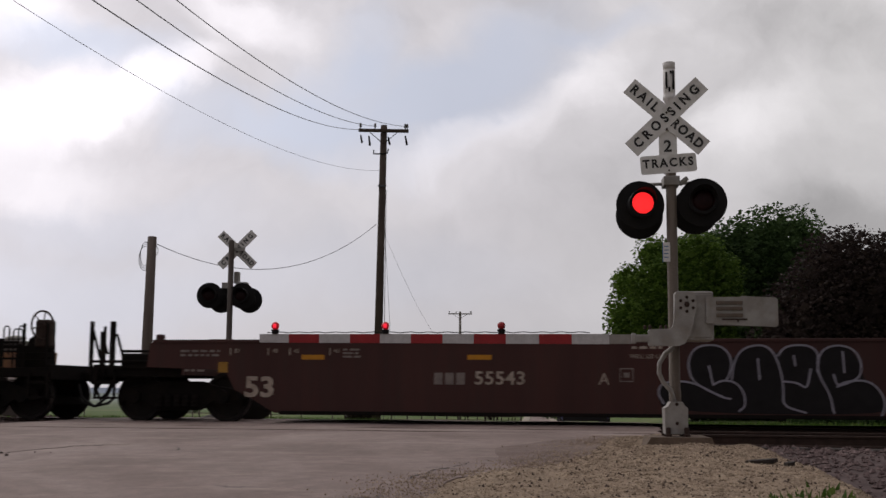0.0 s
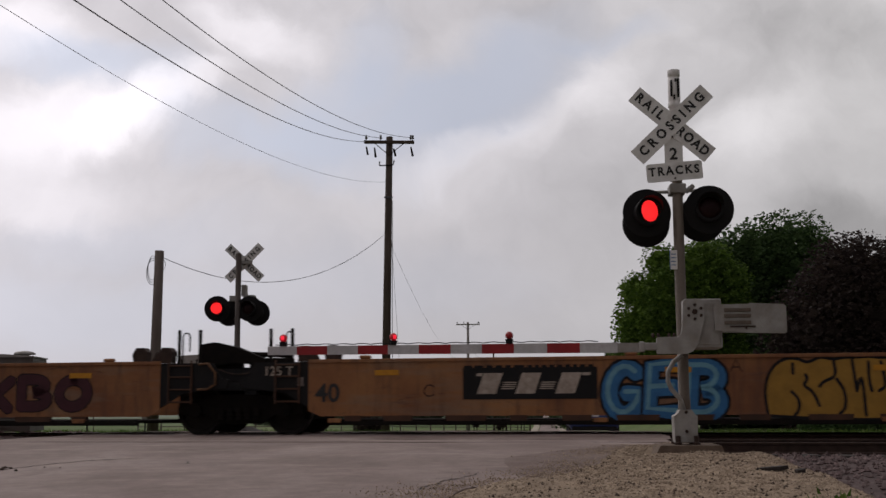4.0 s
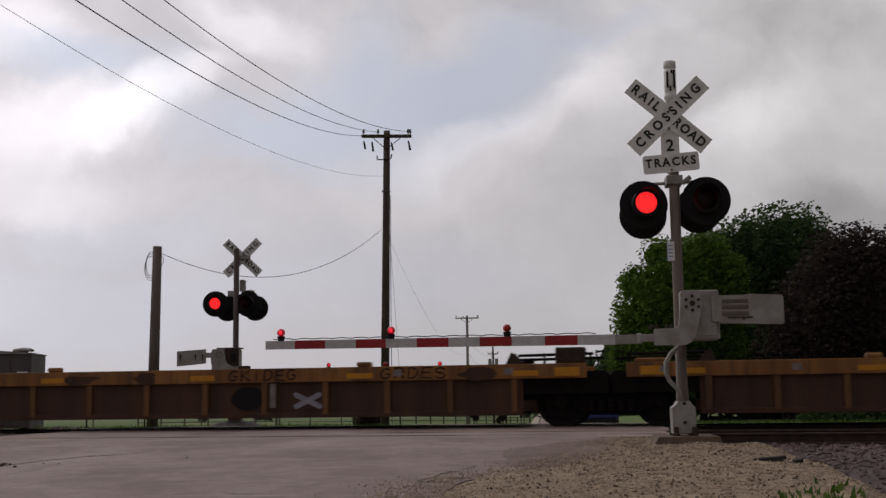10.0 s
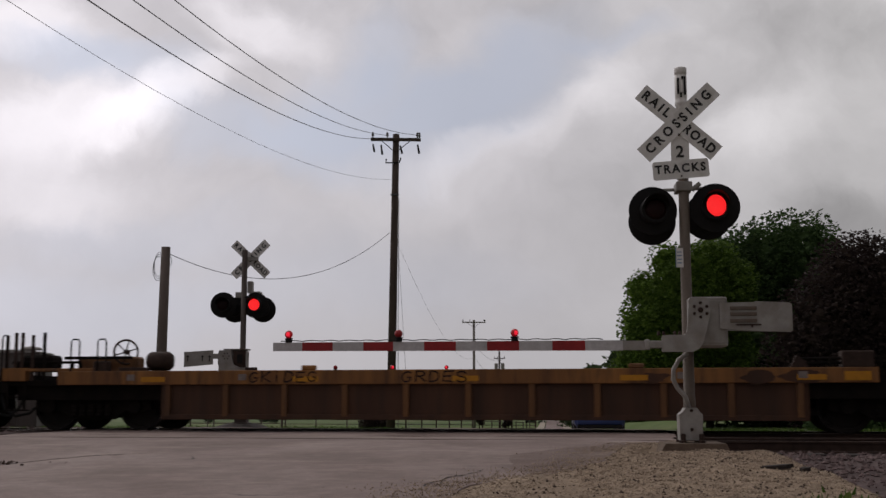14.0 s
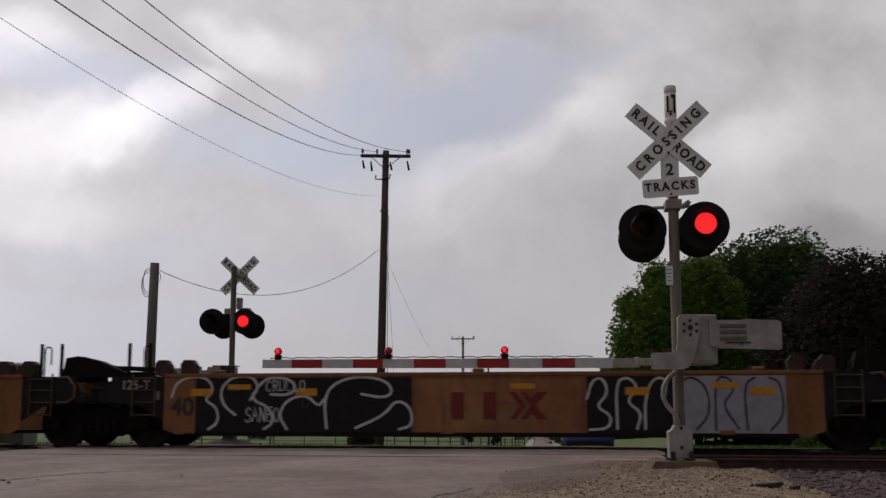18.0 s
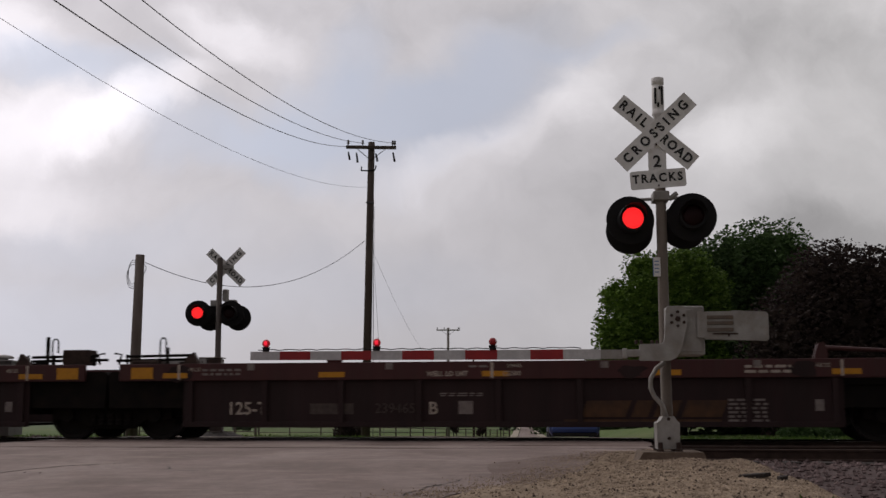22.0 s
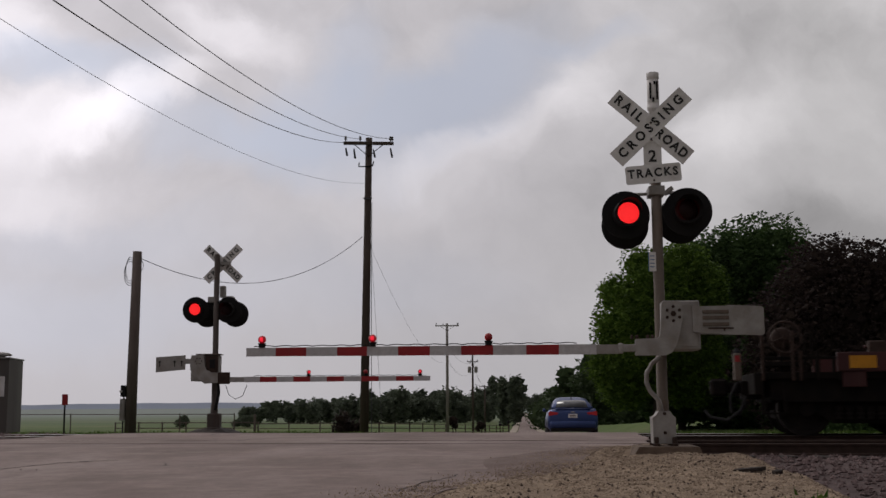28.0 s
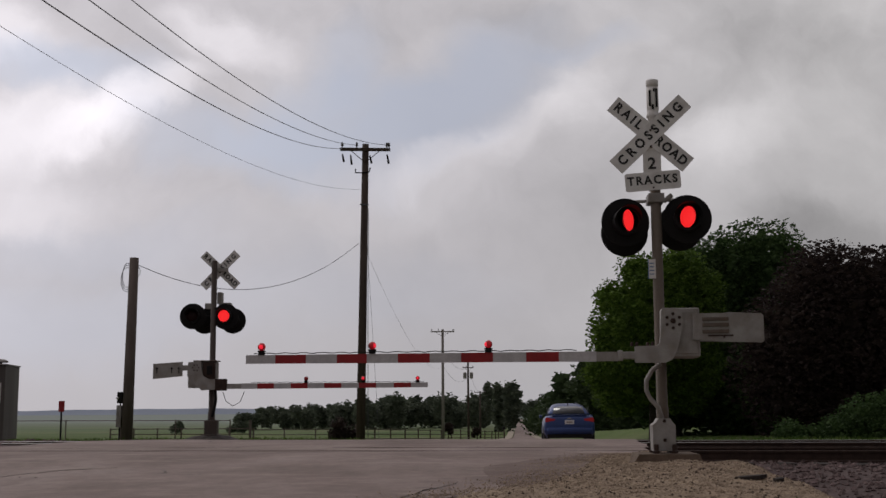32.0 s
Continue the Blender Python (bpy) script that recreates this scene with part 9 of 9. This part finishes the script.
sprayed(u, "GOTRAK", -80.5 - c, -79.5 - c, 0.72, 0.9, "spray_grey", "spray_grey", 0.02, 0.0, 0.1, YN - 0.012, "thin pale scrawl")
stencil(u, "B", -77.32 - c, 0.88, 0.36, "ink", bold=0.008)
brushed(u, (arc(0.5, 0.5, 0.44, 0.44, 0, 360, 20),), (-75.92 - c, -75.42 - c, 0.76, 1.24), 0.022, "spray_grey", "thin pale ring on a dark disc", None, 0.009, (arc(0.5, 0.5, 0.5, 0.5, 0, 342, 18),), "spray_black")
brushed(u, (((0.5, 0.9), (0.08, 0.1), (0.92, 0.1), (0.5, 0.9)), ((0.5, 0.6), (0.3, 0.25), (0.7, 0.25), (0.5, 0.6))), (-75.80 - c, -75.54 - c, 0.90, 1.13), 0.022, "spray_grey", "pale triangle in a ring", None, 0.0095, rounds=0)
sprayed(u, "ANEHTOM", -79.9 - c, -78.2 - c, 0.50, 0.70, "spray_black", "spray_black", 0.022, 0.0, 0.1, None, "thin black scrawl")
sprayed(u, "UMB", -76.85 - c, -76.25 - c, 0.52, 0.72, "spray_black", "spray_black", 0.022, 0.0, 0.1, None, "thin black scrawl")
sprayed(u, "KOB", -72.75 - c, -72.2 - c, 0.62, 0.86, "spray_grey", "spray_grey", 0.022, 0.0, 0.1, None, "thin pale scrawl")

# --- low yellow wagons: one alone, then five joined
YEL = "low grimy yellow container well car with rusty panels and side posts"
u, c = sill_unit(-104.87, -89.5, True, True, "lowyel", "lowpan", YEL, 1.17, 0.90, 0.23, 11, "lowpost", False)
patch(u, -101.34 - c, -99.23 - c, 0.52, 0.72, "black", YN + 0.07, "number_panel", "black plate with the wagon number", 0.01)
stencil(u, "454831", -99.95 - c, 0.62, 0.22, "dim", YN + 0.058, shear=0.2)
patch(u, -101.2 - c, -100.5 - c, 0.55, 0.69, "dim", YN + 0.06, "owner_mark", "owner's mark as a plain bar", 0.006)
part("notice", boxb(-93.95 - c, -93.2 - c, YN + 0.06, YN + 0.068, 0.50, 0.72), M["dim"], u, "framed notice")
K = [-109.1, -124.5, -140.03, -155.32, -170.62, -186.0]
for i in range(5):
    u, c = sill_unit(K[i + 1], K[i], i == 4, i == 0, "lowyel", "lowpan", YEL, 1.17, 0.90, 0.23, 11, "lowpost", True, -0.67 if i == 4 else 1.22)
    if i == 0:
        sprayed(u, "TOBE", -116.75 - c, -115.9 - c, 0.42, 0.74, "spray_grey", "spray_black", 0.06, 0.012, 0.05, YN + 0.06, "small pale letters", None, 1.1, 20)
        w = part("notice", boxb(-114.05 - c, -113.5 - c, YN + 0.055, YN + 0.068, 0.52, 0.78), M["black"], u, "dark framed notice")
    if i in (1, 2, 3):
        base = {1: -130.9, 2: -146.62, 3: -161.95}[i]
        patch(u, base - 0.05 - c, base + 0.07 - c, 0.42, 0.88, "dim", YN + 0.012, "pale_post", "pale repainted post", 0.01)
        sprayed(u, "X", base + 0.4 - c, base + 1.0 - c, 0.40, 0.72, "spray_grey", "spray_grey", 0.10, 0.0, 0.0, YN + 0.06, "pale crossed daub")
        blob(u, base - 0.5 - c, 0.6, 0.35, 0.22, "spray_black", -0.062, seed=i)
    if i in (1, 3, 4):
        x = {1: -131.8, 3: -158.4, 4: -182.6}[i]
        sprayed(u, "GKIDEG", x - c, x + 1.4 - c, 0.93, 1.15, "spray_black", "spray_black", 0.028, 0.0, 0.1, None, "black scrawl on the sill")
        sprayed(u, "GRDES", x + 3.0 - c, x + 4.3 - c, 0.93, 1.15, "spray_black", "spray_black", 0.028, 0.0, 0.1, None, "black scrawl on the sill")
    for v in (0.9, 3.2, 11.5, 13.6):
        patch(u, K[i + 1] + v - c, K[i + 1] + v + 0.16 - c, 0.98, 1.10, "dim", None, "notice", "small white notice", 0.007)

# --- orange smooth wagons with red marks
OCHRE = "ochre-orange articulated container well car with graffiti and dark red marks"
N = [-190.2, -205.8, -221.15, -236.45, -251.9, -267.08]
V = [smooth_unit(N[i + 1], N[i], i == 4, i == 0, "ttx2", OCHRE, 1.42, 0.27) for i in range(5)]
u, c = V[0]
patch(u, -190.6 - c, -190.1 - c, 1.06, 1.28, "dim", None, "notice", "framed notice", 0.006)
stencil(u, "743841", -195.0 - c, 0.92, 0.28, "stencil", shear=0.2)
u, c = V[1]
patch(u, -214.85 - c, -212.2 - c, 0.36, 1.12, "ttx", None, "paint_patch", "square of fresher paint", 0.004)
slab_mark(u, -214.62 - c, -212.67 - c, 0.50, 1.02, "redlogo")
stencil(u, "E", -216.58 - c, 0.92, 0.28, "ink")
u, c = V[2]
for x0, x1, s in ((-234.3, -230.05, 1), (-226.8, -225.25, 2)):
    patch(u, x0 - c, x1 - c, 0.30, 1.34, "spray_black", None, "paint_patch", "blacked-out stretch of side", 0.0035)
patch(u, -225.1 - c, -223.3 - c, 0.30, 1.34, "spray_grey", None, "paint_patch", "greyed-out stretch of side", 0.0035)
brushed(u, (((0, 0.619), (0.018, 0.885), (0.088, 0.991), (0.157, 0.929), (0.176, 0.708), (0.134, 0.575), (0.192, 0.442), (0.199, 0.177), (0.157, 0.062)),
    ((0.268, 0.31), (0.215, 0.487), (0.203, 0.752), (0.249, 0.965), (0.33, 0.991), (0.365, 0.796), (0.33, 0.575), (0.411, 0.442), (0.427, 0.177), (0.388, 0.071)),
    ((0.33, 0.575), (0.365, 0.841), (0.411, 0.965), (0.492, 0.929), (0.52, 0.752), (0.48, 0.646), (0.411, 0.664)),
    ((0.48, 0.071), (0.446, 0.31), (0.48, 0.575), (0.561, 0.664), (0.607, 0.442), (0.63, 0.575)),
    ((0.642, 0.088), (0.63, 0.575), (0.665, 0.841), (0.758, 0.973), (0.873, 0.912), (0.908, 0.708), (0.873, 0.593), (0.781, 0.664)),
    ((0.758, 0.088), (0.873, 0.31), (0.919, 0.575), (0.977, 0.442), (0.984, 0.133), (0.931, 0.071))),
    (-234.79 - c, -229.95 - c, 0.30, 1.40), 0.05, "spray_white", "looping white outlines of bubble letters on black", None, 0.009)
brushed(u, (((0.014, 0.575), (0.042, 0.885), (0.097, 0.929), (0.125, 0.664), (0.056, 0.442), (0.139, 0.31), (0.125, 0.088), (0.028, 0.071)),
    ((0.167, 0.088), (0.161, 0.841), (0.222, 0.947), (0.278, 0.752), (0.208, 0.531), (0.292, 0.354), (0.264, 0.088)),
    ((0.306, 0.088), (0.306, 0.575), (0.347, 0.912), (0.417, 0.912), (0.403, 0.619))),
    (-226.85 - c, -223.28 - c, 0.30, 1.40), 0.045, "spray_white", "white outlines of bubble letters on black", None, 0.009)
brushed(u, (((0.486, 0.088), (0.478, 0.841), (0.542, 0.947), (0.617, 0.752), (0.625, 0.31), (0.556, 0.071)),
    ((0.653, 0.071), (0.653, 0.912), (0.722, 0.929), (0.75, 0.708), (0.681, 0.487), (0.764, 0.088)),
    ((0.806, 0.071), (0.792, 0.796), (0.847, 0.912)),
    ((0.917, 0.912), (0.972, 0.841), (0.986, 0.31), (0.917, 0.071))),
    (-226.85 - c, -223.28 - c, 0.30, 1.40), 0.035, "spray_black", "black outlines of letters on grey", None, 0.009)
sprayed(u, "CRULLO", -232.9 - c, -232.1 - c, 1.08, 1.3, "spray_white", "spray_white", 0.02, 0.0, 0.0, YN - 0.01, "thin white scrawl")
sprayed(u, "SANEO", -233.3 - c, -232.6 - c, 0.5, 0.8, "spray_white", "spray_white", 0.022, 0.0, 0.0, YN - 0.01, "thin white scrawl")
patch(u, -229.95 - c, -226.9 - c, 0.32, 1.30, "ttx", None, "paint_patch", "square of fresher paint", 0.0045)
slab_mark(u, -229.5 - c, -227.5 - c, 0.56, 1.06, "redlogo")
for x in (-234.4, -232.3, -226.1, -223.9):
    patch(u, x - c, x + 0.42 - c, 1.0, 1.14, "reflect", None, "reflector", "yellow reflective strip", 0.012)
stencil(u, "D", -232.1 - c, 0.86, 0.26, "ink", YN - 0.012)
u, c = V[3]
sprayed(u, "PWE", -249.2 - c, -247.85 - c, 0.66, 1.24, "spray_lilac", "spray_grey", 0.12, 0.012, 0.05, None, "pale letters", None, 1.05, 33)
stencil(u, "C", -247.32 - c, 0.92, 0.26, "ink")
sprayed(u, "JEK", -247.1 - c, -246.5 - c, 0.86, 1.16, "spray_black", "spray_black", 0.022, 0.0, 0.1, None, "thin black scrawl")
patch(u, -245.55 - c, -242.93 - c, 0.40, 1.10, "ttx", None, "paint_patch", "square of fresher paint", 0.0038)
slab_mark(u, -245.36 - c, -243.41 - c, 0.50, 1.08, "redlogo")
blob(u, -245.25 - c, 1.3, 0.2, 0.1, "spray_teal", 0.005, seed=4)
sprayed(u, "SONYRM", -242.6 - c, -241.4 - c, 0.86, 1.14, "spray_black", "spray_black", 0.025, 0.0, 0.1, None, "thin black scrawl")
sprayed(u, "TAG", -241.3 - c, -239.5 - c, 0.70, 1.28, "ttx2", "spray_black", 0.12, 0.014, 0.1, None, "outlined letters")
u, c = V[4]
for x, z, rx, rz, s in ((-261.3, 0.8, 0.35, 0.42, 1), (-260.9, 1.22, 0.42, 0.18, 2), (-257.2, 1.0, 0.4, 0.2, 3), (-257.0, 0.6, 0.4, 0.35, 4), (-256.7, 1.12, 0.16, 0.1, 5), (-256.7, 0.55, 0.15, 0.1, 6), (-261.6, 1.0, 0.16, 0.1, 7), (-259, 1.24, 2.0, 0.14, 8)):
    blob(u, x - c, z, rx, rz, "spray_cream", 0.003 + 0.0001 * s, seed=s, wob=0.3)
BX = (-260.96 - c, -257.16 - c, 0.27, 1.36)
W_R_L = (((0.05, 0.685), (0.094, 0.704), (0.128, 0.944), (0.222, 0.963), (0.189, 0.463), (0.233, 0.87), (0.294, 0.907), (0.289, 0.389), (0.311, 0.87), (0.394, 0.889), (0.383, 0.574), (0.45, 0.13), (0.444, 0.037), (0.283, 0.037), (0.25, 0.352), (0.222, 0.037), (0.094, 0.037), (0.128, 0.556), (0.061, 0.5)),
    ((0.4, 0.815), (0.483, 0.989), (0.572, 0.944), (0.608, 0.759), (0.594, 0.574), (0.55, 0.444), (0.694, 0.407), (0.733, 0.093), (0.722, 0.026), (0.617, 0.037), (0.528, 0.315), (0.533, 0.167), (0.517, 0.026), (0.45, 0.056), (0.4, 0.463)),
    ((0.606, 0.915), (0.937, 0.937), (0.922, 0.556), (0.85, 0.556), (0.872, 0.759), (0.822, 0.778), (0.772, 0.259), (0.85, 0.241), (0.839, 0.444), (0.928, 0.407), (1, 0.111), (0.978, 0.011), (0.739, 0.026), (0.694, 0.426), (0.728, 0.759), (0.617, 0.759)))
brushed(u, (), BX, 0.03, "spray_cream", "cream cloud behind the letters", None, 0.0056, (((-0.183, 0.019), (-0.206, 0.241), (-0.139, 0.389), (-0.178, 0.648), (-0.139, 0.833), (-0.006, 0.833), (0.022, 1.037), (0.972, 1.048), (1.039, 0.796), (1.022, 0.241), (1.05, 0.019)),), "spray_cream")
brushed(u, (), BX, 0.03, "spray_black", "black shadow of the letters", None, 0.0066, [[(px - 0.035, pz - 0.015) for px, pz in s] for s in W_R_L] + [((0.006, 0.648), (0.05, 0.667), (0.05, 0.204), (0.083, 0.056), (0.017, 0.167))], "spray_black", "spray_black", 1)
brushed(u, [(*s, s[0], s[1]) for s in W_R_L], BX, 0.06, "spray_black", "black rims of the letters", None, 0.0072, rounds=1)
brushed(u, (((0.511, 0.704), (0.533, 0.667), (0.506, 0.519), (0.5, 0.574), (0.511, 0.704)),), BX, 0.05, "spray_black", "teal wedge letters with dark rims", None, 0.0096, W_R_L, "spray_sea", "spray_teal", 1)
brushed(u, (((0.226, 0.944), (0.194, 0.519)), ((0.394, 0.878), (0.389, 0.574), (0.45, 0.148)), ((0.594, 0.907), (0.608, 0.722), (0.583, 0.556)), ((0.594, 0.463), (0.694, 0.407), (0.73, 0.111)), ((0.772, 0.259), (0.817, 0.759)), ((0.85, 0.433), (0.928, 0.396), (0.997, 0.111)), ((0.933, 0.922), (0.92, 0.574)), ((0.617, 0.907), (0.928, 0.93)), ((0.139, 0.937), (0.219, 0.952))), BX, 0.018, "spray_white", "thin white highlights on the letters", None, 0.0104, rounds=1)
for x, z, r, s in ((0.2, 0.25, 0.05, 1), (0.36, 0.45, 0.04, 2), (0.62, 0.2, 0.05, 3), (0.8, 0.3, 0.06, 4), (0.44, 0.85, 0.05, 5)):
    blob(u, BX[0] + x * 3.9, 0.27 + z * 1.09, r * 2, r, "spray_violet", 0.0102, seed=s, wob=0.5)
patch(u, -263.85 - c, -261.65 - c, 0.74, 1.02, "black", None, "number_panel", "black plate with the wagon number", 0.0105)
stencil(u, "743841", -262.05 - c, 0.90, 0.30, "stencil", YN - 0.012, shear=0.2, spacing=1.1)
for k in range(4):
    patch(u, -263.62 + 0.24 * k - c, -263.47 + 0.24 * k - c, 0.81, 1.0, "dim", YN - 0.010, "owner_mark", "owner's mark as plain blocks")
stencil(u, "40", -265.34 - c, 0.68, 0.50, "ink", bold=0.01)

# --- dark brown sill wagons, the last of the train
BROWN = "dark brown-red container well car with white stencils and yellow reflectors"
Q = [-270.95, -286.4, -301.65, -316.85, -331.9, -346.85]
for i, letter in enumerate("BCDEA"):
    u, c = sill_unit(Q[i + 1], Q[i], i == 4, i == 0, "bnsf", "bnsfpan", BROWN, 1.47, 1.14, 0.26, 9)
    o = (Q[i] + Q[i + 1]) / 2
    if i == 4:
        e = Q[5] - 2.02 - c
        mk = part("rear_marker", boxb(e - 0.07, e + 0.07, -0.35, -0.18, 1.0, 1.52, 0.02), M["mast"], u, "grey end-of-train marker on the coupler")
        part("marker_cap", lathe(B(), ((0.07, 1.52), (0.06, 1.56), (0.02, 1.62)), "z", 10, (e, -0.26, 0)), M["black"], mk)
        part("marker_lamp", boxb(e - 0.045, e + 0.045, -0.36, -0.351, 1.36, 1.48), M["redarm"], mk)
        path_tube(bm := B(), [(e, -0.3, 1.0), (e - 0.16, -0.32, 0.7), (e - 0.14, -0.32, 0.42), (e + 0.0, -0.3, 0.38), (e + 0.15, -0.28, 0.62)], 0.028, 8)
        part("air_hose", bm, M["rubber"], mk)
    stencil(u, "125-T", Q[i + 1] + 2.89 - c, 0.60, 0.33, "stencil", YN + 0.07, bold=0.006)
    stencil(u, letter, o - c - 1.23, 0.60, 0.32, "stencil", YN + 0.07, bold=0.006)
    patch(u, o - 0.14 - c, o - 0.09 - c, 1.16, 1.45, "stencil", None, "gauge_mark", "white gauge line", 0.007)
    stencil(u, "WELL LD LMT", o - 0.95 - c, 1.24, 0.125, "stencil", bold=0.004)
    stencil(u, "122500", o + 0.25 - c, 1.24, 0.115, "stencil", bold=0.003)
    bars(u, o - 0.55 - c, o - 0.2 - c, 1.34, 1.41, "dim", 1, None, i)
    stencil(u, "239465", o + 0.3 - c, 1.38, 0.09, "stencil")
    stencil(u, "40/20", Q[i + 1] + 1.85 - c, 1.35, 0.11, "stencil")
    patch(u, Q[i + 1] + 1.5 - c, Q[i + 1] + 1.55 - c, 1.16, 1.45, "stencil", None, "gauge_mark", "white gauge line", 0.007)
    stencil(u, "40/20", Q[i] - 1.95 - c, 1.35, 0.11, "stencil")
    patch(u, Q[i] - 1.65 - c, Q[i] - 1.60 - c, 1.16, 1.45, "stencil", None, "gauge_mark", "white gauge line", 0.007)
    bars(u, Q[i + 1] + 2.0 - c, Q[i + 1] + 2.8 - c, 1.22, 1.38, "dim", 2, None, i + 10)
    bars(u, Q[i] - 3.3 - c, Q[i] - 2.5 - c, 1.2, 1.38, "stencil", 2, None, i + 20)
    bars(u, Q[i] - 3.6 - c, Q[i] - 2.9 - c, 0.34, 0.78, "dim", 6, YN + 0.07, i + 30)
    part("notice", boxb(Q[i] - 2.1 - c, Q[i] - 1.95 - c, YN + 0.06, YN + 0.068, 0.55, 0.75), M["dim"], u, "small notice")
    bars(u, o - 1.1 - c, o - 0.3 - c, 0.82, 0.9, "dim", 2, YN + 0.07, i + 40)
    if i == 0:
        part("notice", boxb(o - 0.75 - c, o - 0.48 - c, YN + 0.06, YN + 0.068, 0.50, 0.74), M["dim"], u, "square test notice")
    if i in (0, 4):
        stencil(u, "239465", o - 1.95 - c, 0.60, 0.26, "faint", YN + 0.07)
        patch(u, o - 3.6 - c, o - 2.75 - c, 0.50, 0.70, "faint", YN + 0.07, "owner_mark", "owner's mark as a plain bar")
    if i in (0, 2):
        bm = B()
        for k, (a, b) in enumerate(((0.0, 0.8), (0.9, 1.2), (1.3, 1.7), (1.8, 2.5))):
            prism(bm, [(o + 1.5 + p - c, z) for p, z in ((a, 0.44), (b, 0.44), (b + 0.12, 0.74), (a + 0.12, 0.74))], "y", YN + 0.062, YN + 0.068)
        box(bm, o + 1.2 - c, o + 4.0 - c, YN + 0.062, YN + 0.068, 0.36, 0.40)
        part("owner_mark", bm, M["goldlogo"], u, "faded owner's mark in plain slanted bars")
    for v in (2.9, 5.6, 9.6, 12.3):
        patch(u, Q[i + 1] + v - c, Q[i + 1] + v + 0.14 - c, 1.33, 1.45, "dim", None, "notice", "small pale notice", 0.007)
    if i == 4:
        sprayed(u, "SAVE", -343.6 - c, -342.7 - c, 1.20, 1.42, "spray_red", "spray_red", 0.03, 0.0, 0.1, None, "red scrawl on the sill")
        sprayed(u, "BARKRI", -342.45 - c, -341.0 - c, 1.17, 1.44, "spray_white", "spray_white", 0.035, 0.0, 0.1, None, "white scrawl on the sill")


def motions():
    for thing, rows in MOVERS:
        walk(thing, rows)


motions()
